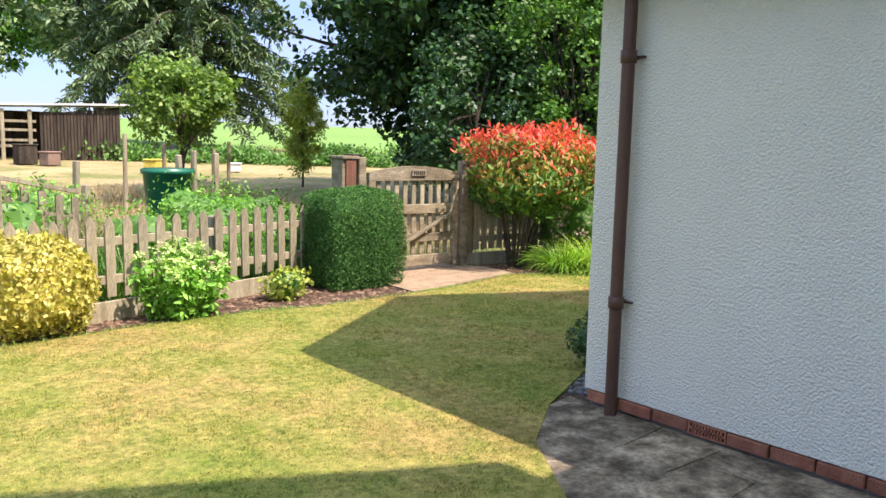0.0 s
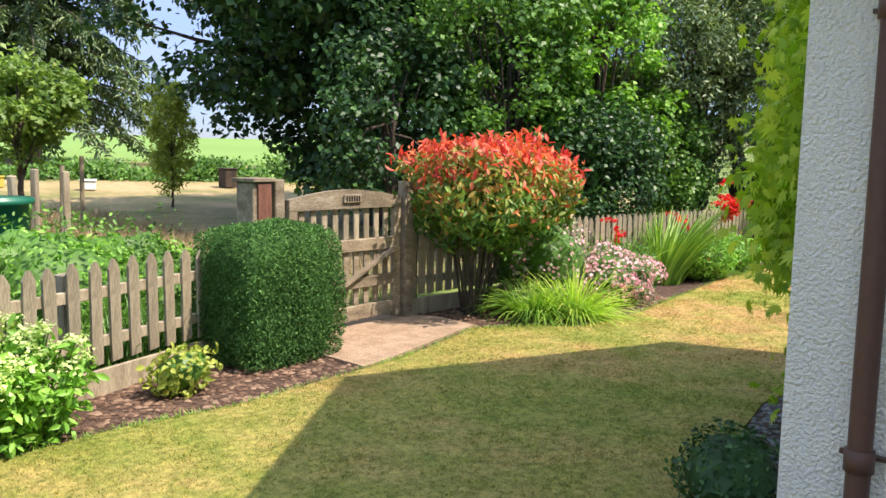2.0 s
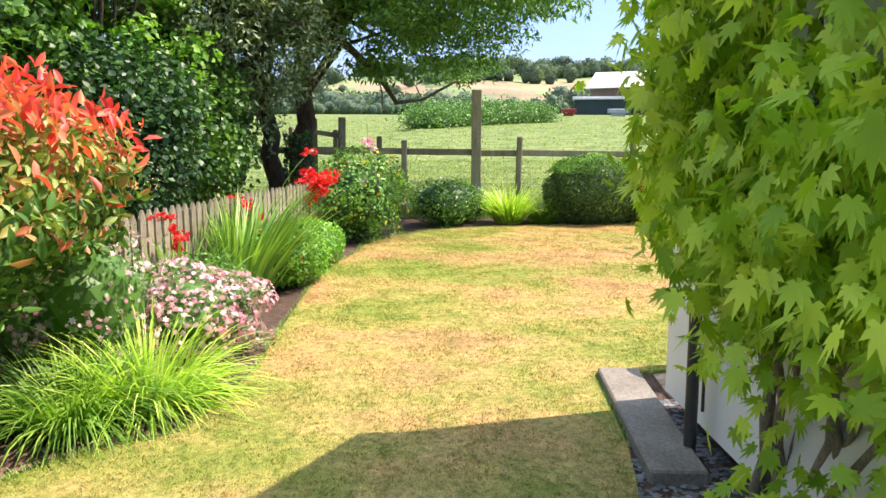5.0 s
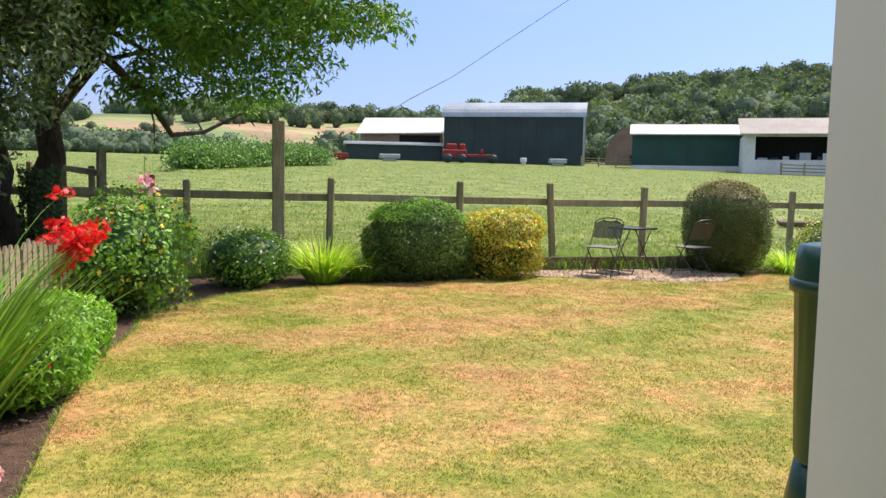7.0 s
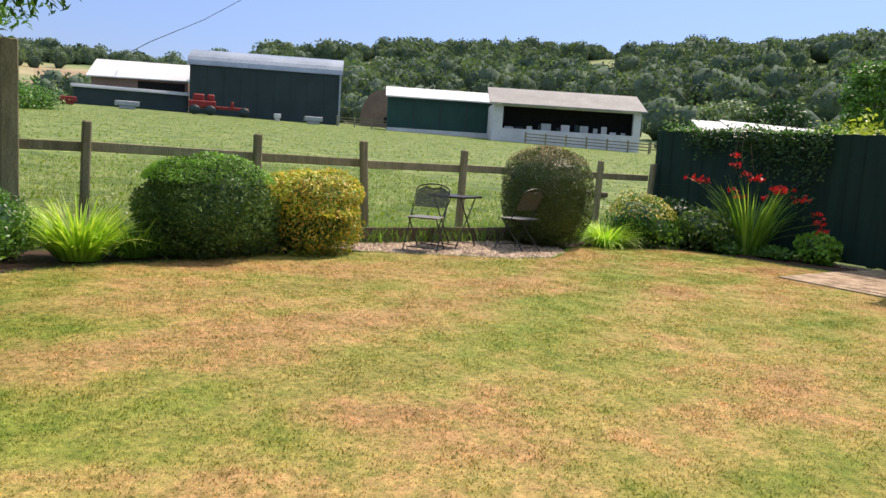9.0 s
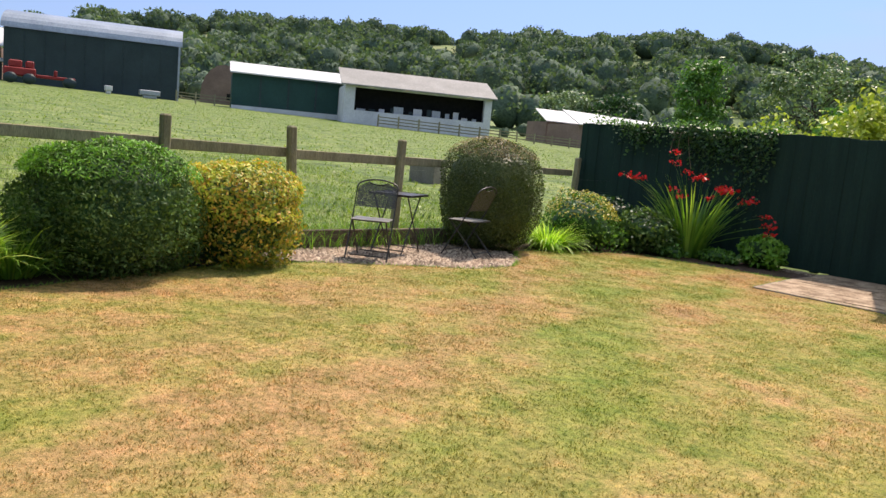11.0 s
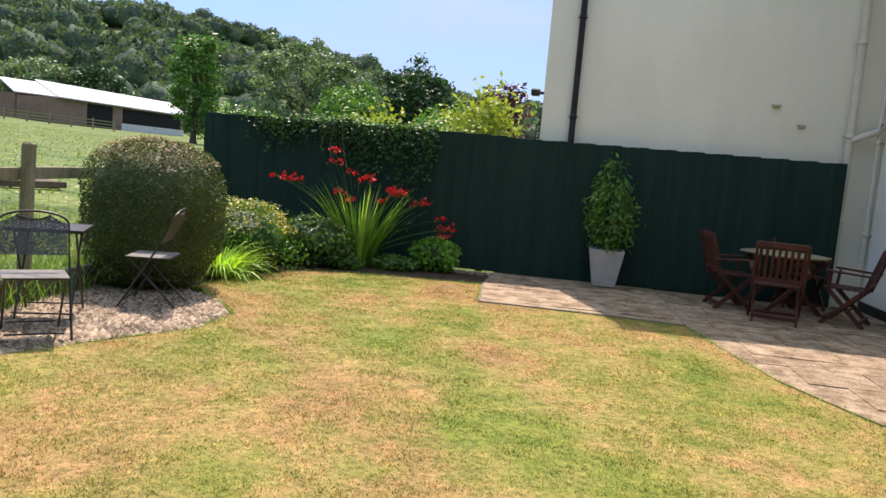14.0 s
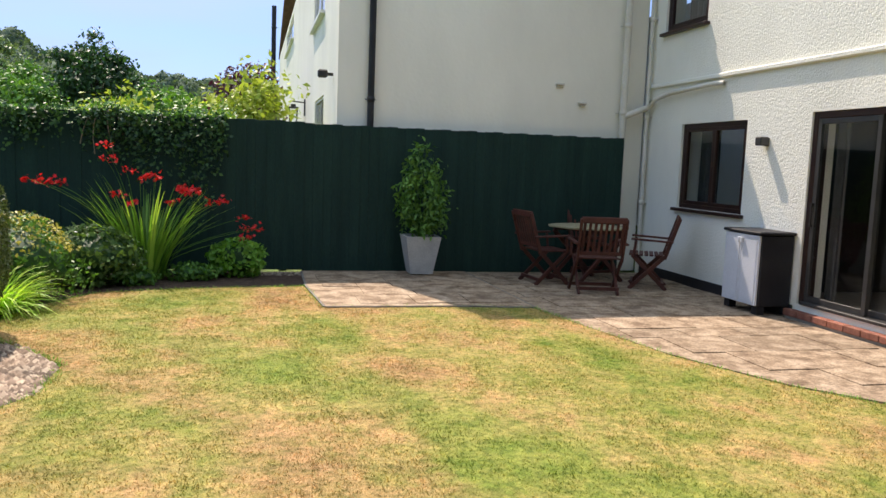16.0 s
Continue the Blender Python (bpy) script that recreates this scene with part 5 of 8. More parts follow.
gravel_in = in_poly([(17.8, 0.4), (17.0, 0.35), (16.5, -0.7), (16.1, -1.4), (16.12, -2.0), (16.45, -2.6), (17.1, -3.0), (17.8, -3.1)])
M["chip"] = leaf_mat("wood_chip", [(0.0, (0.054, 0.031, 0.022)), (0.6, (0.144, 0.084, 0.054)), (1.0, (0.288, 0.192, 0.132))], 0.0, 0.9)
# far leaves carry distance haze in their colour, paler and bluer than near ones
M["l_far"] = leaf_mat("far_leaf_hazed", [(0.0, (0.072, 0.120, 0.078)), (0.6, (0.096, 0.150, 0.094)), (1.0, (0.130, 0.185, 0.108))], 0.3, 0.8, 0.1)
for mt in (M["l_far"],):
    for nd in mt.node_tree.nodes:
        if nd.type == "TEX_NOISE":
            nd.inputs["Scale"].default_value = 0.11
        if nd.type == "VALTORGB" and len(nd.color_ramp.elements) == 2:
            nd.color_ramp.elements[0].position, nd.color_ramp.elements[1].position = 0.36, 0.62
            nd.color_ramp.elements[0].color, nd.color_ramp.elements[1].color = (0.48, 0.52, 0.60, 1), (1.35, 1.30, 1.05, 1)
M["slate"] = leaf_mat("slate_chip", [(0.0, (0.05, 0.055, 0.06)), (1.0, (0.20, 0.21, 0.22))], 0.0, 0.8)
M["stone"] = leaf_mat("gravel_stone", [(0.0, (0.10, 0.070, 0.050)), (0.5, (0.28, 0.20, 0.145)), (1.0, (0.50, 0.40, 0.30))], 0.0, 0.9)


def gravel_region(rng):
    x, y = rng.uniform(16.0, 17.85), rng.uniform(-3.1, 0.4)
    return (x, y) if gravel_in(x, y) else None


chips("bark_mulch", np.random.default_rng(5), 9000, bed_region(0.5, 9.5, 5.6, 7.4), 0.028, M["chip"], "dark bark mulch on the flower bed")
chips("bark_mulch", np.random.default_rng(6), 3500, bed_region(3.7, 8.0, 2.9, 3.9), 0.022, M["slate"], "grey slate chips under the maple")
chips("gravel", np.random.default_rng(7), 9000, gravel_region, 0.034, M["stone"], "pale loose gravel", 0.6, 0.012)
chips("gravel", np.random.default_rng(8), 900, lambda r: (r.uniform(13.6, 15.4), r.uniform(-6.75, -6.45)), 0.025, M["stone"], "pale gravel along the fence foot", 0.6, 0.0)


def lawn_blades():
    """Short blades over the lawn, thicker where the walk passes near."""
    rng = np.random.default_rng(11)
    n = 1050000
    lp = np.array(LAWN_EDGE)
    x, y = rng.uniform(0.3, 17.1, n), rng.uniform(-5.6, 6.5, n)
    ins = np.zeros(n, bool)
    for (x1, y1), (x2, y2) in zip(lp, np.roll(lp, 1, 0)):
        cr = (y1 > y) != (y2 > y)
        with np.errstate(divide="ignore", invalid="ignore"):
            ins ^= cr & (x < (x2 - x1) * (y - y1) / (y2 - y1) + x1)
    x, y = x[ins], y[ins]
    n = len(x)
    h = rng.uniform(0.006, 0.022, n) * (0.75 + 0.35 * np.sin(x * 7.1 + 2 * np.sin(y * 4.3)) * np.sin(y * 8.3 + 2 * np.sin(x * 3.1)))
    a, b = rng.uniform(0, 6.28, n), rng.uniform(0, 6.28, n)
    w = rng.uniform(0.0022, 0.0046, n)
    ln = rng.uniform(0.3, 1.5, n) * h
    base = np.stack([x, y, np.full(n, 0.010)], 1)
    side = np.stack([np.cos(a) * w, np.sin(a) * w, 0 * w], 1)
    tip = base + np.stack([np.cos(b) * ln, np.sin(b) * ln, h], 1)
    v = np.stack([base - side, base + side, tip], 1).reshape(-1, 3)
    return tagged(np_mesh("lawn_grass", v, np.arange(3 * n).reshape(-1, 3), M["blades"], None, "short dry lawn grass"), kind="stuff")


lawn_blades()


def tufts(name, region, n, length, width, mat, label, seed, zf=None, spread=0.5, arch=0.7, segs=3):
    rng = np.random.default_rng(seed)
    v, f, _ = blade_arrays(rng, n, 0.0, length, width, spread, arch, segs)
    x, y = region(rng, n)
    z = zf(x, y) if zf else np.zeros(n)
    off = np.repeat(np.stack([x, y, z - 0.01], 1), segs * 2, 0)
    return tagged(np_mesh(name, v + off, f, M[mat], None, label), kind="stuff")


tufts("field_grass", lambda r, n: (17.95 + 12 * r.random(n) ** 1.7, r.uniform(-7, 10, n)), 60000, 0.075, 0.009, "l_pasture", "rough pasture grass behind the fence", 21, far_height)
tufts("field_tussock", lambda r, n: (19 + 75 * r.random(n) ** 1.4, r.uniform(-60, 45, n)), 60000, 0.12, 0.05, "l_pasture", "tussocky pasture grass", 26, far_height, 1.1, 0.9)
tufts("long_grass", lambda r, n: (r.uniform(17.6, 18.5, n), r.uniform(-6.5, 7.5, n)), 7000, 0.42, 0.007, "l_blade", "long grass along the fence foot", 22)
tufts("edge_grass", lambda r, n: (lambda i, t: (np.array(LAWN_EDGE)[i, 0] * (1 - t) + np.array(LAWN_EDGE)[i + 1, 0] * t + r.normal(0, 0.02, n), np.array(LAWN_EDGE)[i, 1] * (1 - t) + np.array(LAWN_EDGE)[i + 1, 1] * t + r.normal(0, 0.02, n)))(r.integers(2, 47, n), r.random(n)),
      12000, 0.06, 0.004, "l_blade", "grass fringe at the lawn's edge", 23)
tufts("orchard_grass", lambda r, n: (r.uniform(-4, 9, n), r.uniform(8, 19, n)), 42000, 0.34, 0.008, "straw", "dry orchard grass", 24, far_height)
tufts("plot_weeds", lambda r, n: (r.uniform(-3, 4.6, n), 7.3 + 3.2 * r.random(n)), 24000, 0.60, 0.014, "l_mid", "rough green growth behind the fence", 25)

# ---- picket fences and gate ----
picket_me = []
for k in range(4):
    rr = random.Random(k)
    bmb = bmesh.new()
    h0, h1, w = 0.20, 0.80 + rr.uniform(-0.012, 0.012), 0.042
    prof = [(-w, h0), (w, h0 + rr.uniform(-0.01, 0.01)), (w, h1), (w * 0.2, h1 + 0.062), (-w * 0.2, h1 + 0.062), (-w, h1)]
    f = [bmb.verts.new((a, -0.010, b)) for a, b in prof]
    g = [bmb.verts.new((a, 0.010, b)) for a, b in prof]
    bmb.faces.new(f), bmb.faces.new(g[::-1])
    for i in range(6):
        bmb.faces.new((f[i], g[i], g[(i + 1) % 6], f[(i + 1) % 6]))
    bmesh.ops.recalc_face_normals(bmb, faces=bmb.faces[:])
    me = bpy.data.meshes.new("picket")
    bmb.to_mesh(me)
    bmb.free()
    me.materials.append(M["old_wood"])
    picket_me.append(me)


def picket_fence(a, b, step, label, seed, board=True, posts=(), h=0.0):
    a, b = Vector((*a, 0)), Vector((*b, 0))
    d = b - a
    L = d.length
    ang = math.degrees(math.atan2(d.y, d.x))
    t = tagged(thing("picket_fence", a, ang, label, "fence"), kind="structure")
    r = random.Random(seed)
    n = int(L / step)
    for i in range(n + 1):
        p = new("picket", picket_me[r.randrange(4)])
        p.parent = t
        p.matrix_basis = pose(0.02 + i * step, 0, h + r.uniform(-0.008, 0.008), 0, r.uniform(-1.2, 1.2), 0)
    for z in (0.34, 0.66):
        bmx = bmesh.new()
        add_bar(bmx, (0, 0.032, z + h), (L, 0.032, z + h), 0.04, 0.075, 0.005)
        part("rail", bmx, M["old_wood"], t)
    if board:
        part("gravel_board", boxes(((0, -0.012, -0.05), (L, 0.02, 0.165)), bevel=0.005), M["old_wood"], t)
    for s in posts:
        part("post", boxes(((s - 0.045, 0.056, -0.05), (s + 0.045, 0.145, 0.80 + h)), bevel=0.008), M["old_wood"], t)
    return t


picket_fence((-3.0, 5.34), (4.60, 7.28), 0.159, "weathered grey picket fence with pointed tops and a low gravel board", 1, True, (0.1, 2.2, 4.3, 6.4))
picket_fence((6.68, 7.28), (14.35, 6.45), 0.125, "weathered grey picket fence behind the flower border", 2, True, (0.1, 2.4, 4.8, 7.2))
ep = thing("fence_end_post", (14.45, 6.44, 0), 5, "short thick weathered post at the picket fence's end", "post")
part("post", boxes(((-0.09, -0.05, -0.05), (0.09, 0.05, 0.86)), bevel=0.012), M["old_wood"], ep)

gp = thing("gate_post", (4.86, 7.35, 0), 8, "thick boxed gate post with flat cap and reddish worn face", "gate post", "posts of the gate")
part("post", boxes(((-0.10, -0.09, -0.05), (0.10, 0.10, 1.34)), bevel=0.008), M["gate_wood"], gp)
part("facing_board", boxes(((-0.06, -0.112, 0.0), (0.085, -0.092, 1.325)), bevel=0.004), M["red_wood"], gp, "reddish worn timber board")
part("cap", boxes(((-0.125, -0.125, 1.341), (0.125, 0.12, 1.375)), bevel=0.006), M["gate_wood"], gp)
hp = thing("gate_post", (5.06, 7.32, 0), 2, "slim weathered timber post beside the gate", "gate post", "posts of the gate")
part("post", boxes(((-0.05, -0.05, -0.05), (0.05, 0.05, 1.36)), bevel=0.008), M["gate_wood"], hp)
rp = thing("gate_post", (6.56, 7.25, 0), -3, "square weathered post where the gate shuts", "gate post", "posts of the gate")
part("post", boxes(((-0.055, -0.055, -0.05), (0.055, 0.055, 1.33)), bevel=0.008), M["gate_wood"], rp)

gate = thing("garden_gate", (5.13, 7.27, 0), 0, "closed weathered timber garden gate with an arched top rail", "gate")
GW = 1.36
bm = bmesh.new()
n = 12
arch = [(GW * i / n, 1.19 + 0.075 * math.sin(math.pi * min(1, max(0, i / n)))) for i in range(n + 1)]
lo = [(x, 1.095) for x, _ in arch]
rings = []
for (x, zt), (_, zb) in zip(arch, lo):
    rings.append([bm.verts.new(p) for p in ((x, -0.03, zb), (x, 0.03, zb), (x, 0.03, zt), (x, -0.03, zt))])
for a, b in zip(rings, rings[1:]):
    for i in range(4):
        bm.faces.new((a[i], a[(i + 1) % 4], b[(i + 1) % 4], b[i]))
bm.faces.new(rings[0]), bm.faces.new(rings[-1][::-1])
bmesh.ops.recalc_face_normals(bm, faces=bm.faces[:])
part("top_rail", bm, M["gate_wood"], gate)
for x in (0.0, GW - 0.09):
    part("stile", boxes(((x, -0.028, 0.04), (x + 0.09, 0.028, 1.093)), bevel=0.005), M["gate_wood"], gate)
for z, w in ((0.70, 0.11), (0.36, 0.10), (0.07, 0.13)):
    part("rail", boxes(((0.092, -0.026, z), (GW - 0.092, 0.026, z + w)), bevel=0.005), M["gate_wood"], gate)
for i in range(9):
    x = 0.13 + i * 0.128
    part("slat", boxes(((x, 0.003, 0.811), (x + 0.062, 0.024, 1.093)), bevel=0.003), M["old_wood"], gate)
    part("slat", boxes(((x, 0.003, 0.461), (x + 0.062, 0.024, 0.699)), bevel=0.003), M["gate_wood"], gate)
    part("slat", boxes(((x, 0.003, 0.201), (x + 0.062, 0.024, 0.359)), bevel=0.003), M["gate_wood"], gate)
bm = bmesh.new()
add_bar(bm, (0.10, -0.045, 0.18), (GW - 0.12, -0.045, 0.70), 0.06, 0.03, 0.004)
part("brace", bm, M["gate_wood"], gate)
sign = thing("gate_sign", (5.13 + GW * 0.52, 7.237, 1.185), 0, "small routed wooden name sign on the gate's top rail", "sign")
part("plaque", boxes(((-0.11, -0.018, -0.04), (0.11, 0.0, 0.04)), bevel=0.008), M["gate_wood"], sign)
part("lettering", boxes(*[((-0.085 + 0.03 * i, -0.022, -0.022), (-0.068 + 0.03 * i, -0.0185, 0.022)) for i in range(6)]), M["black_inside"], sign)

# ---- border plants along the picket fences ----
bush("golden_shrub", (1.38, 6.52, 0), (0.50, 0.42, 0.40), 8000, 0.048, "l_yellow", "rounded golden variegated shrub by the picket fence", "shrub", 2.5, 0.13, 31, inner="l_mid")
rng = np.random.default_rng(40)


def perennial(name, loc, r, h, n, label, heads, seed, mat="l_fresh", head_mat="l_pale_head", head_size=0.03, leaf=0.075):
    """Upright leafy stems with flower heads on top."""
    rng = np.random.default_rng(seed)
    t = thing(name, loc, 0, label, "plant")
    paths, P, N, HP, HN = [], [], [], [], []
    for i in range(n):
        a, q = rng.uniform(0, 6.28), math.sqrt(rng.random())
        b = np.array((math.cos(a), math.sin(a), 0)) * r * q * 0.6
        e = b * 1.7 + np.array((0, 0, h * (1.05 - 0.35 * q * q) * rng.uniform(0.8, 1.05)))
        m = (b + e) / 2 + rng.normal(0, 0.02, 3)
        paths.append(([b, m, e], (0.006, 0.005, 0.004)))
        for k in range(26):
            u = rng.random() ** 0.8
            p = b + (e - b) * u
            o = rng.normal(0, 1, 3) * (1, 1, 0.3)
            P.append(p + o * 0.03)
            N.append((o[0] * 0.5, o[1] * 0.5, 0.8))
        if i % heads == 0:
            for k in range(34):
                o = rng.normal(0, 0.035, 3) * (1, 1, 0.4)
                HP.append(e + o + (0, 0, 0.02))
                HN.append((0, 0, 1.0))
    tagged(tubes("stem", paths, M["l_mid"], t, sides=4), kind="stuff")
    leaves("foliage", rng, np.array(P), np.array(N), leaf, M[mat], t, 0.42, LONG, 0.0, 0.6)
    leaves("blossom", rng, np.array(HP), np.array(HN), head_size, M[head_mat], t, 0.8, LEAF, 0.0, 0.5)
    return t


perennial("sedum", (2.62, 6.50, 0), 0.40, 0.62, 70, "upright fresh green sedum with pale flower heads", 2, 41)
bush("small_shrub", (3.72, 6.60, 0), (0.20, 0.16, 0.16), 420, 0.055, "l_lime_tree", "small sparse yellow-green shrub in the mulch", "shrub", 2.0, 0.3, 42, LONG, 0.6, "l_mid")
bush("clipped_hedge", (4.72, 6.98, 0), (0.50, 0.42, 0.54), 52000, 0.030, "l_bluegreen", "dense clipped blue-green box-shaped shrub", "hedge", 7.0, 0.05, 43, LEAF, 0.34, jitter=1.0)

# the red-tipped shrub
ph = thing("red_tipped_shrub", (7.20, 6.90, 0), 0, "tall shrub with glossy green leaves and bright red young tips", "shrub")
rng = np.random.default_rng(50)
PR, PC = (0.76, 0.62, 0.47), np.array((0.05, -0.05, 1.13))
p, nn = crown_points(rng, 8600, PR, 2.5, 0.36, 50, 0.6)
p = p + PC
keep = rng.random(len(p)) < np.clip((p[:, 2] - 0.45) / 0.55, 0.12, 1)
p, nn = p[keep], nn[keep]
up = (p[:, 2] - 0.62) / 0.90 + rng.normal(0, 0.18, len(p))
for nm, mt, k in (("green_foliage", "l_mid", up < 0.55), ("mixed_foliage", "l_orange", up >= 0.42)):
    leaves(nm, rng, p[k], nn[k], 0.085, M[mt], ph, 0.40, LONG, -0.4, 0.8)
q, qn = crown_points(rng, 5200, [r * 1.06 for r in PR], 2.5, 0.36, 50, 0.2)
q = q + PC
k = (q[:, 2] - 0.68) / 0.85 + rng.normal(0, 0.15, len(q)) > 0.92
qn = qn * 0.5 + (0, 0, 0.2)
leaves("red_foliage", rng, q[k] + rng.random((int(k.sum()), 1)) ** 3 * np.array((0, 0, 0.10)), qn[k], 0.10, M["l_red"], ph, 0.36, LONG, -0.9, 0.8, "bright red young leaves")
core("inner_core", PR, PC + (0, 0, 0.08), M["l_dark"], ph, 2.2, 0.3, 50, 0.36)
paths = []
for i in range(14):
    a = rng.uniform(0, 6.28)
    e = PC + np.array((math.cos(a) * 0.42, math.sin(a) * 0.38, rng.uniform(-0.25, 0.2)))
    b = np.array((math.cos(a) * 0.10, math.sin(a) * 0.10, -0.03))
    paths.append(([b, b * 0.5 + e * 0.4 + (0, 0, 0.05), e], (0.018, 0.013, 0.007)))
tubes("stem", paths, M["trunk"], ph)

blades("arching_grass_clump", (7.50, 6.35, 0), 800, 0.26, 0.52, 0.014, 1.0, 1.5, "l_blade", "arching clump of strappy green leaves", seed=51)
blades("arching_grass_clump", (7.85, 6.10, 0), 700, 0.26, 0.62, 0.012, 1.35, 1.2, "l_lime", "bright lime arching clump of leaves", seed=52)
for i, (x, y, r, h, lab, mt, pk, sd) in enumerate(((8.25, 6.65, 0.42, 0.46, "loose rose bush with a few faded pink blooms", "l_grey", 260, 53), (8.80, 6.10, 0.46, 0.30, "low rose bush covered in pink blooms", "l_grey", 1300, 54),
                                                    (9.5, 6.35, 0.38, 0.27, "low leafy border plant", "l_mid", 0, 55), (8.05, 6.95, 0.3, 0.5, "rose stems with pink blooms against the fence", "l_grey", 260, 56))):
    bush("rose_bush", (x, y, 0), (r, r * 0.9, h), 1700, 0.042, mt, lab, "shrub", 2.0, 0.42, sd, width=0.65, inner="l_mid",
         extra=[("blossom", "f_pink", pk, 0.042, FLOWER, 1.0, 0.1)] if pk else None, depth=0.4)
crocosmia((10.6, 6.35, 0), 300, 1.02, 26, "clump of sword leaves with scarlet flower sprays", 57, (0.50, -0.22), 0.45, ((1.00, -0.50, 1.02), (0.88, -0.42, 1.12), (1.12, -0.48, 0.94), (0.76, -0.54, 0.98)))
crocosmia((9.8, 6.65, 0), 140, 0.75, 5, "smaller clump of sword leaves with a few red sprays", 58, (0.05, 0))
crocosmia((11.6, 6.6, 0), 130, 0.8, 4, "sword leaves with a few red flowers by the fence", 59, (0.2, 0.0))
bush("green_mound", (11.35, 6.22, 0), (0.62, 0.48, 0.29), 5200, 0.05, "l_fresh", "fresh green leafy mound with small red flowers", "plant", 2.2, 0.12, 60, LONG, 0.42, "l_mid", extra=[("blossom", "f_red", 40, 0.04, FLOWER, 1.0, 0.2)])
bush("green_mound", (12.5, 6.22, 0), (0.55, 0.42, 0.26), 3200, 0.05, "l_fresh", "fresh green leafy mound", "plant", 2.2, 0.12, 61, LONG, 0.42, "l_mid")
bush("rose_bush", (14.82, 6.00, 0), (0.88, 0.66, 0.55), 5600, 0.055, "l_mid", "broad rose bush with a few yellow blooms", "shrub", 2.0, 0.42, 62, extra=[("blossom", "f_yellow", 190, 0.055, FLOWER, 1.0, 0.2), ("young_foliage", "l_fresh", 1500, 0.06, LEAF, 0.6, 0.5)], depth=0.35)
hh = thing("hollyhock", (14.25, 5.72, 0), 0, "single tall hollyhock with pink blooms", "flower")
tubes("stem", [([(0, 0, 0), (0.02, 0, 0.7), (0, 0.02, 1.62)], (0.009, 0.008, 0.004))], M["l_blade"], hh)
r2 = np.random.default_rng(63)
leaves("blossom", r2, np.array((0, 0, 1.32)) + r2.normal(0, 1, (26, 3)) * (0.05, 0.05, 0.07), np.tile((0.2, -0.6, 0.4), (26, 1)), 0.085, M["f_pink"], hh, 1.1, FLOWER)
leaves("foliage", r2, np.array((0, 0, 0.45)) + r2.normal(0, 1, (40, 3)) * (0.06, 0.06, 0.22), np.tile((0, -0.3, 0.8), (40, 1)), 0.09, M["l_fresh"], hh, 0.8)

# ---- border along the field fence ----
bush("low_rose", (16.55, 4.78, 0), (0.60, 0.5, 0.40), 3400, 0.048, "l_mid", "low shrub with small white flowers", "shrub", 2.1, 0.22, 64, extra=[("blossom", "f_white", 60, 0.04, FLOWER, 1.0, 0.2)], depth=0.35)
bush("low_rose", (17.1, 4.55, 0), (0.5, 0.45, 0.34), 2000, 0.048, "l_mid", "low shrub with small pale flowers", "shrub", 2.1, 0.22, 65, extra=[("blossom", "f_white", 30, 0.04, FLOWER, 1.0, 0.2)], depth=0.35)
blades("lime_leaf_clump", (16.85, 3.72, 0), 620, 0.22, 0.72, 0.024, 0.7, 0.9, "l_lime", "upright clump of lime green strap leaves", seed=66)
blades("lime_leaf_clump", (17.0, 3.15, 0), 420, 0.22, 0.66, 0.018, 0.9, 1.2, "l_blade", "arching clump of green strap leaves", seed=67)
# dark leaf round the sides, bright leaf on top: overhead light painted in
bush("round_shrub", (17.15, 2.36, 0), (0.74, 0.76, 0.58), 26000, 0.040, "l_box", "large rounded dense green shrub", "shrub", 2.3, 0.18, 68, width=0.5, inner="l_dark", extra=[("young_foliage", "l_fresh", 6500, 0.042, LONG, 0.3, 0.86)], jitter=0.9)
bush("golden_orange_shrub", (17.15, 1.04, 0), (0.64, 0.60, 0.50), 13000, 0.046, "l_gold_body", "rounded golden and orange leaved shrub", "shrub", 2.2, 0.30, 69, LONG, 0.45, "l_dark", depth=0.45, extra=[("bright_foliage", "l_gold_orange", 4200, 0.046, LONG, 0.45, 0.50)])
bush("clipped_topiary", (17.38, -2.94, 0), (0.70, 0.66, 0.77), 36000, 0.028, "l_topiary", "large clipped barrel-shaped evergreen with a browned top", "topiary", 2.45, 0.08, 70, LEAF, 0.5, "l_dark",
     extra=[("scorched_foliage", "l_topbrown", 6500, 0.024, LEAF, 0.5, 1.28), ("golden_foliage", "l_yellow", 700, 0.028, LEAF, 0.5, 1.44)], jitter=0.9)
blades("lime_leaf_clump", (17.15, -4.05, 0), 620, 0.2, 0.62, 0.016, 0.9, 1.5, "l_lime", "arching clump of pale lime leaves", seed=71)
bush("variegated_shrub", (17.2, -4.85, 0), (0.56, 0.50, 0.40), 3200, 0.050, "l_mid", "small shrub with yellow variegated top", "shrub", 2.0, 0.32, 72, depth=0.45, extra=[("golden_foliage", "l_yellow", 1100, 0.045, LEAF, 0.6, 0.5)])
bush("dark_leafy_plant", (16.6, -5.75, 0), (0.55, 0.42, 0.34), 1900, 0.080, "l_box", "large leaved dark green plant with pale flowers", "plant", 2.0, 0.25, 73, width=0.6, extra=[("blossom", "f_white", 50, 0.035, FLOWER, 1.0, 0.1)], depth=0.4)
bush("dark_leafy_plant", (17.35, -5.8, 0), (0.5, 0.4, 0.42), 1500, 0.085, "l_dark", "large leaved dark green plant", "plant", 2.0, 0.25, 74, width=0.6, depth=0.4)
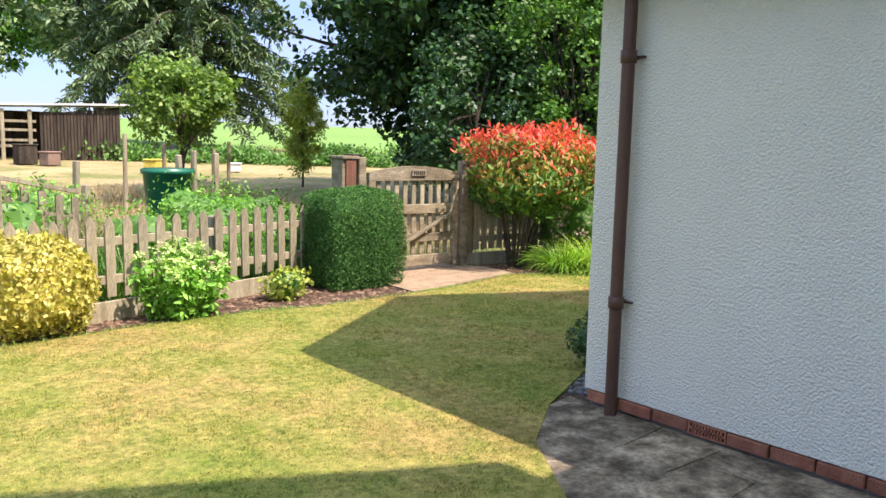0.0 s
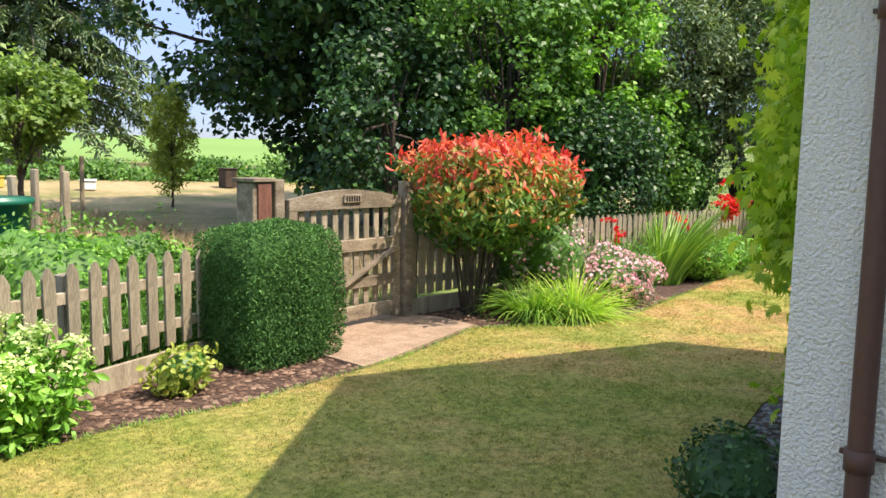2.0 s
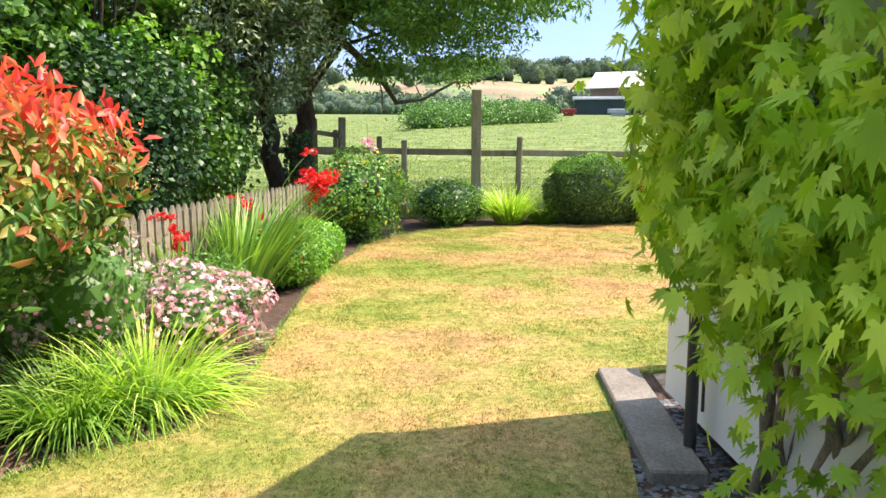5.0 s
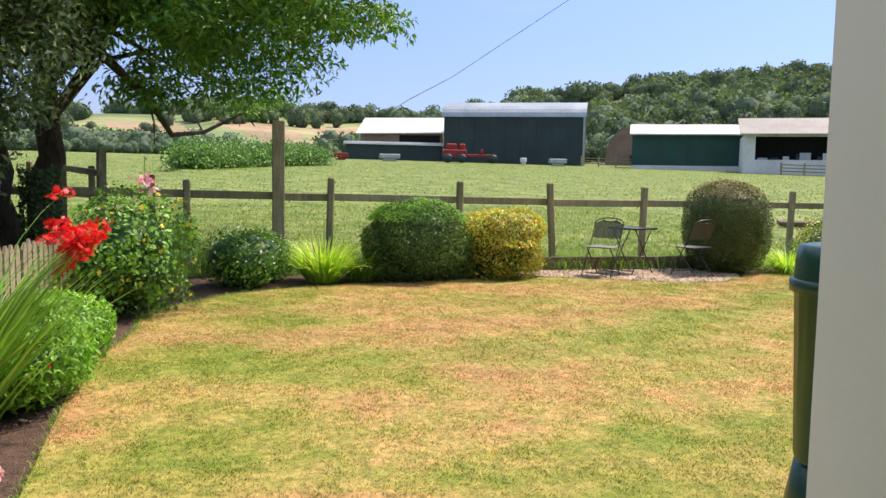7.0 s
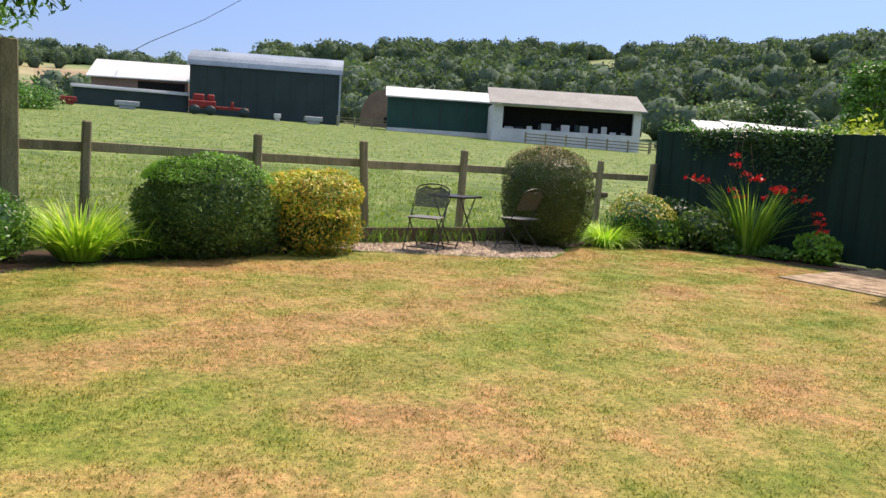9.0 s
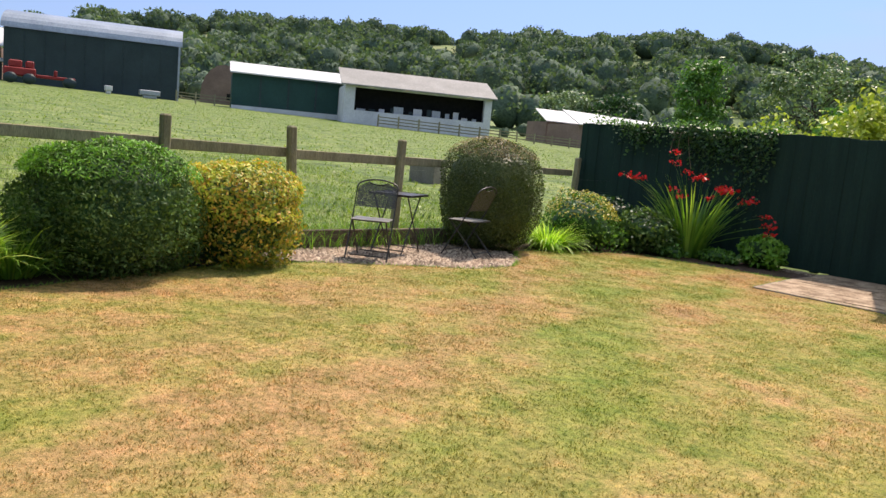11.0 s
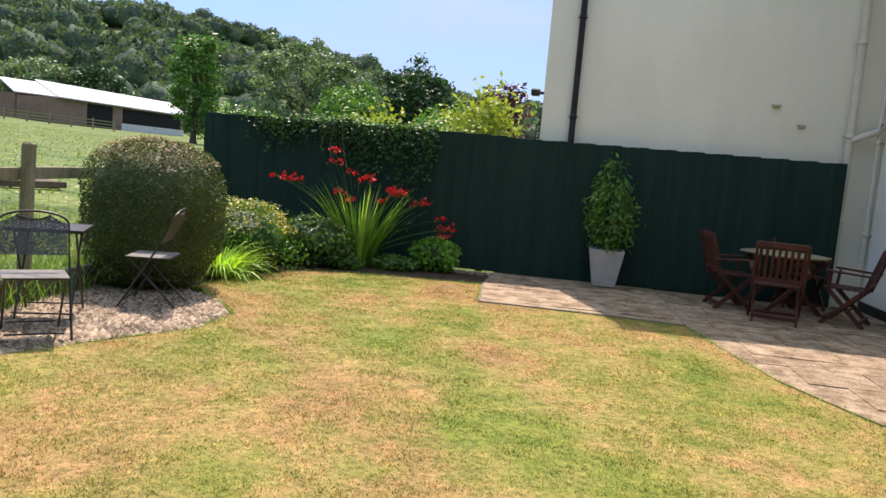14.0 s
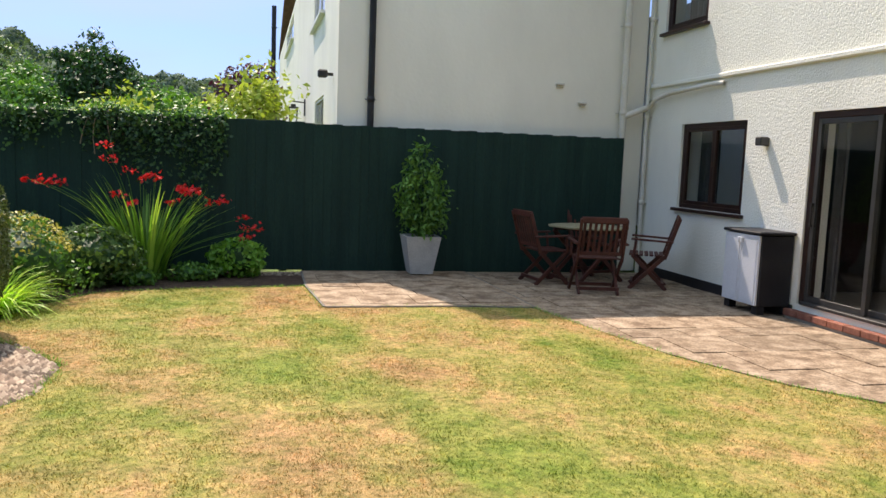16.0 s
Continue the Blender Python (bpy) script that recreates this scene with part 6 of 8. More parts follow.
crocosmia((16.05, -6.20, 0), 190, 1.22, 24, "tall crocosmia with scarlet sprays before the dark fence", 75, spread=0.48, heads=((1.12, 0.1, 1.14), (0.98, 0.05, 1.12), (0.22, 0.0, 1.30), (0.05, 0.1, 1.22), (-0.12, 0.1, 1.26), (-0.50, 0.0, 1.11), (-0.58, 0.1, 1.06), (-0.92, 0.0, 0.96), (-1.2, 0.0, 0.62), (0.45, 0.0, 1.43), (0.30, 0.2, 1.02), (0.15, 0.25, 0.92), (-0.35, 0.2, 0.95)), per=18)
bush("hydrangea", (14.98, -6.42, 0), (0.34, 0.28, 0.24), 1100, 0.075, "l_fresh", "low bright green shrub at the fence", "shrub", 2.0, 0.18, 76, width=0.65)
bush("ground_plant", (15.5, -6.1, 0), (0.3, 0.2, 0.10), 500, 0.06, "l_mid", "low leafy ground plant", "plant", 2.0, 0.2, 77, width=0.65)
bush("ground_plant", (16.15, -5.72, 0), (0.26, 0.18, 0.10), 450, 0.06, "l_mid", "low leafy ground plant", "plant", 2.0, 0.2, 78, width=0.65)
# ivy over the dark fence
ivy = thing("climber", (16.3, FY + 0.05, 0), 0, "evergreen climber spilling over the top of the dark fence", "climbing plant")
r3 = np.random.default_rng(79)
cx = np.concatenate([r3.uniform(-1.15, 0.55, 1500), r3.normal(1.2, 0.2, 420), r3.uniform(-1.2, 1.6, 500)])
prof = 0.10 + 0.20 * np.exp(-((cx + 0.1) / 0.55) ** 2) + 0.42 * np.exp(-((cx + 0.85) / 0.26) ** 2)
prof = np.where(cx > 0.6, 0.16, prof)
c = np.stack([cx, 0.03 + np.abs(r3.normal(0, 0.06, len(cx))), 2.03 - np.abs(r3.normal(0, 1, len(cx))) * prof * 1.1 + 0.04 * np.sin(cx * 9)], 1)
leaves("foliage", r3, c, np.tile((0, 0.8, 0.4), (len(c), 1)), 0.055, M["l_dark"], ivy, 0.75, LEAF, 0.2, 0.7)
c2 = np.stack([r3.uniform(-1.3, 2.2, 1500), r3.normal(-0.10, 0.16, 1500), 0 * np.ones(1500)], 1)
c2[:, 2] = 1.99 + (0.06 + 0.05 * np.sin(c2[:, 0] * 4)) * np.abs(r3.normal(0, 0.8, 1500))
leaves("top_foliage", r3, c2, np.tile((0, 0.3, 0.9), (1500, 1)), 0.05, M["l_mid"], ivy, 0.75, LEAF, 0, 0.6)
for i in range(3):
    tt = np.linspace(0, 1, 9)[:, None]
    x0 = 0.15 + 0.16 * i
    pts = np.concatenate([x0 + 0.10 * np.sin(tt * 4 + i), 0.07 + 0.03 * np.sin(tt * 6), 1.35 + 0.12 * i + (2.05 - 1.35 - 0.12 * i) * np.sin(tt * 2.6)], 1)
    tubes("stem", [(pts, np.linspace(0.007, 0.003, 9))], M["pale_trunk"], ivy, sides=4)

# ---- planter ----
pl = thing("planter", (12.62, -6.42, 0.050), 0, "tapered square pale stone planter", "planter")
bm = bmesh.new()
rings = [[bm.verts.new((sx * w, sy * w, z)) for sx, sy in ((-1, -1), (1, -1), (1, 1), (-1, 1))] for w, z in ((0.15, 0.0), (0.235, 0.50), (0.20, 0.50), (0.19, 0.42))]
for a, b in zip(rings, rings[1:]):
    for i in range(4):
        bm.faces.new((a[i], a[(i + 1) % 4], b[(i + 1) % 4], b[i]))
bm.faces.new(rings[0][::-1]), bm.faces.new(rings[-1])
bmesh.ops.recalc_face_normals(bm, faces=bm.faces[:])
part("pot", bm, M["planter"], pl)
part("compost", boxes(((-0.185, -0.185, 0.421), (0.185, 0.185, 0.44))), M["soil"], pl)
pp = thing("potted_shrub", (12.62, -6.42, 0.47), 0, "tall leafy green shrub growing in the planter", "potted plant")
r4 = np.random.default_rng(80)
paths, P = [], []
for i in range(22):
    a, q = r4.uniform(0, 6.28), r4.random()
    e = np.array((math.cos(a) * 0.25 * q, math.sin(a) * 0.25 * q, 1.30 * (1 - 0.5 * q * q)))
    tt = np.linspace(0, 1, 5)[:, None]
    pts = e * tt + np.concatenate([0.10 * np.cos(a) * np.sin(tt * 3.1), 0.10 * np.sin(a) * np.sin(tt * 3.1), 0 * tt], 1)
    paths.append((pts, np.linspace(0.006, 0.002, 5)))
    for k in range(60):
        u = r4.uniform(0.18, 1.0)
        P.append(e * u + np.array((math.cos(a), math.sin(a), 0)) * 0.17 * math.sin(u * 3.1) + r4.normal(0, 0.055, 3))
tubes("stem", paths, M["l_mid"], pp, sides=4)
P = np.array(P)
leaves("foliage", r4, P, P * (1, 1, 0) * 2 + (0, 0, 0.4), 0.085, M["l_mid"], pp, 0.38, LONG, 0.5, 0.6)


# ---- patio furniture ----
def wood_chair(label):
    t = thing("garden_chair", (0, 0, 0), 0, label, "chair", "chairs round the patio table")
    W = 0.27
    for s in (-1, 1):
        bm = bmesh.new()
        add_bar(bm, (s * W, 0.22, 0.0), (s * W, -0.20, 0.43), 0.03, 0.05, 0.004)
        part("front_leg", bm, M["chair_wood"], t)
        bm = bmesh.new()
        add_bar(bm, (s * (W - 0.035), -0.24, 0.0), (s * (W - 0.035), 0.20, 0.43), 0.03, 0.05, 0.004)
        part("cross_leg", bm, M["chair_wood"], t)
        bm = bmesh.new()
        add_bar(bm, (s * W, -0.20, 0.40), (s * W, -0.36, 0.92), 0.03, 0.045, 0.004)
        part("back_post", bm, M["chair_wood"], t)
        bm = bmesh.new()
        add_bar(bm, (s * (W + 0.025), -0.30, 0.62), (s * (W + 0.025), 0.22, 0.64), 0.055, 0.025, 0.006)
        part("armrest", bm, M["chair_wood"], t)
        bm = bmesh.new()
        add_bar(bm, (s * W, 0.18, 0.42), (s * (W + 0.01), 0.16, 0.62), 0.03, 0.03, 0.004)
        part("arm_support", bm, M["chair_wood"], t)
    for i in range(7):
        y = -0.19 + i * 0.063
        part("seat_slat", boxes(((-W + 0.017, y, 0.425), (W - 0.017, y + 0.05, 0.443)), bevel=0.004), M["chair_wood"], t)
    bm = bmesh.new()
    add_bar(bm, (-W, -0.352, 0.905), (W, -0.352, 0.905), 0.03, 0.075, 0.008)
    part("back_top_rail", bm, M["chair_wood"], t)
    bm = bmesh.new()
    add_bar(bm, (-W, -0.232, 0.50), (W, -0.232, 0.50), 0.025, 0.045, 0.005)
    part("back_low_rail", bm, M["chair_wood"], t)
    for i in range(8):
        x = -W + 0.045 + i * 0.0655
        bm = bmesh.new()
        add_bar(bm, (x, -0.238, 0.51), (x, -0.345, 0.88), 0.032, 0.012, 0.002)
        part("back_slat", bm, M["chair_wood"], t)
    part("foot_rail", boxes(((-W + 0.017, -0.21, 0.05), (W - 0.017, -0.18, 0.09))), M["chair_wood"], t)
    part("foot_rail", boxes(((-W + 0.017, 0.18, 0.05), (W - 0.017, 0.21, 0.09))), M["chair_wood"], t)
    return t


TX, TY = 10.42, -5.95
ch = wood_chair("reddish hardwood folding garden armchair seen from its slatted back")
ch.matrix_basis = pose(10.72, -5.02, 0.020, 0, 0, 168)
for x, y, rz, lab in ((11.08, -5.80, 96, "reddish hardwood folding garden armchair at the patio table"), (9.80, -5.42, -118, "reddish hardwood folding garden armchair by the white wall"), (10.05, -6.50, 8, "reddish hardwood garden armchair behind the table against the fence")):
    tagged(copy_thing(ch, pose(x, y, 0.020, 0, 0, rz)), lab)
tb = thing("patio_table", (TX, TY, 0.020), 20, "round weathered grey-topped patio table with crossed dark legs", "table")
bm = bmesh.new()
for i in range(9):
    x = -0.5 + i * 0.1111
    hw = math.sqrt(max(0.01, 0.5 ** 2 - (x + 0.05 if x < -0.05 else x + 0.05) ** 2))
    add_box(bm, (x, -hw, 0.715), (x + 0.104, hw, 0.738), 0.004)
part("tabletop", bm, M["post_wood"], tb)
part("apron", boxes(((-0.32, -0.34, 0.66), (0.32, -0.30, 0.714)), ((-0.32, 0.30, 0.66), (0.32, 0.34, 0.714))), M["chair_wood"], tb)
for s in (-1, 1):
    for q in (-1, 1):
        bm = bmesh.new()
        add_bar(bm, (q * 0.40, s * 0.27, 0.0), (-q * 0.34, s * 0.27 + 0.035 * q, 0.67), 0.035, 0.055, 0.004)
        part("leg", bm, M["chair_wood"], tb)
bm = bmesh.new()
add_bar(bm, (0, -0.26, 0.33), (0, 0.26, 0.33), 0.04, 0.04)
part("stretcher", bm, M["chair_wood"], tb)

cb = thing("storage_cabinet", (9.13, -4.12, 0.020), 0, "plastic garden cupboard with pale grey doors and a black body", "cabinet")
part("body", boxes(((0, 0, 0.09), (0.40, 0.64, 0.865)), bevel=0.012), M["cab_dark"], cb)
part("lid", boxes(((-0.01, -0.02, 0.867), (0.445, 0.66, 0.90)), bevel=0.01), M["cab_dark"], cb, "black lid")
for lo, hi in (((0.03, 0.03, 0.0), (0.07, 0.61, 0.089)), ((0.30, 0.02, 0.0), (0.39, 0.12, 0.089)), ((0.30, 0.52, 0.0), (0.39, 0.62, 0.089))):
    part("foot", boxes((lo, hi)), M["cab_dark"], cb)
for a, b, hy in ((0.015, 0.317, 0.28), (0.323, 0.625, 0.335)):
    d = part("door", boxes(((0.402, a, 0.10), (0.428, b, 0.855)), ((0.428, a + 0.03, 0.14), (0.432, b - 0.03, 0.80)), bevel=0.004), M["cab_light"], cb, "pale grey plastic door")
    part("handle", boxes(((0.433, hy, 0.76), (0.465, hy + 0.03, 0.82)), bevel=0.006), M["cab_light"], d)


# ---- bistro set on the gravel ----
def rod(bm_paths, pts, r=0.009):
    bm_paths.append((pts, [r] * len(pts)))


def bistro_chair(label):
    t = thing("bistro_chair", (0, 0, 0), 0, label, "chair", "black metal folding chairs")
    for s in (-1, 1):
        P = []
        rod(P, [(s * 0.235, 0.24, 0.0), (s * 0.235, -0.06, 0.50), (s * 0.235, -0.20, 0.79)])
        tubes("back_post", P, M["metal_black"], t, sides=8)
        P = []
        rod(P, [(s * 0.19, -0.24, 0.0), (s * 0.19, 0.19, 0.44)])
        tubes("cross_leg", P, M["metal_black"], t, sides=8)
    a = np.linspace(0, np.pi, 13)
    arc = [(0.235 * math.cos(q), -0.20 - 0.035 * math.sin(q), 0.79 + 0.085 * math.sin(q)) for q in a]
    tubes("back_hoop", [(arc, [0.009] * 13)], M["metal_black"], t, sides=8)
    dip = [(0.11 * math.cos(q), -0.222 + 0.012 * math.sin(q), 0.852 - 0.035 * math.sin(q)) for q in a]
    tubes("grip", [(dip, [0.006] * 13)], M["metal_black"], t, sides=6)
    bm = bmesh.new()
    low = [bm.verts.new((x, -0.10, 0.565)) for x in (0.225, -0.225)]
    top = [bm.verts.new(p) for p in ((-0.225, -0.20, 0.785), (-0.11, -0.222, 0.845), (0.0, -0.212, 0.812), (0.11, -0.222, 0.845), (0.225, -0.20, 0.785))]
    bm.faces.new([low[0], low[1], top[0], top[2], top[4]]), bm.faces.new([top[0], top[1], top[2]]), bm.faces.new([top[2], top[3], top[4]])
    ob = part("back_mesh", bm, M["mesh_metal"], t, "fine black metal mesh back")
    bm = boxes(((-0.215, -0.17, 0.438), (0.215, 0.20, 0.446)), bevel=0.003)
    part("seat", bm, M["seat_metal"], t)
    P = []
    rod(P, [(-0.19, 0.19, 0.435), (0.19, 0.19, 0.435), (0.19, -0.18, 0.435), (-0.19, -0.18, 0.435), (-0.19, 0.19, 0.435)], 0.008)
    tubes("seat_frame", P, M["metal_black"], t, sides=6)
    for y, x in ((0.215, 0.19), (-0.20, 0.165)):
        P = []
        rod(P, [(-x, y, 0.05), (x, y, 0.05)], 0.007)
        tubes("stretcher", P, M["metal_black"], t, sides=6)
    return t


# seat sheet in a paler grey than the black frame
M["seat_metal"] = surface("grey_seat", [(0.3, (0.16, 0.15, 0.14)), (0.7, (0.26, 0.25, 0.23))], 20, 120, 0.3, 0.5, 0.2, 0.002)


def mesh_material():
    """Perforated metal: a grid of holes that lets light through."""
    m, n, l, b = base_mat("perforated_metal", 0.5, 0, 0.4)
    b.inputs["Base Color"].default_value = (0.055, 0.055, 0.058, 1)
    v = n.new("ShaderNodeTexVoronoi")
    v.inputs["Scale"].default_value = 130
    l.new(n.new("ShaderNodeTexCoord").outputs["Object"], v.inputs["Vector"])
    r = n.new("ShaderNodeValToRGB")
    r.color_ramp.elements[0].position, r.color_ramp.elements[1].position = 0.30, 0.36
    l.new(v.outputs["Distance"], r.inputs["Fac"])
    l.new(r.outputs["Color"], b.inputs["Alpha"])
    return m


M["mesh_metal"] = mesh_material()
c1 = bistro_chair("black metal folding chair with round mesh back, facing the lawn")
c1.matrix_basis = pose(16.95, -0.55, 0.03, 0, 0, 40)
tagged(copy_thing(c1, pose(16.85, -2.05, 0.03, 0, 0, -76)), "black metal folding chair turned towards the small table")
bt = thing("bistro_table", (17.30, -1.22, 0.03), 25, "small square black metal folding table", "table")
part("tabletop", boxes(((-0.27, -0.27, 0.70), (0.27, 0.27, 0.712)), ((-0.28, -0.28, 0.69), (-0.27, 0.28, 0.715)), ((0.27, -0.28, 0.69), (0.28, 0.28, 0.715)), ((-0.27, -0.28, 0.69), (0.27, -0.27, 0.715)), ((-0.27, 0.27, 0.69), (0.27, 0.28, 0.715))), M["metal_black"], bt)
for s in (-1, 1):
    P = []
    rod(P, [(s * 0.22, -0.25, 0.0), (s * 0.22, 0.22, 0.69)])
    tubes("leg", P, M["metal_black"], bt, sides=8)
    P = []
    rod(P, [(s * 0.20, 0.25, 0.0), (s * 0.20, -0.22, 0.69)])
    tubes("leg", P, M["metal_black"], bt, sides=8)
for y in (-0.22, 0.22):
    P = []
    rod(P, [(-0.22, y, 0.04), (0.22, y, 0.04)], 0.007)
    tubes("stretcher", P, M["metal_black"], bt, sides=6)

# ---- maple by the gable wall ----
mp_t = thing("maple", (6.55, 2.98, 0), 0, "lush light green small maple growing against the house wall", "tree")
r5 = np.random.default_rng(90)
MC, MR = np.array((-0.42, 0.12, 1.80)), np.array((1.22, 0.50, 1.28))
cl = []
while len(cl) < 235:
    d = r5.normal(0, 1, 3)
    d /= np.linalg.norm(d)
    q = MC + d * MR * r5.uniform(0.75, 1.0)
    if q[1] > -0.12 and q[2] > 0.92 - 0.20 * (q[0] < -0.9) and (q[0] < 0.35 or q[1] < 0.22):
        cl.append(q)
for q in ((-0.72, 0.30, 0.42), (-0.78, 0.35, 0.28), (-0.62, 0.3, 0.15)):
    cl.append(np.array(q))
cl = np.array(cl)
off = r5.normal(0, 1, (len(cl), 72, 3)) * (0.13, 0.11, 0.12)
p = (cl[:, None] + off).reshape(-1, 3)
p[:, 1] = np.maximum(p[:, 1], -0.08)
p = p[p[:, 0] < 0.62]
nn = (p - MC) / MR
nn[:, 2] = np.abs(nn[:, 2]) * 0.3 + 0.45
nn /= np.linalg.norm(nn, axis=1, keepdims=True)
leaves("foliage", r5, p, nn, 0.070, M["l_maple"], mp_t, 0.9, PALM, 1.3, 0.95)
paths = []
for i in range(26):
    e = cl[int(r5.integers(0, 95))]
    b = np.array((r5.uniform(-0.10, 0.14), r5.uniform(-0.02, 0.12), -0.05))
    tt = np.linspace(0, 1, 9)[:, None]
    pts = b + (e - b) * tt + np.concatenate([0.07 * np.sin(tt * 7 + i), 0.05 * np.cos(tt * 8 + 2 * i), 0.05 * np.sin(tt * 3.14)], 1) * (1 - tt * 0.5)
    paths.append((pts, np.linspace(0.030, 0.006, 9) * r5.uniform(0.5, 1.0)))
for pa in paths:
    tubes("stem", [pa], M["pale_trunk"], mp_t, sides=7)
bush("heath_plant", (4.35, 3.28, 0), (0.30, 0.24, 0.20), 1500, 0.03, "l_dark", "low dark plant at the house corner", "plant", 2.0, 0.2, 91)

# ---- water butt and bits at the gable's corner ----
wb = thing("water_butt", (8.59, 2.43, 0.0), 0, "dark green plastic water butt on a stand", "water butt")
tubes("body", [([(0, 0, 0.32), (0, 0, 0.34), (0, 0, 1.01), (0, 0, 1.015), (0, 0, 1.06), (0, 0, 1.065)], [0.20, 0.205, 0.235, 0.255, 0.255, 0.24])], M["butt"], wb, sides=24)
tubes("lid", [([(0, 0, 1.05), (0, 0, 1.14), (0, 0, 1.20), (0, 0, 1.205), (0, 0, 1.21)], [0.24, 0.235, 0.225, 0.19, 0.001])], M["butt"], wb, sides=24)
tubes("stand", [([(0, 0, 0.0), (0, 0, 0.01), (0, 0, 0.30), (0, 0, 0.318)], [0.001, 0.25, 0.20, 0.001])], M["butt"], wb, sides=16)
pk = thing("leaning_board", (8.12, 2.86, 0.02), 0, "dark brown board leaning at the house corner", "board")
bm = bmesh.new()
add_bar(bm, (0.04, 0.16, 0.0), (0.12, -0.22, 0.85), 0.10, 0.022, 0.003)
part("board", bm, M["brown_frame"], pk)
hk = thing("hose_hook", (7.22, NYB - 0.01, 0.0), 0, "black wire loop and cable on the pale wall", "hook")
tubes("wire", [([(0.02, 0.02, 0.05), (0.06, 0.05, 0.35), (0.03, 0.03, 0.95), (0.0, 0.04, 1.02), (-0.08, 0.04, 1.02), (-0.10, 0.03, 0.92), (-0.10, 0.03, 0.25)], [0.008] * 7)], M["metal_black"], hk, sides=6)
tubes("grey_post", [([(-0.03, 0.06, 0.0), (-0.03, 0.06, 0.72)], [0.03, 0.03])], M["alu"], hk, sides=10)


# ---- beyond the garden ----
CX, CY = 8.07, 4.95


def at_az(az, dist, z=None):
    x, y = CX + dist * math.sin(radians(az)), CY + dist * math.cos(radians(az))
    return Vector((x, y, float(far_height(x, y)) if z is None else z))


def ztop(el, dist):
    return 1.37 + dist * math.tan(radians(el))


def frame_between(a, b):
    """A pose at a whose x runs to b and whose y points away from the garden."""
    d = b - a
    return Matrix.Translation((a.x, a.y, 0)) @ Matrix.Rotation(math.atan2(d.y, d.x), 4, "Z"), math.hypot(d.x, d.y)


def building(name, az0, az1, d0, d1, label):
    a, b = at_az(az0, d0), at_az(az1, d1)
    m, L = frame_between(b, a)
    t = thing(name, (0, 0, 0), 0, label, "barn")
    t.matrix_basis = m
    return t, L, min(a.z, b.z) - 0.25


# the big curved-roof barn
t, L, g = building("dutch_barn", 104.75, 115.0, 108, 106, "large dark tin barn with a curved roof")
zt, ze = ztop(5.65, 113), ztop(4.75, 107)
W = 11.0
part("wall", boxes(((0, -W, g), (L, 0, ze))), M["tin_dark"], t)
bm = bmesh.new()
n = 14
r0 = None
for i in range(n + 1):
    q = math.pi * i / n
    y, z = -W / 2 + (W / 2 + 0.25) * math.cos(q), ze + (zt - ze) * math.sin(q)
    r1 = [bm.verts.new((x, y, z)) for x in (-0.3, L + 0.3)] + [bm.verts.new((x, y, z + 0.12)) for x in (L + 0.3, -0.3)]
    if r0:
        for k in range(4):
            bm.faces.new((r0[k], r0[(k + 1) % 4], r1[(k + 1) % 4], r1[k]))
    r0 = r1
bmesh.ops.recalc_face_normals(bm, faces=bm.faces[:])
part("roof", bm, M["tin_roof"], t)
for s, x in ((0, -0.02), (1, L + 0.02)):
    bm = bmesh.new()
    vs = [bm.verts.new((x, -W / 2 + W / 2 * math.cos(math.pi * i / n), ze + (zt - ze) * math.sin(math.pi * i / n))) for i in range(n + 1)]
    bm.faces.new(vs)
    part("gable", bm, M["tin_dark"], t)
for i in range(1, 9):
    part("sheet_joint", boxes(((L * i / 9 - 0.05, 0.001, g), (L * i / 9 + 0.05, 0.05, ze))), M["tin_dark"], t)
part("corner_strip", boxes(((-0.12, -0.2, g), (0.12, 0.12, ze + 0.1))), M["tin_roof"], t)

# the boarded shed beside it, with a lean-to
t, L, g = building("farm_shed", 98.6, 104.6, 118, 116, "long shed with boarded wall and pale sheet roof")
z1, z2 = ztop(3.45, 117), ztop(4.55, 122)
part("wall", boxes(((0, -9, g), (L, 0, z1))), M["barn_brick"], t)
# black sheet on the solid boarding, painted shade for an open bay
part("black_opening_sheet", boxes(((0.3, 0.01, z1 - 2.1), (L * 0.52, 0.06, z1 - 0.3))), M["black_inside"], t)
bm = bmesh.new()
q = [bm.verts.new(p) for p in ((-0.4, 0.5, z1), (L + 0.6, 0.5, z1 - 0.2), (L + 0.6, -6, z2 - 0.1), (-0.4, -6, z2), (-0.4, 0.5, z1 + 0.15), (L + 0.6, 0.5, z1 - 0.05), (L + 0.6, -6, z2 + 0.05), (-0.4, -6, z2 + 0.15))]
for f in ((0, 1, 2, 3), (4, 5, 6, 7), (0, 1, 5, 4), (1, 2, 6, 5), (2, 3, 7, 6), (3, 0, 4, 7)):
    bm.faces.new([q[i] for i in f])
bmesh.ops.recalc_face_normals(bm, faces=bm.faces[:])
part("roof", bm, M["tin_white"], t)
t, L, g = building("lean_to", 97.55, 104.7, 108, 109, "low dark lean-to with a pale roof edge")
z1 = ztop(2.6, 108)
part("wall", boxes(((0, -4, g), (L, 0, z1))), M["tin_dark"], t)
part("roof", boxes(((-0.3, -4.2, z1), (L + 0.3, 0.3, z1 + 0.18)), ((-0.3, -4.2, z1 + 0.18), (L + 0.3, -1.5, z1 + 0.5))), M["tin_white"], t)

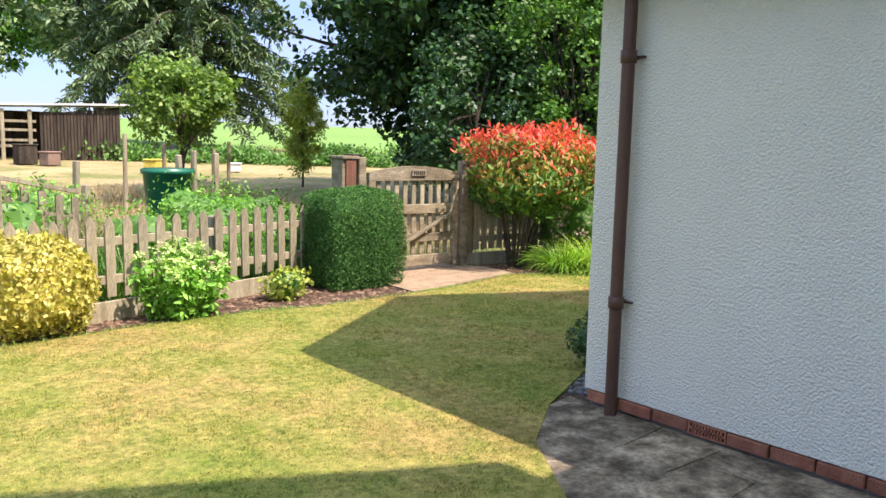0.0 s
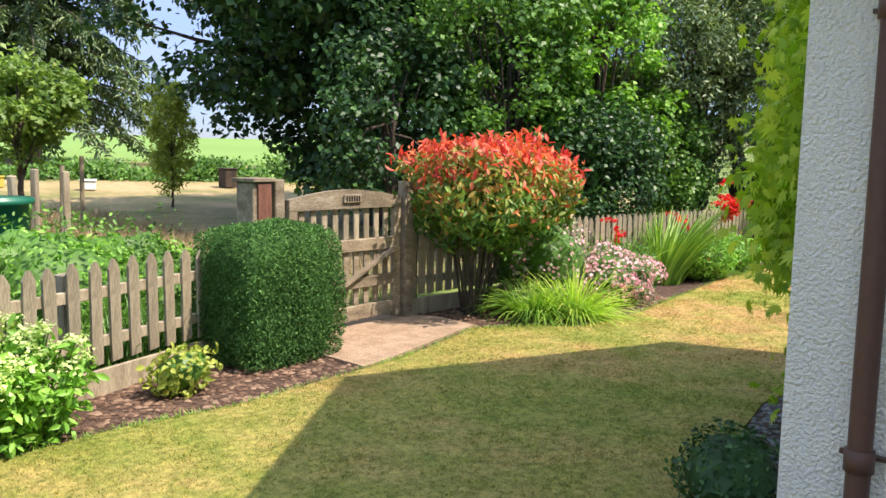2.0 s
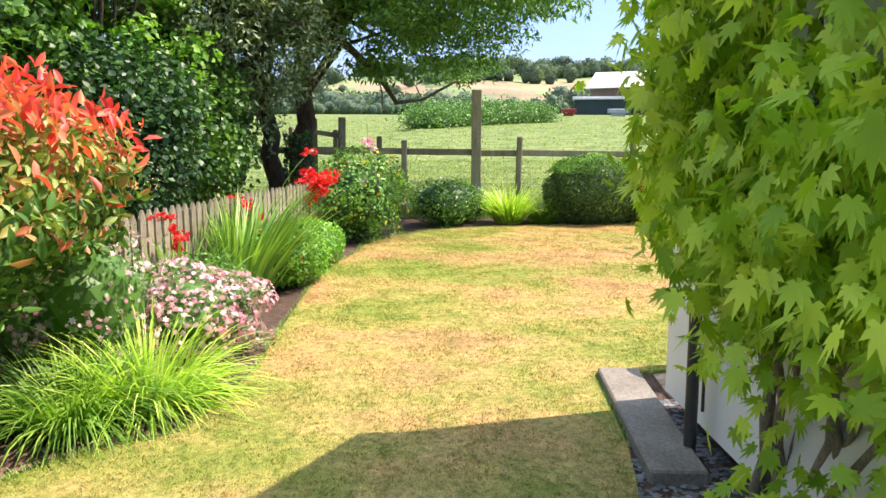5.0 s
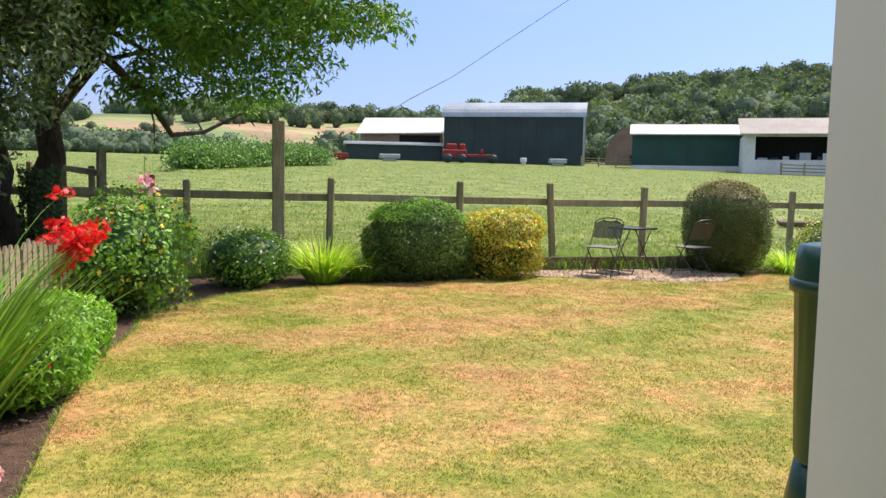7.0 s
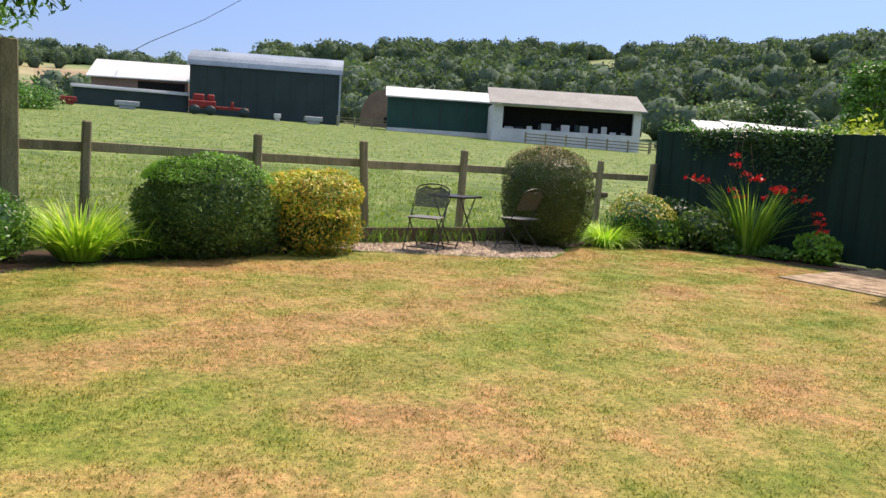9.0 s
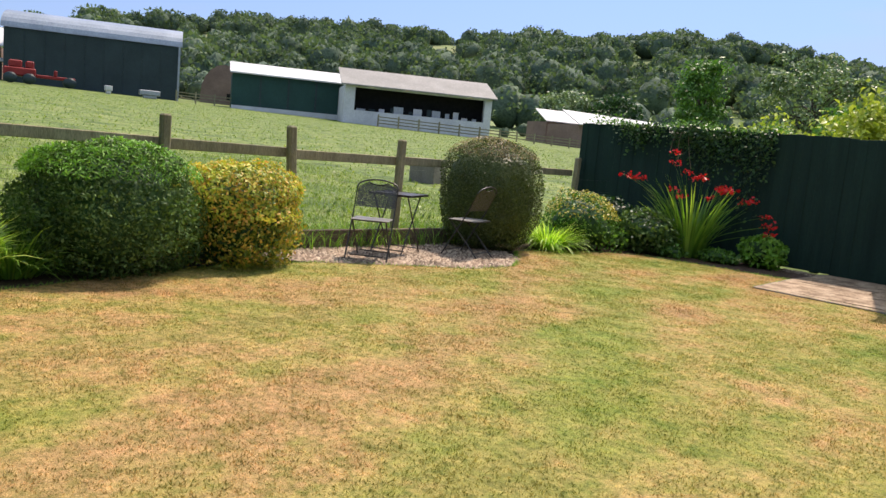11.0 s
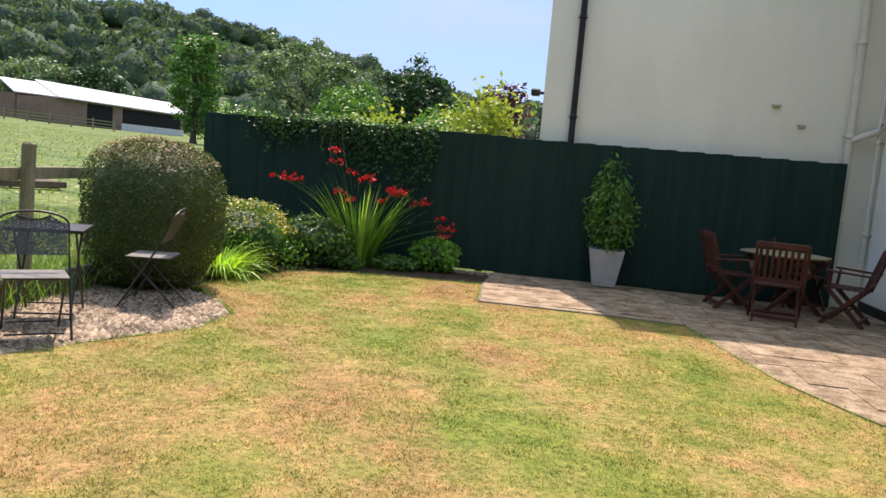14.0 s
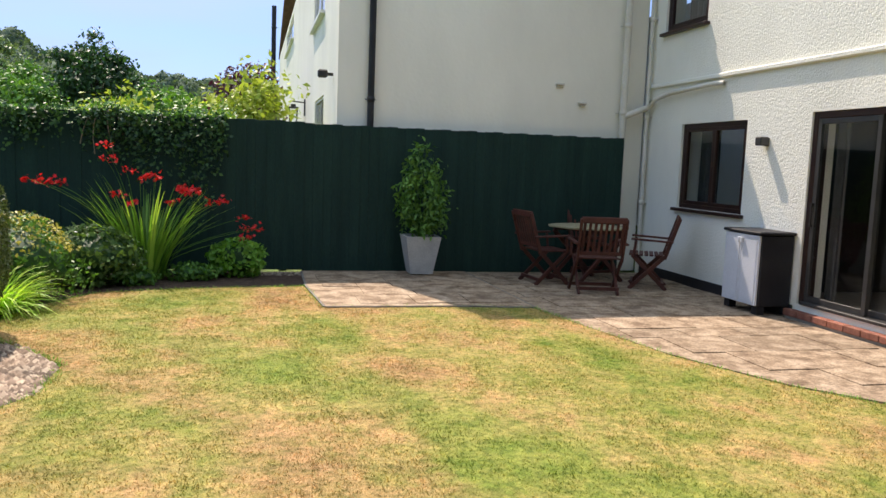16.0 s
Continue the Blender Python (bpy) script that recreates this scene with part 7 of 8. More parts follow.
t, L, g = building("small_arched_hut", 116.5, 119.6, 122, 122, "small arched hut with a weathered timber end wall")
z1 = ztop(4.0, 122)
bm = bmesh.new()
vs = [bm.verts.new((L / 2 - L / 2 * math.cos(math.pi * i / 10), 0, g + (z1 - g) * (0.25 + 0.75 * math.sin(math.pi * i / 10)))) for i in range(11)] + [bm.verts.new((L, 0, g)), bm.verts.new((0, 0, g))]
f = bm.faces.new(vs)
r = bmesh.ops.extrude_face_region(bm, geom=[f])
bmesh.ops.translate(bm, vec=(0, -8, 0), verts=[v for v in r["geom"] if isinstance(v, bmesh.types.BMVert)])
part("wall", bm, M["barn_brick"], t)
# black sheets on the closed end wall, painted shade for doorway and holes
part("black_opening_sheet", boxes(((0.4, 0.01, g), (1.6, 0.06, g + 2.1)), ((2.2, 0.01, g + 1.0), (2.9, 0.06, g + 1.9)), ((1.2, 0.01, g + 3.0), (1.8, 0.06, g + 3.7))), M["black_inside"], t)

t, L, g = building("green_shed", 118.45, 126.0, 101, 102, "long green clad shed with a pale sheet roof")
z1, z2 = ztop(3.55, 101), ztop(4.2, 106)
part("wall", boxes(((0, -8, g), (L, 0, z1))), M["green_shed"], t)
bm = bmesh.new()
q = [bm.verts.new(p) for p in ((-0.3, 0.5, z1), (L + 0.3, 0.5, z1), (L + 0.3, -5, z2), (-0.3, -5, z2), (-0.3, 0.5, z1 + 0.15), (L + 0.3, 0.5, z1 + 0.15), (L + 0.3, -5, z2 + 0.15), (-0.3, -5, z2 + 0.15))]
for f in ((0, 1, 2, 3), (4, 5, 6, 7), (0, 1, 5, 4), (1, 2, 6, 5), (2, 3, 7, 6), (3, 0, 4, 7)):
    bm.faces.new([q[i] for i in f])
bmesh.ops.recalc_face_normals(bm, faces=bm.faces[:])
part("roof", bm, M["tin_white"], t)
for i in range(1, 4):
    part("post", boxes(((L * i / 4 - 0.1, 0.001, g), (L * i / 4 + 0.1, 0.06, z1))), M["tin_dark"], t)
part("plinth", boxes(((0, 0.07, g), (L, 0.2, g + 0.9))), M["white_block"], t)

t, L, g = building("cattle_shed", 126.05, 136.5, 94, 97, "long whitewashed cattle shed with a dark open front")
z1, z2 = ztop(3.5, 95), ztop(4.55, 100)
gg = g
h0, h1 = gg + (z1 - gg) * 0.44, gg + (z1 - gg) * 0.97
part("back_wall", boxes(((0, -9, gg), (L, -8.8, z1)), ((0, -8.79, gg), (0.25, -0.26, z1)), ((L - 0.25, -8.79, gg), (L, -0.26, z1))), M["white_block"], t)
part("front_wall", boxes(((0, -0.25, gg), (L, 0, h0)), ((0, -0.25, h0 + 0.001), (0.9, 0, z1)), ((L - 1.2, -0.25, h0 + 0.001), (L, 0, z1)), ((0.9, -0.25, h1), (L - 1.2, 0, z1))), M["white_block"], t)
# black sheet hung across the inside: shade behind the open front as colour
part("inner_black_sheet", boxes(((0.3, -3.0, gg), (L - 0.3, -2.9, z1))), M["black_inside"], t)
rb = random.Random(4)
for i in range(13):
    x = 1.5 + i * (L - 3) / 13
    part("pen_board", boxes(((x, -1.2, h0 - 0.1), (x + rb.uniform(0.3, 1.2), -1.1, h0 + rb.uniform(0.25, 0.95)))), M[rb.choice(("white_block", "tin_roof", "tin_dark"))], t)
bm = bmesh.new()
q = [bm.verts.new(p) for p in ((-0.5, 0.6, z1), (L + 0.5, 0.6, z1), (L + 0.5, -5, z2), (-0.5, -5, z2), (-0.5, 0.6, z1 + 0.15), (L + 0.5, 0.6, z1 + 0.15), (L + 0.5, -5, z2 + 0.15), (-0.5, -5, z2 + 0.15))]
for f in ((0, 1, 2, 3), (4, 5, 6, 7), (0, 1, 5, 4), (1, 2, 6, 5), (2, 3, 7, 6), (3, 0, 4, 7)):
    bm.faces.new([q[i] for i in f])
bmesh.ops.recalc_face_normals(bm, faces=bm.faces[:])
M["asbestos"] = surface("grey_sheet_roof", [(0.3, (0.24, 0.235, 0.21)), (0.7, (0.33, 0.32, 0.29))], 0.3, 5, 0.2, 0.8, 0)
part("roof", bm, M["asbestos"], t)

for az0, az1, d, d1, e0, e1, lab in ((140.7, 142.9, 125, 128, 2.3, 3.05, "distant low brick shed with a pale roof"), (142.9, 150.9, 118, 142, 2.25, 3.1, "distant low shed with a long pale roof")):
    t, L, g = building("low_shed", az0, az1, d, d1, lab)
    part("low_wall", boxes(((0, 0.02, g), (L * 0.55, 0.15, g + 1.3))), M["white_block"], t)
    z1, z2 = ztop(e0, d), ztop(e1, d + 4)
    part("wall", boxes(((0, -6, g), (L, 0, z1))), M["barn_brick"], t)
    # both black sheets lie on solid wall and paint the shade of open bays
    part("black_opening_sheet", boxes(((L * 0.62, 0.01, g + 0.3), (L * 0.80, 0.08, z1 - 0.2))), M["black_inside"], t)
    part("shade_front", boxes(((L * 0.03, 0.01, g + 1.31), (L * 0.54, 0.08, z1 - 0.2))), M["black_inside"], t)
    bm = bmesh.new()
    q = [bm.verts.new(p) for p in ((-0.5, 0.6, z1), (L + 0.5, 0.6, z1), (L + 0.5, -3, z2), (-0.5, -3, z2), (-0.5, 0.6, z1 + 0.15), (L + 0.5, 0.6, z1 + 0.15), (L + 0.5, -3, z2 + 0.15), (-0.5, -3, z2 + 0.15))]
    for f in ((0, 1, 2, 3), (4, 5, 6, 7), (0, 1, 5, 4), (1, 2, 6, 5), (2, 3, 7, 6), (3, 0, 4, 7)):
        bm.faces.new([q[i] for i in f])
    bmesh.ops.recalc_face_normals(bm, faces=bm.faces[:])
    part("roof", bm, M["tin_white"], t)


def farm_rails(az0, az1, d, label, seed):
    a, b = at_az(az0, d), at_az(az1, d)
    t = thing("farm_fence", (0, 0, 0), 0, label, "fence")
    n = max(3, int((b - a).length / 2.2))
    for i in range(n + 1):
        p = a.lerp(b, i / n)
        p.z = float(far_height(p.x, p.y))
        bm = bmesh.new()
        add_bar(bm, p - Vector((0, 0, 0.2)), p + Vector((0, 0, 1.35)), 0.14)
        part("post", bm, M["post_wood"], t)
    for h in (0.4, 0.75, 1.1):
        bm = bmesh.new()
        add_bar(bm, a + Vector((0, 0, h)), b + Vector((0, 0, h)), 0.05, 0.12)
        part("rail", bm, M["post_wood"], t)


farm_rails(114.9, 118.6, 102, "timber farmyard rails by the big barn", 1)
farm_rails(128.5, 137.2, 92, "grey farmyard rails before the cattle shed", 2)
farm_rails(137.3, 146.0, 104, "farmyard rails beside the low sheds", 3)

# red farm machine and bits in the yard
mc = thing("farm_machine", tuple(at_az(106.3, 98)), -104, "red farm machine parked by the barn", "farm machine")
mc.scale = (1.6, 1.5, 1.35)
part("body", boxes(((-1.7, -0.8, 0.6), (0.2, 0.8, 1.25)), bevel=0.08), M["red_metal"], mc)
part("hopper", boxes(((-1.4, -0.6, 1.252), (-0.6, 0.6, 1.8)), ((-0.4, -0.6, 1.252), (0.1, 0.6, 1.8)), bevel=0.08), M["red_metal"], mc)
part("boom", boxes(((0.21, -0.2, 0.6), (2.6, 0.2, 0.85)), ((1.3, -0.2, 0.86), (1.5, 0.2, 1.3)), bevel=0.04), M["red_metal"], mc)
for x in (-1.3, -0.2, 2.2):
    tubes("wheel", [([(x, -1.0, 0.42), (x, -0.99, 0.42), (x, -0.75, 0.42), (x, -0.74, 0.42)], [0.02, 0.42, 0.42, 0.02])], M["tin_dark"], mc, sides=14)
for az, w, lab in ((100.8, 2.6, "pile of grey scrap by the lean-to"), (113.2, 2.2, "grey trailer standing by the barn"), (110.7, 0.7, "pale drum standing by the barn"), (97.2, 1.8, "red container at the lean-to")):
    e = thing("yard_item", tuple(at_az(az, 98)), 12 - az, lab, "farm equipment")
    part("body", boxes(((-w / 2, -0.4, 0.35), (w / 2, 0.4, 0.9)), ((-w / 3, -0.3, 0.0), (w / 3, 0.3, 0.349)), bevel=0.05), M["red_metal" if az < 98 else "white_block" if w < 1 else "tin_roof"], e)
tr = thing("water_trough", (24.6, -8.55, float(far_height(24.6, -8.55))), 20, "grey galvanised box standing in the field", "water trough")
part("body", boxes(((-0.35, -0.36, -0.05), (0.35, 0.36, 0.58)), bevel=0.02), M["concrete"], tr)
bl = thing("timber_boards", (24.2, -10.0, float(far_height(24.2, -10.0))), 60, "pale boards lying in the field grass", "boards")
part("board", boxes(((-0.6, -0.5, 0.0), (0.6, 0.5, 0.10)), ((-0.5, 0.7, 0.0), (0.7, 0.9, 0.12)), bevel=0.01), M["sleeper"], bl)

# side fence and gate in the field, left
for i, (x, y) in enumerate(((19.3, 6.2), (20.0, 7.2), (20.7, 8.2), (22.0, 8.6), (23.5, 8.9), (25.0, 9.2), (26.6, 9.5), (28.4, 9.9), (30.3, 10.2), (32.5, 10.6))):
    p = thing("field_post", (x, y, float(far_height(x, y))), 0, "rough round fence post in the field", "fence post", "posts across the field")
    bm = bmesh.new()
    add_bar(bm, (0, 0, -0.2), (0.03 * (i % 3 - 1), 0, 1.25 + 0.1 * (i % 2)), 0.10, 0.10, 0.02)
    part("post", bm, M["post_wood"], p)
hg = thing("field_hurdle", (18.6, 6.8, 0.3), 30, "dark timber rails of a field hurdle", "fence")
bm = bmesh.new()
add_bar(bm, (0, 0.06, 1.15), (2.0, 0.06, 1.25), 0.06, 0.09)
part("rail", bm, M["post_wood"], hg)
for x0, x1, w in ((0.2, 0.15, 0.11), (1.9, 1.9, 0.14)):
    bm = bmesh.new()
    add_bar(bm, (x0, -0.03, 0), (x1, -0.03, 1.5), w)
    part("post", bm, M["post_wood"], hg)
bm = bmesh.new()
add_bar(bm, (0, 0.06, 0.8), (2.0, 0.06, 0.8), 0.04, 0.05)
part("rail", bm, M["post_wood"], hg)

cable = thing("overhead_cable", (0, 0, 0), 0, "thin black overhead cable sagging across the sky", "cable")
a, b = Vector((CX - 2, CY, 1.4)) + Vector((math.sin(radians(118)), math.cos(radians(118)), 0.277)) * 22, at_az(100.9, 120, ztop(5.1, 120))
m0 = a.lerp(b, 0.35) - Vector((0, 0, 0.35))
tubes("cable", [([tuple(a + (a - b) * 0.1), tuple(a), tuple(m0), tuple(a.lerp(b, 0.7)), tuple(b)], [0.009, 0.009, 0.022, 0.045, 0.065])], M["black_pipe"], cable, sides=4)


# far hedges and woods: rounded, ragged clumps of foliage on the hill
def woods(name, rng, places, label, mat="far_tree", sub=2):
    bm = bmesh.new()
    bmesh.ops.create_icosphere(bm, subdivisions=sub, radius=1)
    bv = np.array([v.co[:] for v in bm.verts])
    bf = np.array([[v.index for v in f.verts] for f in bm.faces])
    bm.free()
    V, Fc = [], []
    for i, (x, y, z, r, h) in enumerate(places):
        l = 1 + 0.16 * np.sin(bv @ rng.normal(0, 3.2, 3) + rng.uniform(0, 6)) + 0.12 * np.sin(bv @ rng.normal(0, 6.5, 3)) + rng.normal(0, 0.05, len(bv))
        l += 0.05 * np.sin(bv @ rng.normal(0, 14, 3))
        V.append(0.80 * bv * l[:, None] * (r, r, h) + (x, y, z + h * 0.75))
        Fc.append(bf + i * len(bv))
    return tagged(np_mesh(name, np.concatenate(V), np.concatenate(Fc), M[mat], None, label, True), kind="stuff")


def land(x, y):
    ok, p, _, _ = ground.ray_cast(Vector((x, y, 400)), Vector((0, 0, -1)))
    return p.z if ok else 0.0


rw = np.random.default_rng(100)
places = []
dens = noise.noise
while len(places) < 2300:
    az, d = rw.uniform(72, 200), 175 + 460 * rw.random() ** 0.8
    p = at_az(az, d)
    k = noise.noise(Vector((p.x * 0.011, p.y * 0.011, 3.0))) + noise.noise(Vector((p.x * 0.03, p.y * 0.03, 9.0))) * 0.5
    lim = 0.24 if az < 100 else (0.13 if az < 112 else (-0.02 if az < 124 else -0.22))
    if 112 < az < 200 and 390 < d < 540:
        lim += 0.26
    if d > 560:
        lim -= 0.35
    if (k < lim or (118 < az < 166 and d < 285)) and rw.random() > 0.04:
        continue
    if az < 103 and 235 < d < 430 and rw.random() > 0.10:
        continue
    r = rw.uniform(4.0, 8.6) * (0.75 + d / 1000)
    if az < 104 or d > 540:
        r *= 0.72
    if az < 103 and d < 430:
        r = rw.uniform(2.2, 3.6)
    places.append((p.x, p.y, land(p.x, p.y), r * 0.9, r * rw.uniform(0.8, 1.15)))
far_leaves = list(places)
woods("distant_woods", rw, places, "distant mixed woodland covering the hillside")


def far_foliage(name, places, per, label):
    """Ragged leaf masses over the crowns of far trees."""
    P = np.array([(x, y, z + h * 0.75) for x, y, z, r, h in places])
    R = np.array([(r, r, h) for x, y, z, r, h in places])
    d = rw.normal(0, 1, (len(P), per, 3))
    d /= np.linalg.norm(d, axis=2, keepdims=True)
    d[..., 2] = np.abs(d[..., 2]) * 1.0 - 0.15
    p = (P[:, None] + d * R[:, None] * rw.uniform(0.86, 1.12, (len(P), per, 1))).reshape(-1, 3)
    nn = (d + (0, 0, 0.3)).reshape(-1, 3)
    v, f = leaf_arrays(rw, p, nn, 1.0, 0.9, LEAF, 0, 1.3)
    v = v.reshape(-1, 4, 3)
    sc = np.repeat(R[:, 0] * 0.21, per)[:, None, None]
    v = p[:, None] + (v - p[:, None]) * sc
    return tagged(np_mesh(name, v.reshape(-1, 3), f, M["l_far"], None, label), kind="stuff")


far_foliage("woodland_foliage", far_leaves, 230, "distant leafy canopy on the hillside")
places = []
for az0, az1, d, r, n in ((117, 140, 160, 4.2, 13), (140, 176, 170, 4.4, 20), (96, 104, 150, 2.6, 22), (72, 90, 170, 2.5, 40), (100, 118, 160, 3.2, 24), (72, 97, 130, 1.3, 70), (138, 178, 145, 1.3, 30)):
    for i in range(n):
        az = az0 + (az1 - az0) * (i + rw.uniform(-0.4, 0.4)) / n
        p = at_az(az, d * rw.uniform(0.94, 1.08))
        rr = r * rw.uniform(0.7, 1.3)
        places.append((p.x, p.y, land(p.x, p.y), rr, rr * 1.05))
woods("field_hedge_trees", rw, places, "hedgerow trees beyond the farm")
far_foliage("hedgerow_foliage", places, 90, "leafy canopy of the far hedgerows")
# hedge on the left of the field
places = []
for i in range(46):
    az = 86.2 + 9.6 * i / 46
    p = at_az(az, 52 + 18 * (i / 46) + rw.uniform(-0.6, 0.6))
    places.append((p.x, p.y, float(far_height(p.x, p.y)) - 0.3, rw.uniform(0.9, 1.3), rw.uniform(0.85, 1.1)))
hd = tagged(thing("field_hedge", (0, 0, 0), 0, "thick green hedge across the pasture", "hedge"), kind="stuff")
P = np.array([p[:3] for p in places])
c = np.repeat(P, 900, 0) + rw.normal(0, 1, (46 * 900, 3)) * (0.75, 0.75, 0.50) + (0, 0, 0.95)
leaves("foliage", rw, c, np.tile((-0.6, 0, 0.7), (len(c), 1)), 0.17, M["l_mid"], hd, 0.8)

# single trees at middle distance
for az, d, top, rad, mt, lab in ((142.0, 150, 4.6, 4.6, "l_grey", "rounded tree on the far side of the pasture"), (145.5, 150, 4.4, 5.2, "l_dark", "rounded dark tree on the far side of the pasture")):
    p = at_az(az, d)
    g = land(p.x, p.y)
    zt = ztop(top, d)
    R = (zt - g) * 0.45
    tree("tree", (p.x, p.y, g), (zt - g) * 0.3, 0.3, (0, 0, (zt - g) - R), (rad, rad, R), 90, 75, 0.62, mt, lab, 200 + int(az), flat=0.7, clump_r=1.5, limbs=14)
for x, y, zt, rad, n, mt, lab, sd in ((53.5, -75.8, 14.3, 3.0, 70, "l_mid", "tall loose tree standing at the field's edge", 1), (43.0, -80.5, 13.9, 6.4, 150, "l_grey", "broad grey-green tree at the field's edge", 2),
                                      (27.0, -65.2, 10.4, 3.6, 110, "l_dark", "large dark rounded tree beyond the fence", 3), (36.0, -76.0, 9.2, 3.6, 80, "l_mid", "green tree beyond the dark fence", 4),
                                      (31.5, -60.0, 7.0, 3.0, 80, "l_mid", "mid green tree beyond the dark fence", 5), (21.5, -58.0, 6.4, 3.0, 70, "l_mid", "low green tree beyond the dark fence", 6)):
    g = land(x, y)
    R = (zt - g) * 0.46
    tree("tree", (x, y, g), (zt - g) * 0.3, 0.3, (0, 0, (zt - g) - R), (rad, rad, R), n, 95, 0.42, mt, lab, 600 + sd, flat=0.75, clump_r=1.15, limbs=16)
# shrubs just over the dark fence
for x, y, top, rad, mt, lab, sd in ((14.8, -9.6, 2.72, 0.75, "l_lime_tree", "yellow-green shrub showing above the dark fence", 1), (17.0, -10.5, 2.35, 1.0, "l_lime_tree", "yellow-green shrub above the dark fence", 2),
                                    (15.05, -14.0, 3.45, 0.7, "l_purple", "small purple-leaved tree above the fence", 3), (15.8, -12.0, 2.5, 0.9, "l_mid", "green shrub above the dark fence", 4), (19.6, -14.5, 2.2, 1.4, "l_mid", "green shrub above the dark fence", 5),
                                    (21.0, -17.5, 2.3, 1.3, "l_mid", "green shrub beyond the dark fence", 6)):
    tree("garden_shrub", (x, y, 0.0), top * 0.4, 0.06, (0, 0, top * 0.68), (rad, rad, top * 0.34), 50, 60, 0.13, mt, lab, 300 + sd, "shrub", 0.7, 0.45, limbs=14)

# ---- trees round the garden's north side ----
tree("dark_tree", (13.5, 14.4, 0.1), 1.9, 0.30, (0, 0, 5.6), (5.4, 4.8, 4.5), 560, 140, 0.19, "l_dark", "very large dense dark green tree with low spreading branches", 110, flat=0.42, clump_r=0.95, limbs=60, shell=0.35, droop=0.15, width=0.75)
tree("dark_tree", (17.5, 15.5, 0.1), 1.9, 0.28, (0, 0, 5.6), (4.6, 4.2, 4.4), 230, 110, 0.18, "l_dark", "large dark green tree behind the hedge line", 111, flat=0.5, clump_r=1.0, limbs=30, shell=0.4, width=0.75)
tree("hazel", (11.6, 9.6, 0), 0.5, 0.10, (0, 0, 2.9), (1.7, 1.3, 2.5), 150, 110, 0.10, "l_mid", "tall green hedge tree behind the picket fence", 112, flat=0.6, clump_r=0.45, limbs=40, width=0.75)
tree("hazel", (13.4, 9.0, 0), 0.5, 0.10, (0, 0, 3.2), (1.5, 1.2, 2.8), 140, 110, 0.10, "l_fresh", "light green hedge tree behind the picket fence", 113, flat=0.6, clump_r=0.45, limbs=40, width=0.75)
tree("hazel", (9.6, 10.3, 0), 0.4, 0.08, (0, 0, 2.0), (1.5, 1.2, 1.7), 90, 100, 0.10, "l_dark", "dark hedge shrub behind the picket fence", 114, flat=0.6, clump_r=0.45, limbs=30, width=0.75)
tree("hazel", (12.6, 8.4, 0), 0.3, 0.07, (0, 0, 1.3), (1.3, 0.8, 1.35), 110, 110, 0.09, "l_dark", "dark leafy hedge shrub behind the picket fence", 124, flat=0.7, clump_r=0.4, limbs=24, width=0.75)
tree("hazel", (15.0, 8.4, 0), 0.3, 0.07, (0, 0, 1.6), (1.2, 0.8, 1.5), 110, 110, 0.09, "l_mid", "leafy hedge shrub at the fence corner", 125, flat=0.7, clump_r=0.4, limbs=20, width=0.75)
tree("willow", (16.2, 8.2, 0), 1.6, 0.16, (0, 0, 3.8), (2.4, 1.6, 2.3), 290, 120, 0.11, "l_grey", "grey-green drooping tree behind the border", 115, flat=1.1, clump_r=0.42, droop=0.5, limbs=34, width=0.4)
tree("ash_tree", (18.7, 7.7, 0.2), 3.0, 0.20, (0.4, -2.2, 4.7), (4.4, 3.6, 2.3), 430, 130, 0.15, "l_mid", "large ash tree leaning over the field fence", 116, flat=0.45, clump_r=0.62, droop=0.35, limbs=34, width=0.34, lean=(0.3, -0.1), shell=0.3)
lb = thing("hanging_branch", (16.9, 7.4, 0), 0, "long drooping bare branch with a leafy end", "branch")
pts = [(0.1, 0, 3.0), (1.6, -0.6, 3.2), (3.0, -1.1, 2.7), (3.8, -1.4, 2.15), (4.6, -1.9, 2.25), (5.6, -2.6, 2.7), (6.4, -3.2, 3.0)]
v = [(pts, np.linspace(0.09, 0.012, 7)), ([(3.0, -1.1, 2.7), (2.9, -1.2, 2.3), (2.95, -1.2, 1.95)], [0.02, 0.014, 0.008]), ([(4.6, -1.9, 2.25), (5.2, -1.7, 2.6), (5.9, -2.0, 2.9)], [0.02, 0.014, 0.008])]
tubes("limb", v, M["trunk"], lb)
c = np.array(pts[5:])[np.repeat([0, 1], 260)] + rw.normal(0, 0.3, (520, 3)) * (1, 1, 0.45) + (0, 0, 0.15)
leaves("foliage", rw, c, np.tile((0, 0, 1.0), (520, 1)), 0.15, M["l_mid"], lb, 0.3, LONG, 0.5)
tree("bent_tree", (18.2, 7.9, 0.2), 2.6, 0.17, (-0.5, 0.4, 4.2), (1.2, 1.0, 1.6), 50, 90, 0.12, "l_mid", "dark leaning tree trunk behind the picket fence", 117, limbs=16, clump_r=0.5, lean=(-0.7, 0.3))
iv = thing("ivy_stump", (17.2, 7.35, 0), 0, "thick old stump wrapped in ivy", "tree stump")
tubes("trunk", [([(0, 0, -0.05), (0.02, 0, 0.7), (0, 0.02, 1.4)], [0.22, 0.17, 0.15])], M["trunk"], iv, sides=10)
c = rw.normal(0, 1, (1700, 3))
c[:, :2] /= np.linalg.norm(c[:, :2], axis=1, keepdims=True) / 0.22
c[:, 2] = rw.uniform(0.05, 1.5, 1700)
nn = c * (1, 1, 0) * 4
leaves("ivy", rw, c, nn, 0.06, M["l_dark"], iv, 0.8)

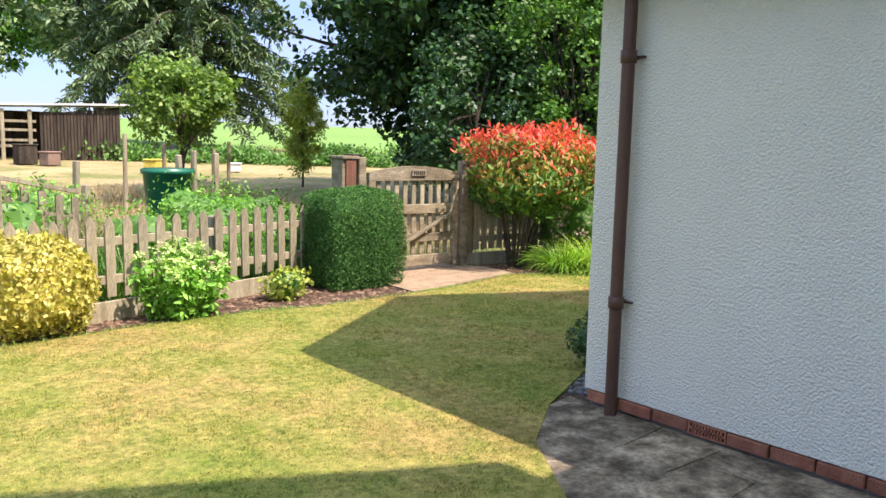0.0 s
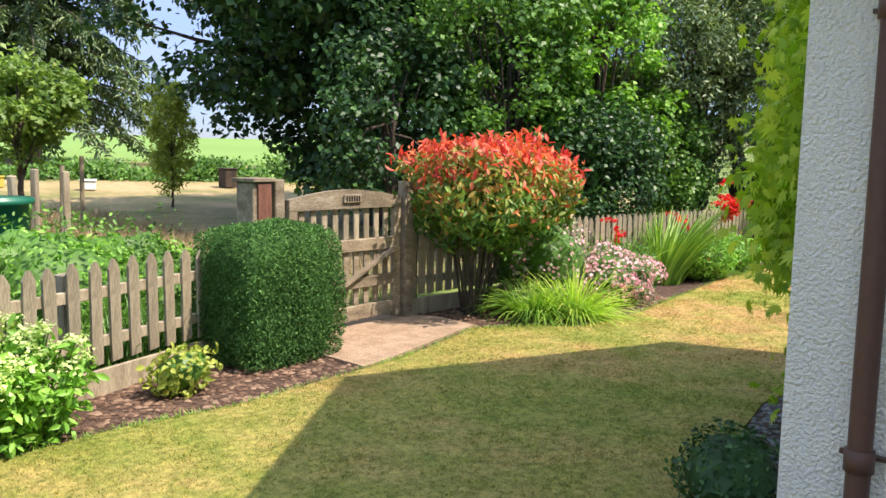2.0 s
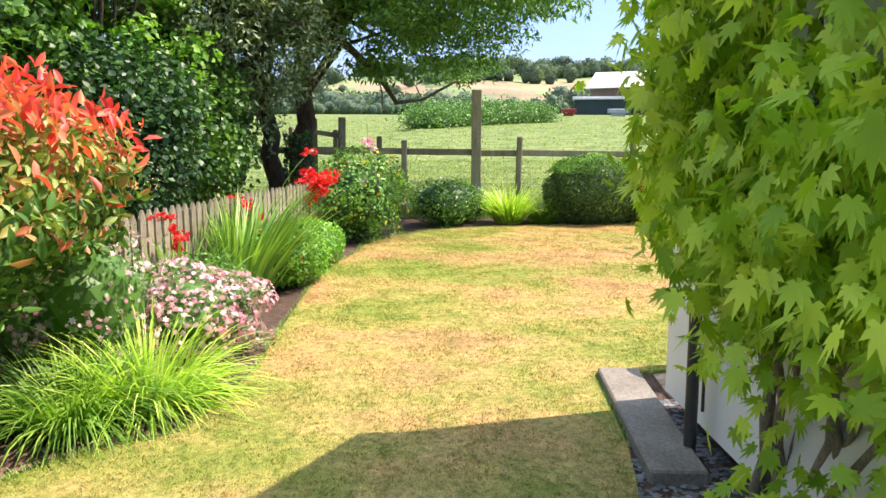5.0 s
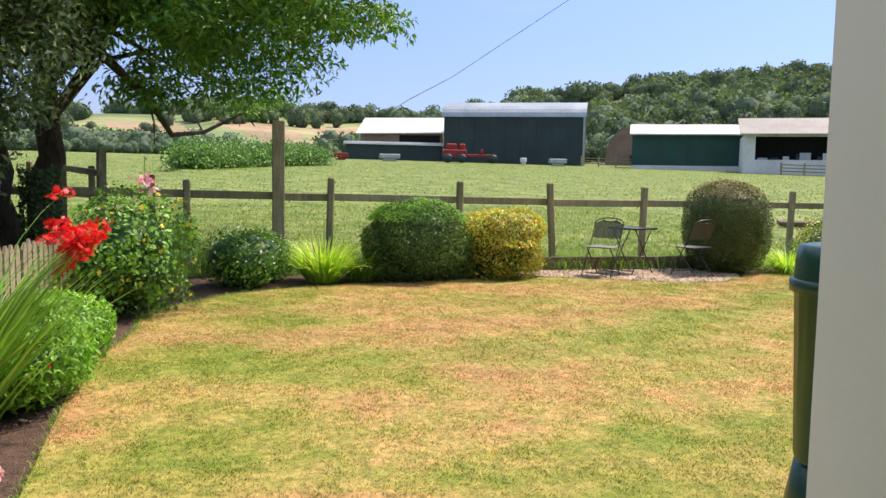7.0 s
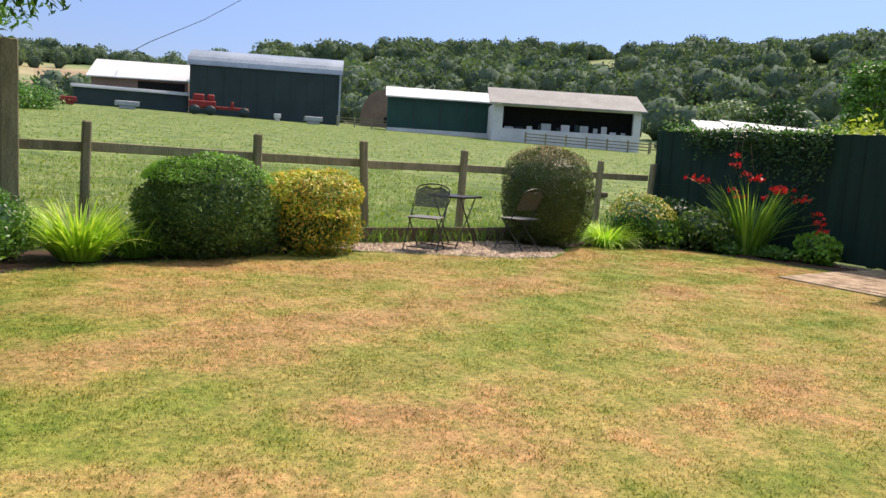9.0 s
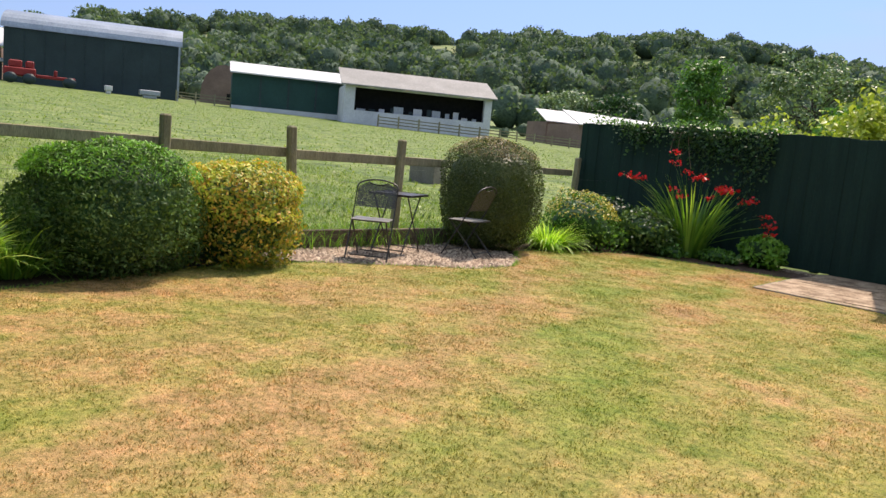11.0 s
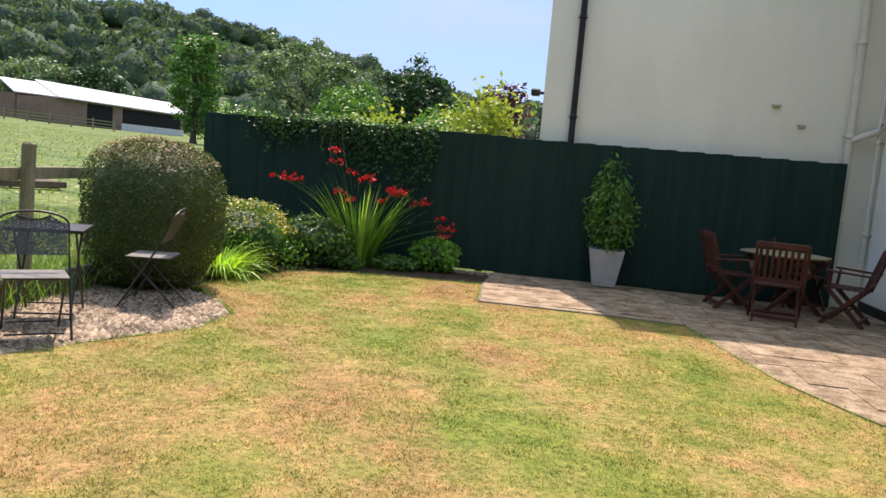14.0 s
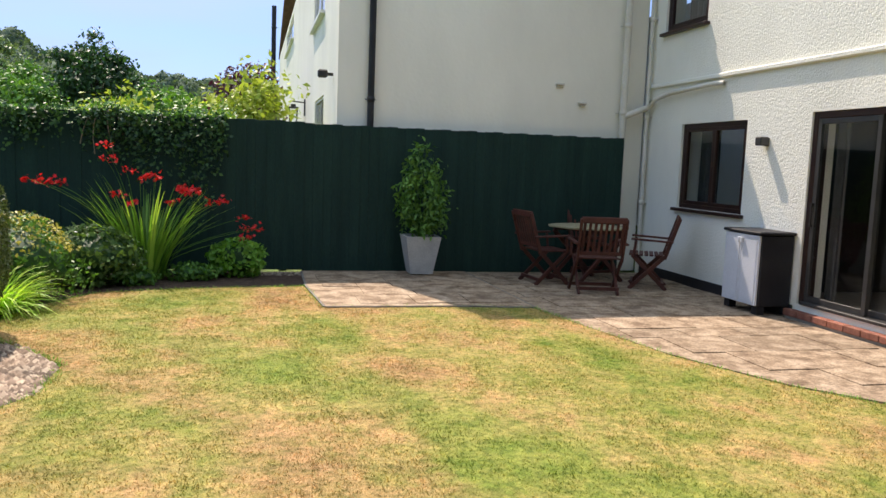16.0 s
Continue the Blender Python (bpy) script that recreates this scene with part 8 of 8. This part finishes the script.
# ---- orchard to the north ----
yt = tree("young_tree", (6.25, 15.2, 0.1), 1.3, 0.05, (0, 0, 2.2), (0.95, 0.85, 0.80), 80, 90, 0.11, "l_young", "young round-crowned tree held by stakes", 118, flat=0.7, clump_r=0.32, limbs=24, width=0.7)
for i, (dx, dy, h) in enumerate(((-0.5, -0.3, 1.35), (0.45, -0.4, 1.25), (-0.05, -0.6, 1.2), (-1.3, -0.5, 1.5), (1.2, 0.5, 1.4))):
    s = thing("tree_stake", (6.25 + dx, 15.2 + dy, 0.1), 0, "weathered round stake in the orchard", "stake", "orchard stakes")
    tubes("stake", [([(0, 0, -0.1), (0.02, 0, h)], [0.045, 0.04]), ], M["old_wood"], s, sides=8)
tree("sapling", (11.45, 19.4, 0.29), 0.5, 0.03, (0, 0, 1.75), (0.55, 0.5, 1.50), 80, 70, 0.13, "l_lime_tree", "slender feathery young tree in the orchard", 119, flat=0.8, clump_r=0.26, limbs=20, width=0.35)
tree("birch", (1.7, 16.3, 0.17), 1.6, 0.09, (0, 0, 3.9), (1.9, 1.7, 3.0), 190, 110, 0.09, "l_grey", "light leafy tree with pale stems", 120, flat=0.8, clump_r=0.5, limbs=50, bark="pale_trunk", width=0.7, droop=0.2)
tree("plum_tree", (-3.2, 14.5, 0.1), 1.6, 0.12, (0, 0, 4.0), (2.6, 2.0, 3.0), 150, 100, 0.10, "l_mid", "leafy green tree at the orchard's edge", 121, flat=0.8, clump_r=0.5, limbs=30, width=0.7)
tree("far_tree", (10.5, 56.0, 1.7), 4.0, 0.35, (0, 0, 8.5), (5.5, 4.0, 4.6), 150, 90, 0.42, "l_mid", "tall leafy tree behind the shed", 122, flat=0.6, clump_r=1.2, limbs=36, width=0.7)
tree("far_tree", (2.0, 60.0, 1.8), 4.0, 0.35, (0, 0, 9.5), (6.5, 4.0, 5.6), 170, 90, 0.45, "l_mid", "tall leafy tree behind the shed", 123, flat=0.6, clump_r=1.3, limbs=36, width=0.7)

# the cedar: whorls of drooping branches
cd = thing("cedar", (16.6, 39.5, 1.05), 0, "tall cedar with layered drooping branches", "tree")
r6 = np.random.default_rng(130)
tubes("trunk", [([(0, 0, -0.2), (0.1, 0, 6), (0, 0.1, 15)], [0.45, 0.32, 0.10])], M["trunk"], cd, sides=10)
paths, P, N = [], [], []
for i in range(105):
    z = 2.2 + 12.5 * (i / 105) ** 0.95
    a = i * 2.4 + r6.uniform(-0.3, 0.3)
    L = (8.3 - 0.36 * z) * r6.uniform(0.75, 1.1)
    o = np.array((math.cos(a), math.sin(a), 0))
    tt = np.linspace(0, 1, 8)[:, None]
    pts = np.array((0, 0, z)) + o * L * tt + np.array((0, 0, 1)) * L * (0.22 * tt - 0.50 * tt ** 2.2)
    paths.append((pts, np.linspace(0.07, 0.012, 8)))
    side = np.array((-o[1], o[0], 0))
    for k in range(400):
        u = r6.uniform(0.18, 1.0)
        c = np.array((0, 0, z)) + o * L * u + np.array((0, 0, 1)) * L * (0.22 * u - 0.5 * u ** 2.2)
        s = r6.normal(0, 0.34) * (1.1 - 0.6 * u)
        P.append(c + side * s - np.array((0, 0, 1)) * (abs(s) * 0.35 + r6.random() ** 2 * 0.5))
        N.append(o * 0.25 + np.array((0, 0, 0.8)))
tagged(tubes("limb", paths, M["trunk"], cd, sides=5), kind="stuff")
leaves("foliage", r6, np.array(P), np.array(N), 0.42, M["l_conifer"], cd, 0.26, LONG, 1.0, 0.5)

# open timber shed
sh = thing("timber_shed", (5.6, 30.3, 0.70), -4, "old open-fronted dark timber shed with a pale roof edge", "shed")
W = 5.6
part("back_wall", boxes(((-1.2, 2.0, 0), (W - 1.2, 2.05, 1.75)), ((-1.2, 0.0, 0), (-1.15, 1.99, 1.75)), ((W - 1.25, 0.0, 0), (W - 1.2, 1.99, 1.95))), M["shed_wood"], sh)
bm = bmesh.new()
add_bar(bm, (-1.4, 1.0, 1.82), (W - 0.9, 1.0, 2.06), 2.4, 0.07)
part("roof", bm, M["tin_white"], sh)
for i in range(24):
    x = W - 1.25 - 0.11 * i
    part("wall_board", boxes(((x - 0.09, 0.0 + 0.01 * (i % 2), 0.02), (x, 0.03 + 0.01 * (i % 2), 1.88 - 0.01 * i))), M["shed_wood"], sh)
for x in (-1.15, -0.4, 0.5, 1.35):
    part("front_post", boxes(((x, -0.06, 0), (x + 0.12, 0.06, 1.75))), M["old_wood"], sh)
for z in (0.45, 0.65, 1.0, 1.3):
    part("front_rail", boxes(((-1.03, -0.03, z), (1.6, 0.01, z + 0.09))), M["old_wood"], sh)
for i, (x, y, w, h, mt, lab) in enumerate(((5.1, 27.6, 0.7, 0.5, "concrete", "pale sack leaning by the shed"), (6.3, 27.9, 0.6, 0.6, "shed_wood", "old crate by the shed"), (6.9, 27.4, 0.5, 0.4, "barn_brick", "rusty dull metal object by the shed"), (9.7, 25.8, 0.9, 0.28, "yellow_thing", "yellow object in the orchard grass"),
                                           (11.9, 24.6, 0.5, 0.25, "white_paint", "white feed trough in the orchard grass"), (16.6, 24.5, 0.7, 0.6, "shed_wood", "old wooden box hive in the orchard"))):
    e = thing("orchard_item", (x, y, float(far_height(x, y))), 15 * i, lab, "clutter")
    part("body", boxes(((-w / 2, -0.2, 0), (w / 2, 0.2, h)), ((-w / 2 - 0.03, -0.23, h), (w / 2 + 0.03, 0.23, h + 0.05)), bevel=0.02), M[mt], e)
tubb = thing("green_tub", (3.62, 9.25, 0.0), 0, "large green plastic tub with a rolled rim", "tub")
tubes("body", [([(0, 0, 0.0), (0, 0, 0.01), (0, 0, 0.6), (0, 0, 1.10), (0, 0, 1.11), (0, 0, 1.16), (0, 0, 1.17), (0, 0, 1.12)], [0.001, 0.21, 0.25, 0.285, 0.31, 0.31, 0.285, 0.275])], M["green_plastic"], tubb, sides=28)
tubes("water", [([(0, 0, 1.0), (0, 0, 1.001)], [0.27, 0.001])], M["black_inside"], tubb, sides=20)
for i, (x, y, h, lean) in enumerate(((1.55, 8.0, 1.15, 0.0), (0.4, 9.5, 1.2, 0.03), (2.35, 9.6, 1.05, -0.03), (2.55, 9.0, 1.0, 0.08), (4.5, 11.0, 1.3, -0.05), (5.1, 12.0, 1.35, 0.02), (-0.8, 8.6, 1.15, 0.02), (3.1, 11.2, 1.2, 0.05), (5.9, 12.9, 1.3, 0.0))):
    s = thing("plot_post", (x, y, 0), 0, "rough grey post in the vegetable plot", "post", "posts in the vegetable plot")
    bm = bmesh.new()
    add_bar(bm, (0, 0, -0.05), (lean, lean * 0.5, h), 0.085, 0.07, 0.012)
    part("post", bm, M["old_wood"], s)
pg = thing("plot_gate", (2.05, 8.5, 0), 20, "small sagging grey wooden gate in the plot", "gate")
bm = bmesh.new()
add_bar(bm, (-0.45, 0, 1.12), (0.4, 0, 0.95), 0.08, 0.04)
part("rail", bm, M["old_wood"], pg)
bm = bmesh.new()
add_bar(bm, (-0.45, 0, 0.8), (0.4, 0, 0.7), 0.08, 0.04)
part("rail", bm, M["old_wood"], pg)
for i in range(5):
    part("slat", boxes(((-0.42 + 0.18 * i, -0.045, 0.2), (-0.34 + 0.18 * i, -0.022, 1.05 - 0.04 * i))), M["old_wood"], pg)
for i, (x, y, rr, h, mt, lab, cat) in enumerate(((3.7, 8.2, 0.62, 0.48, "l_fresh", "bushy green plants behind the picket fence", "plant"), (4.4, 8.3, 0.5, 0.38, "l_mid", "bushy green plants behind the picket fence", "plant"), (0.2, 8.3, 0.6, 0.52, "l_grey", "overgrown mixed plants in the plot", "plant"),
                                                 (1.0, 8.9, 0.5, 0.5, "l_mid", "overgrown mixed plants in the plot", "plant"), (-1.2, 8.6, 0.7, 0.6, "l_fresh", "overgrown leafy plants in the plot", "plant"), (-2.6, 8.0, 0.7, 0.6, "l_grey", "overgrown leafy plants in the plot", "plant"))):
    bush("plot_plants", (x, y, 0), (rr, rr * 0.8, h), 1900, 0.06, mt, lab, cat, 2.0, 0.3, 140 + i, LONG, 0.45, "l_mid", depth=0.5)
for i in range(9):
    x, y = -2.5 + i * 0.95 + 0.3 * math.sin(i * 5), 10.2 + 1.1 * math.sin(i * 2.3)
    if abs(x - 3.6) > 0.7:
        bush("plot_shrub", (x, y, 0), (0.55, 0.45, 0.45 + 0.1 * math.sin(i * 3)), 1300, 0.07, ("l_mid", "l_grey", "l_fresh")[i % 3], ("overgrown green shrub in the plot", "grey-green bush among the weeds", "bright green bush among the weeds")[i % 3], "shrub", 2.0, 0.3, 160 + i, LONG, 0.45, "l_mid", depth=0.5)
r7 = random.Random(77)
for i in range(26):
    x, y = -3.0 + 8.4 * (i / 26) + r7.uniform(-0.2, 0.2), 8.1 + 1.5 * r7.random()
    if math.hypot(x - 3.62, y - 9.25) > 0.75 and not (y < 7.6 + (x + 3) * 0.1):
        bush("plot_plants", (x, y, 0), (r7.uniform(0.35, 0.6), r7.uniform(0.3, 0.5), r7.uniform(0.38, 0.56)), 1100, 0.055, ("l_mid", "l_grey", "l_fresh", "l_mid")[i % 4],
             ("tall mixed weeds behind the picket fence", "grey-green weeds behind the picket fence", "bright leafy weeds behind the picket fence", "dense green weeds behind the picket fence")[i % 4], "plant", 2.0, 0.42, 400 + i, LONG, 0.40, "l_mid", depth=0.6)
tree("far_tree", (14.5, 47.0, 1.4), 4.0, 0.35, (0, 0, 8.0), (4.6, 3.6, 4.6), 130, 90, 0.40, "l_grey", "tall pale green tree behind the orchard", 126, flat=0.6, clump_r=1.1, limbs=30, width=0.6)
tufts("dry_stalks", lambda r, n: (r.normal(2.3, 0.35, n), r.normal(8.7, 0.35, n)), 700, 1.0, 0.006, "straw", "tall dry straw stalks in the plot", 141, spread=0.35, arch=0.5)
# low hedge across the end of the orchard
hd2 = tagged(thing("orchard_hedge", (0, 0, 0), 0, "ragged green hedge at the end of the orchard", "hedge"), kind="stuff")
tt = rw.random(26000)
c = np.stack([9 + 26 * tt + rw.normal(0, 0.5, 26000), 31 - 9 * tt + rw.normal(0, 0.5, 26000), np.zeros(26000)], 1)
c[:, 2] = far_height(c[:, 0] * 0, c[:, 1]) + rw.random(26000) * (0.42 + 0.2 * np.sin(tt * 40) + 0.8 * (tt > 0.5) + 1.2 * np.clip((tt - 0.3) * 4, 0, 1) * np.sin(tt * 23) ** 2)
leaves("foliage", rw, c, np.tile((-0.3, -0.7, 0.5), (26000, 1)), 0.17, M["l_mid"], hd2, 0.7)
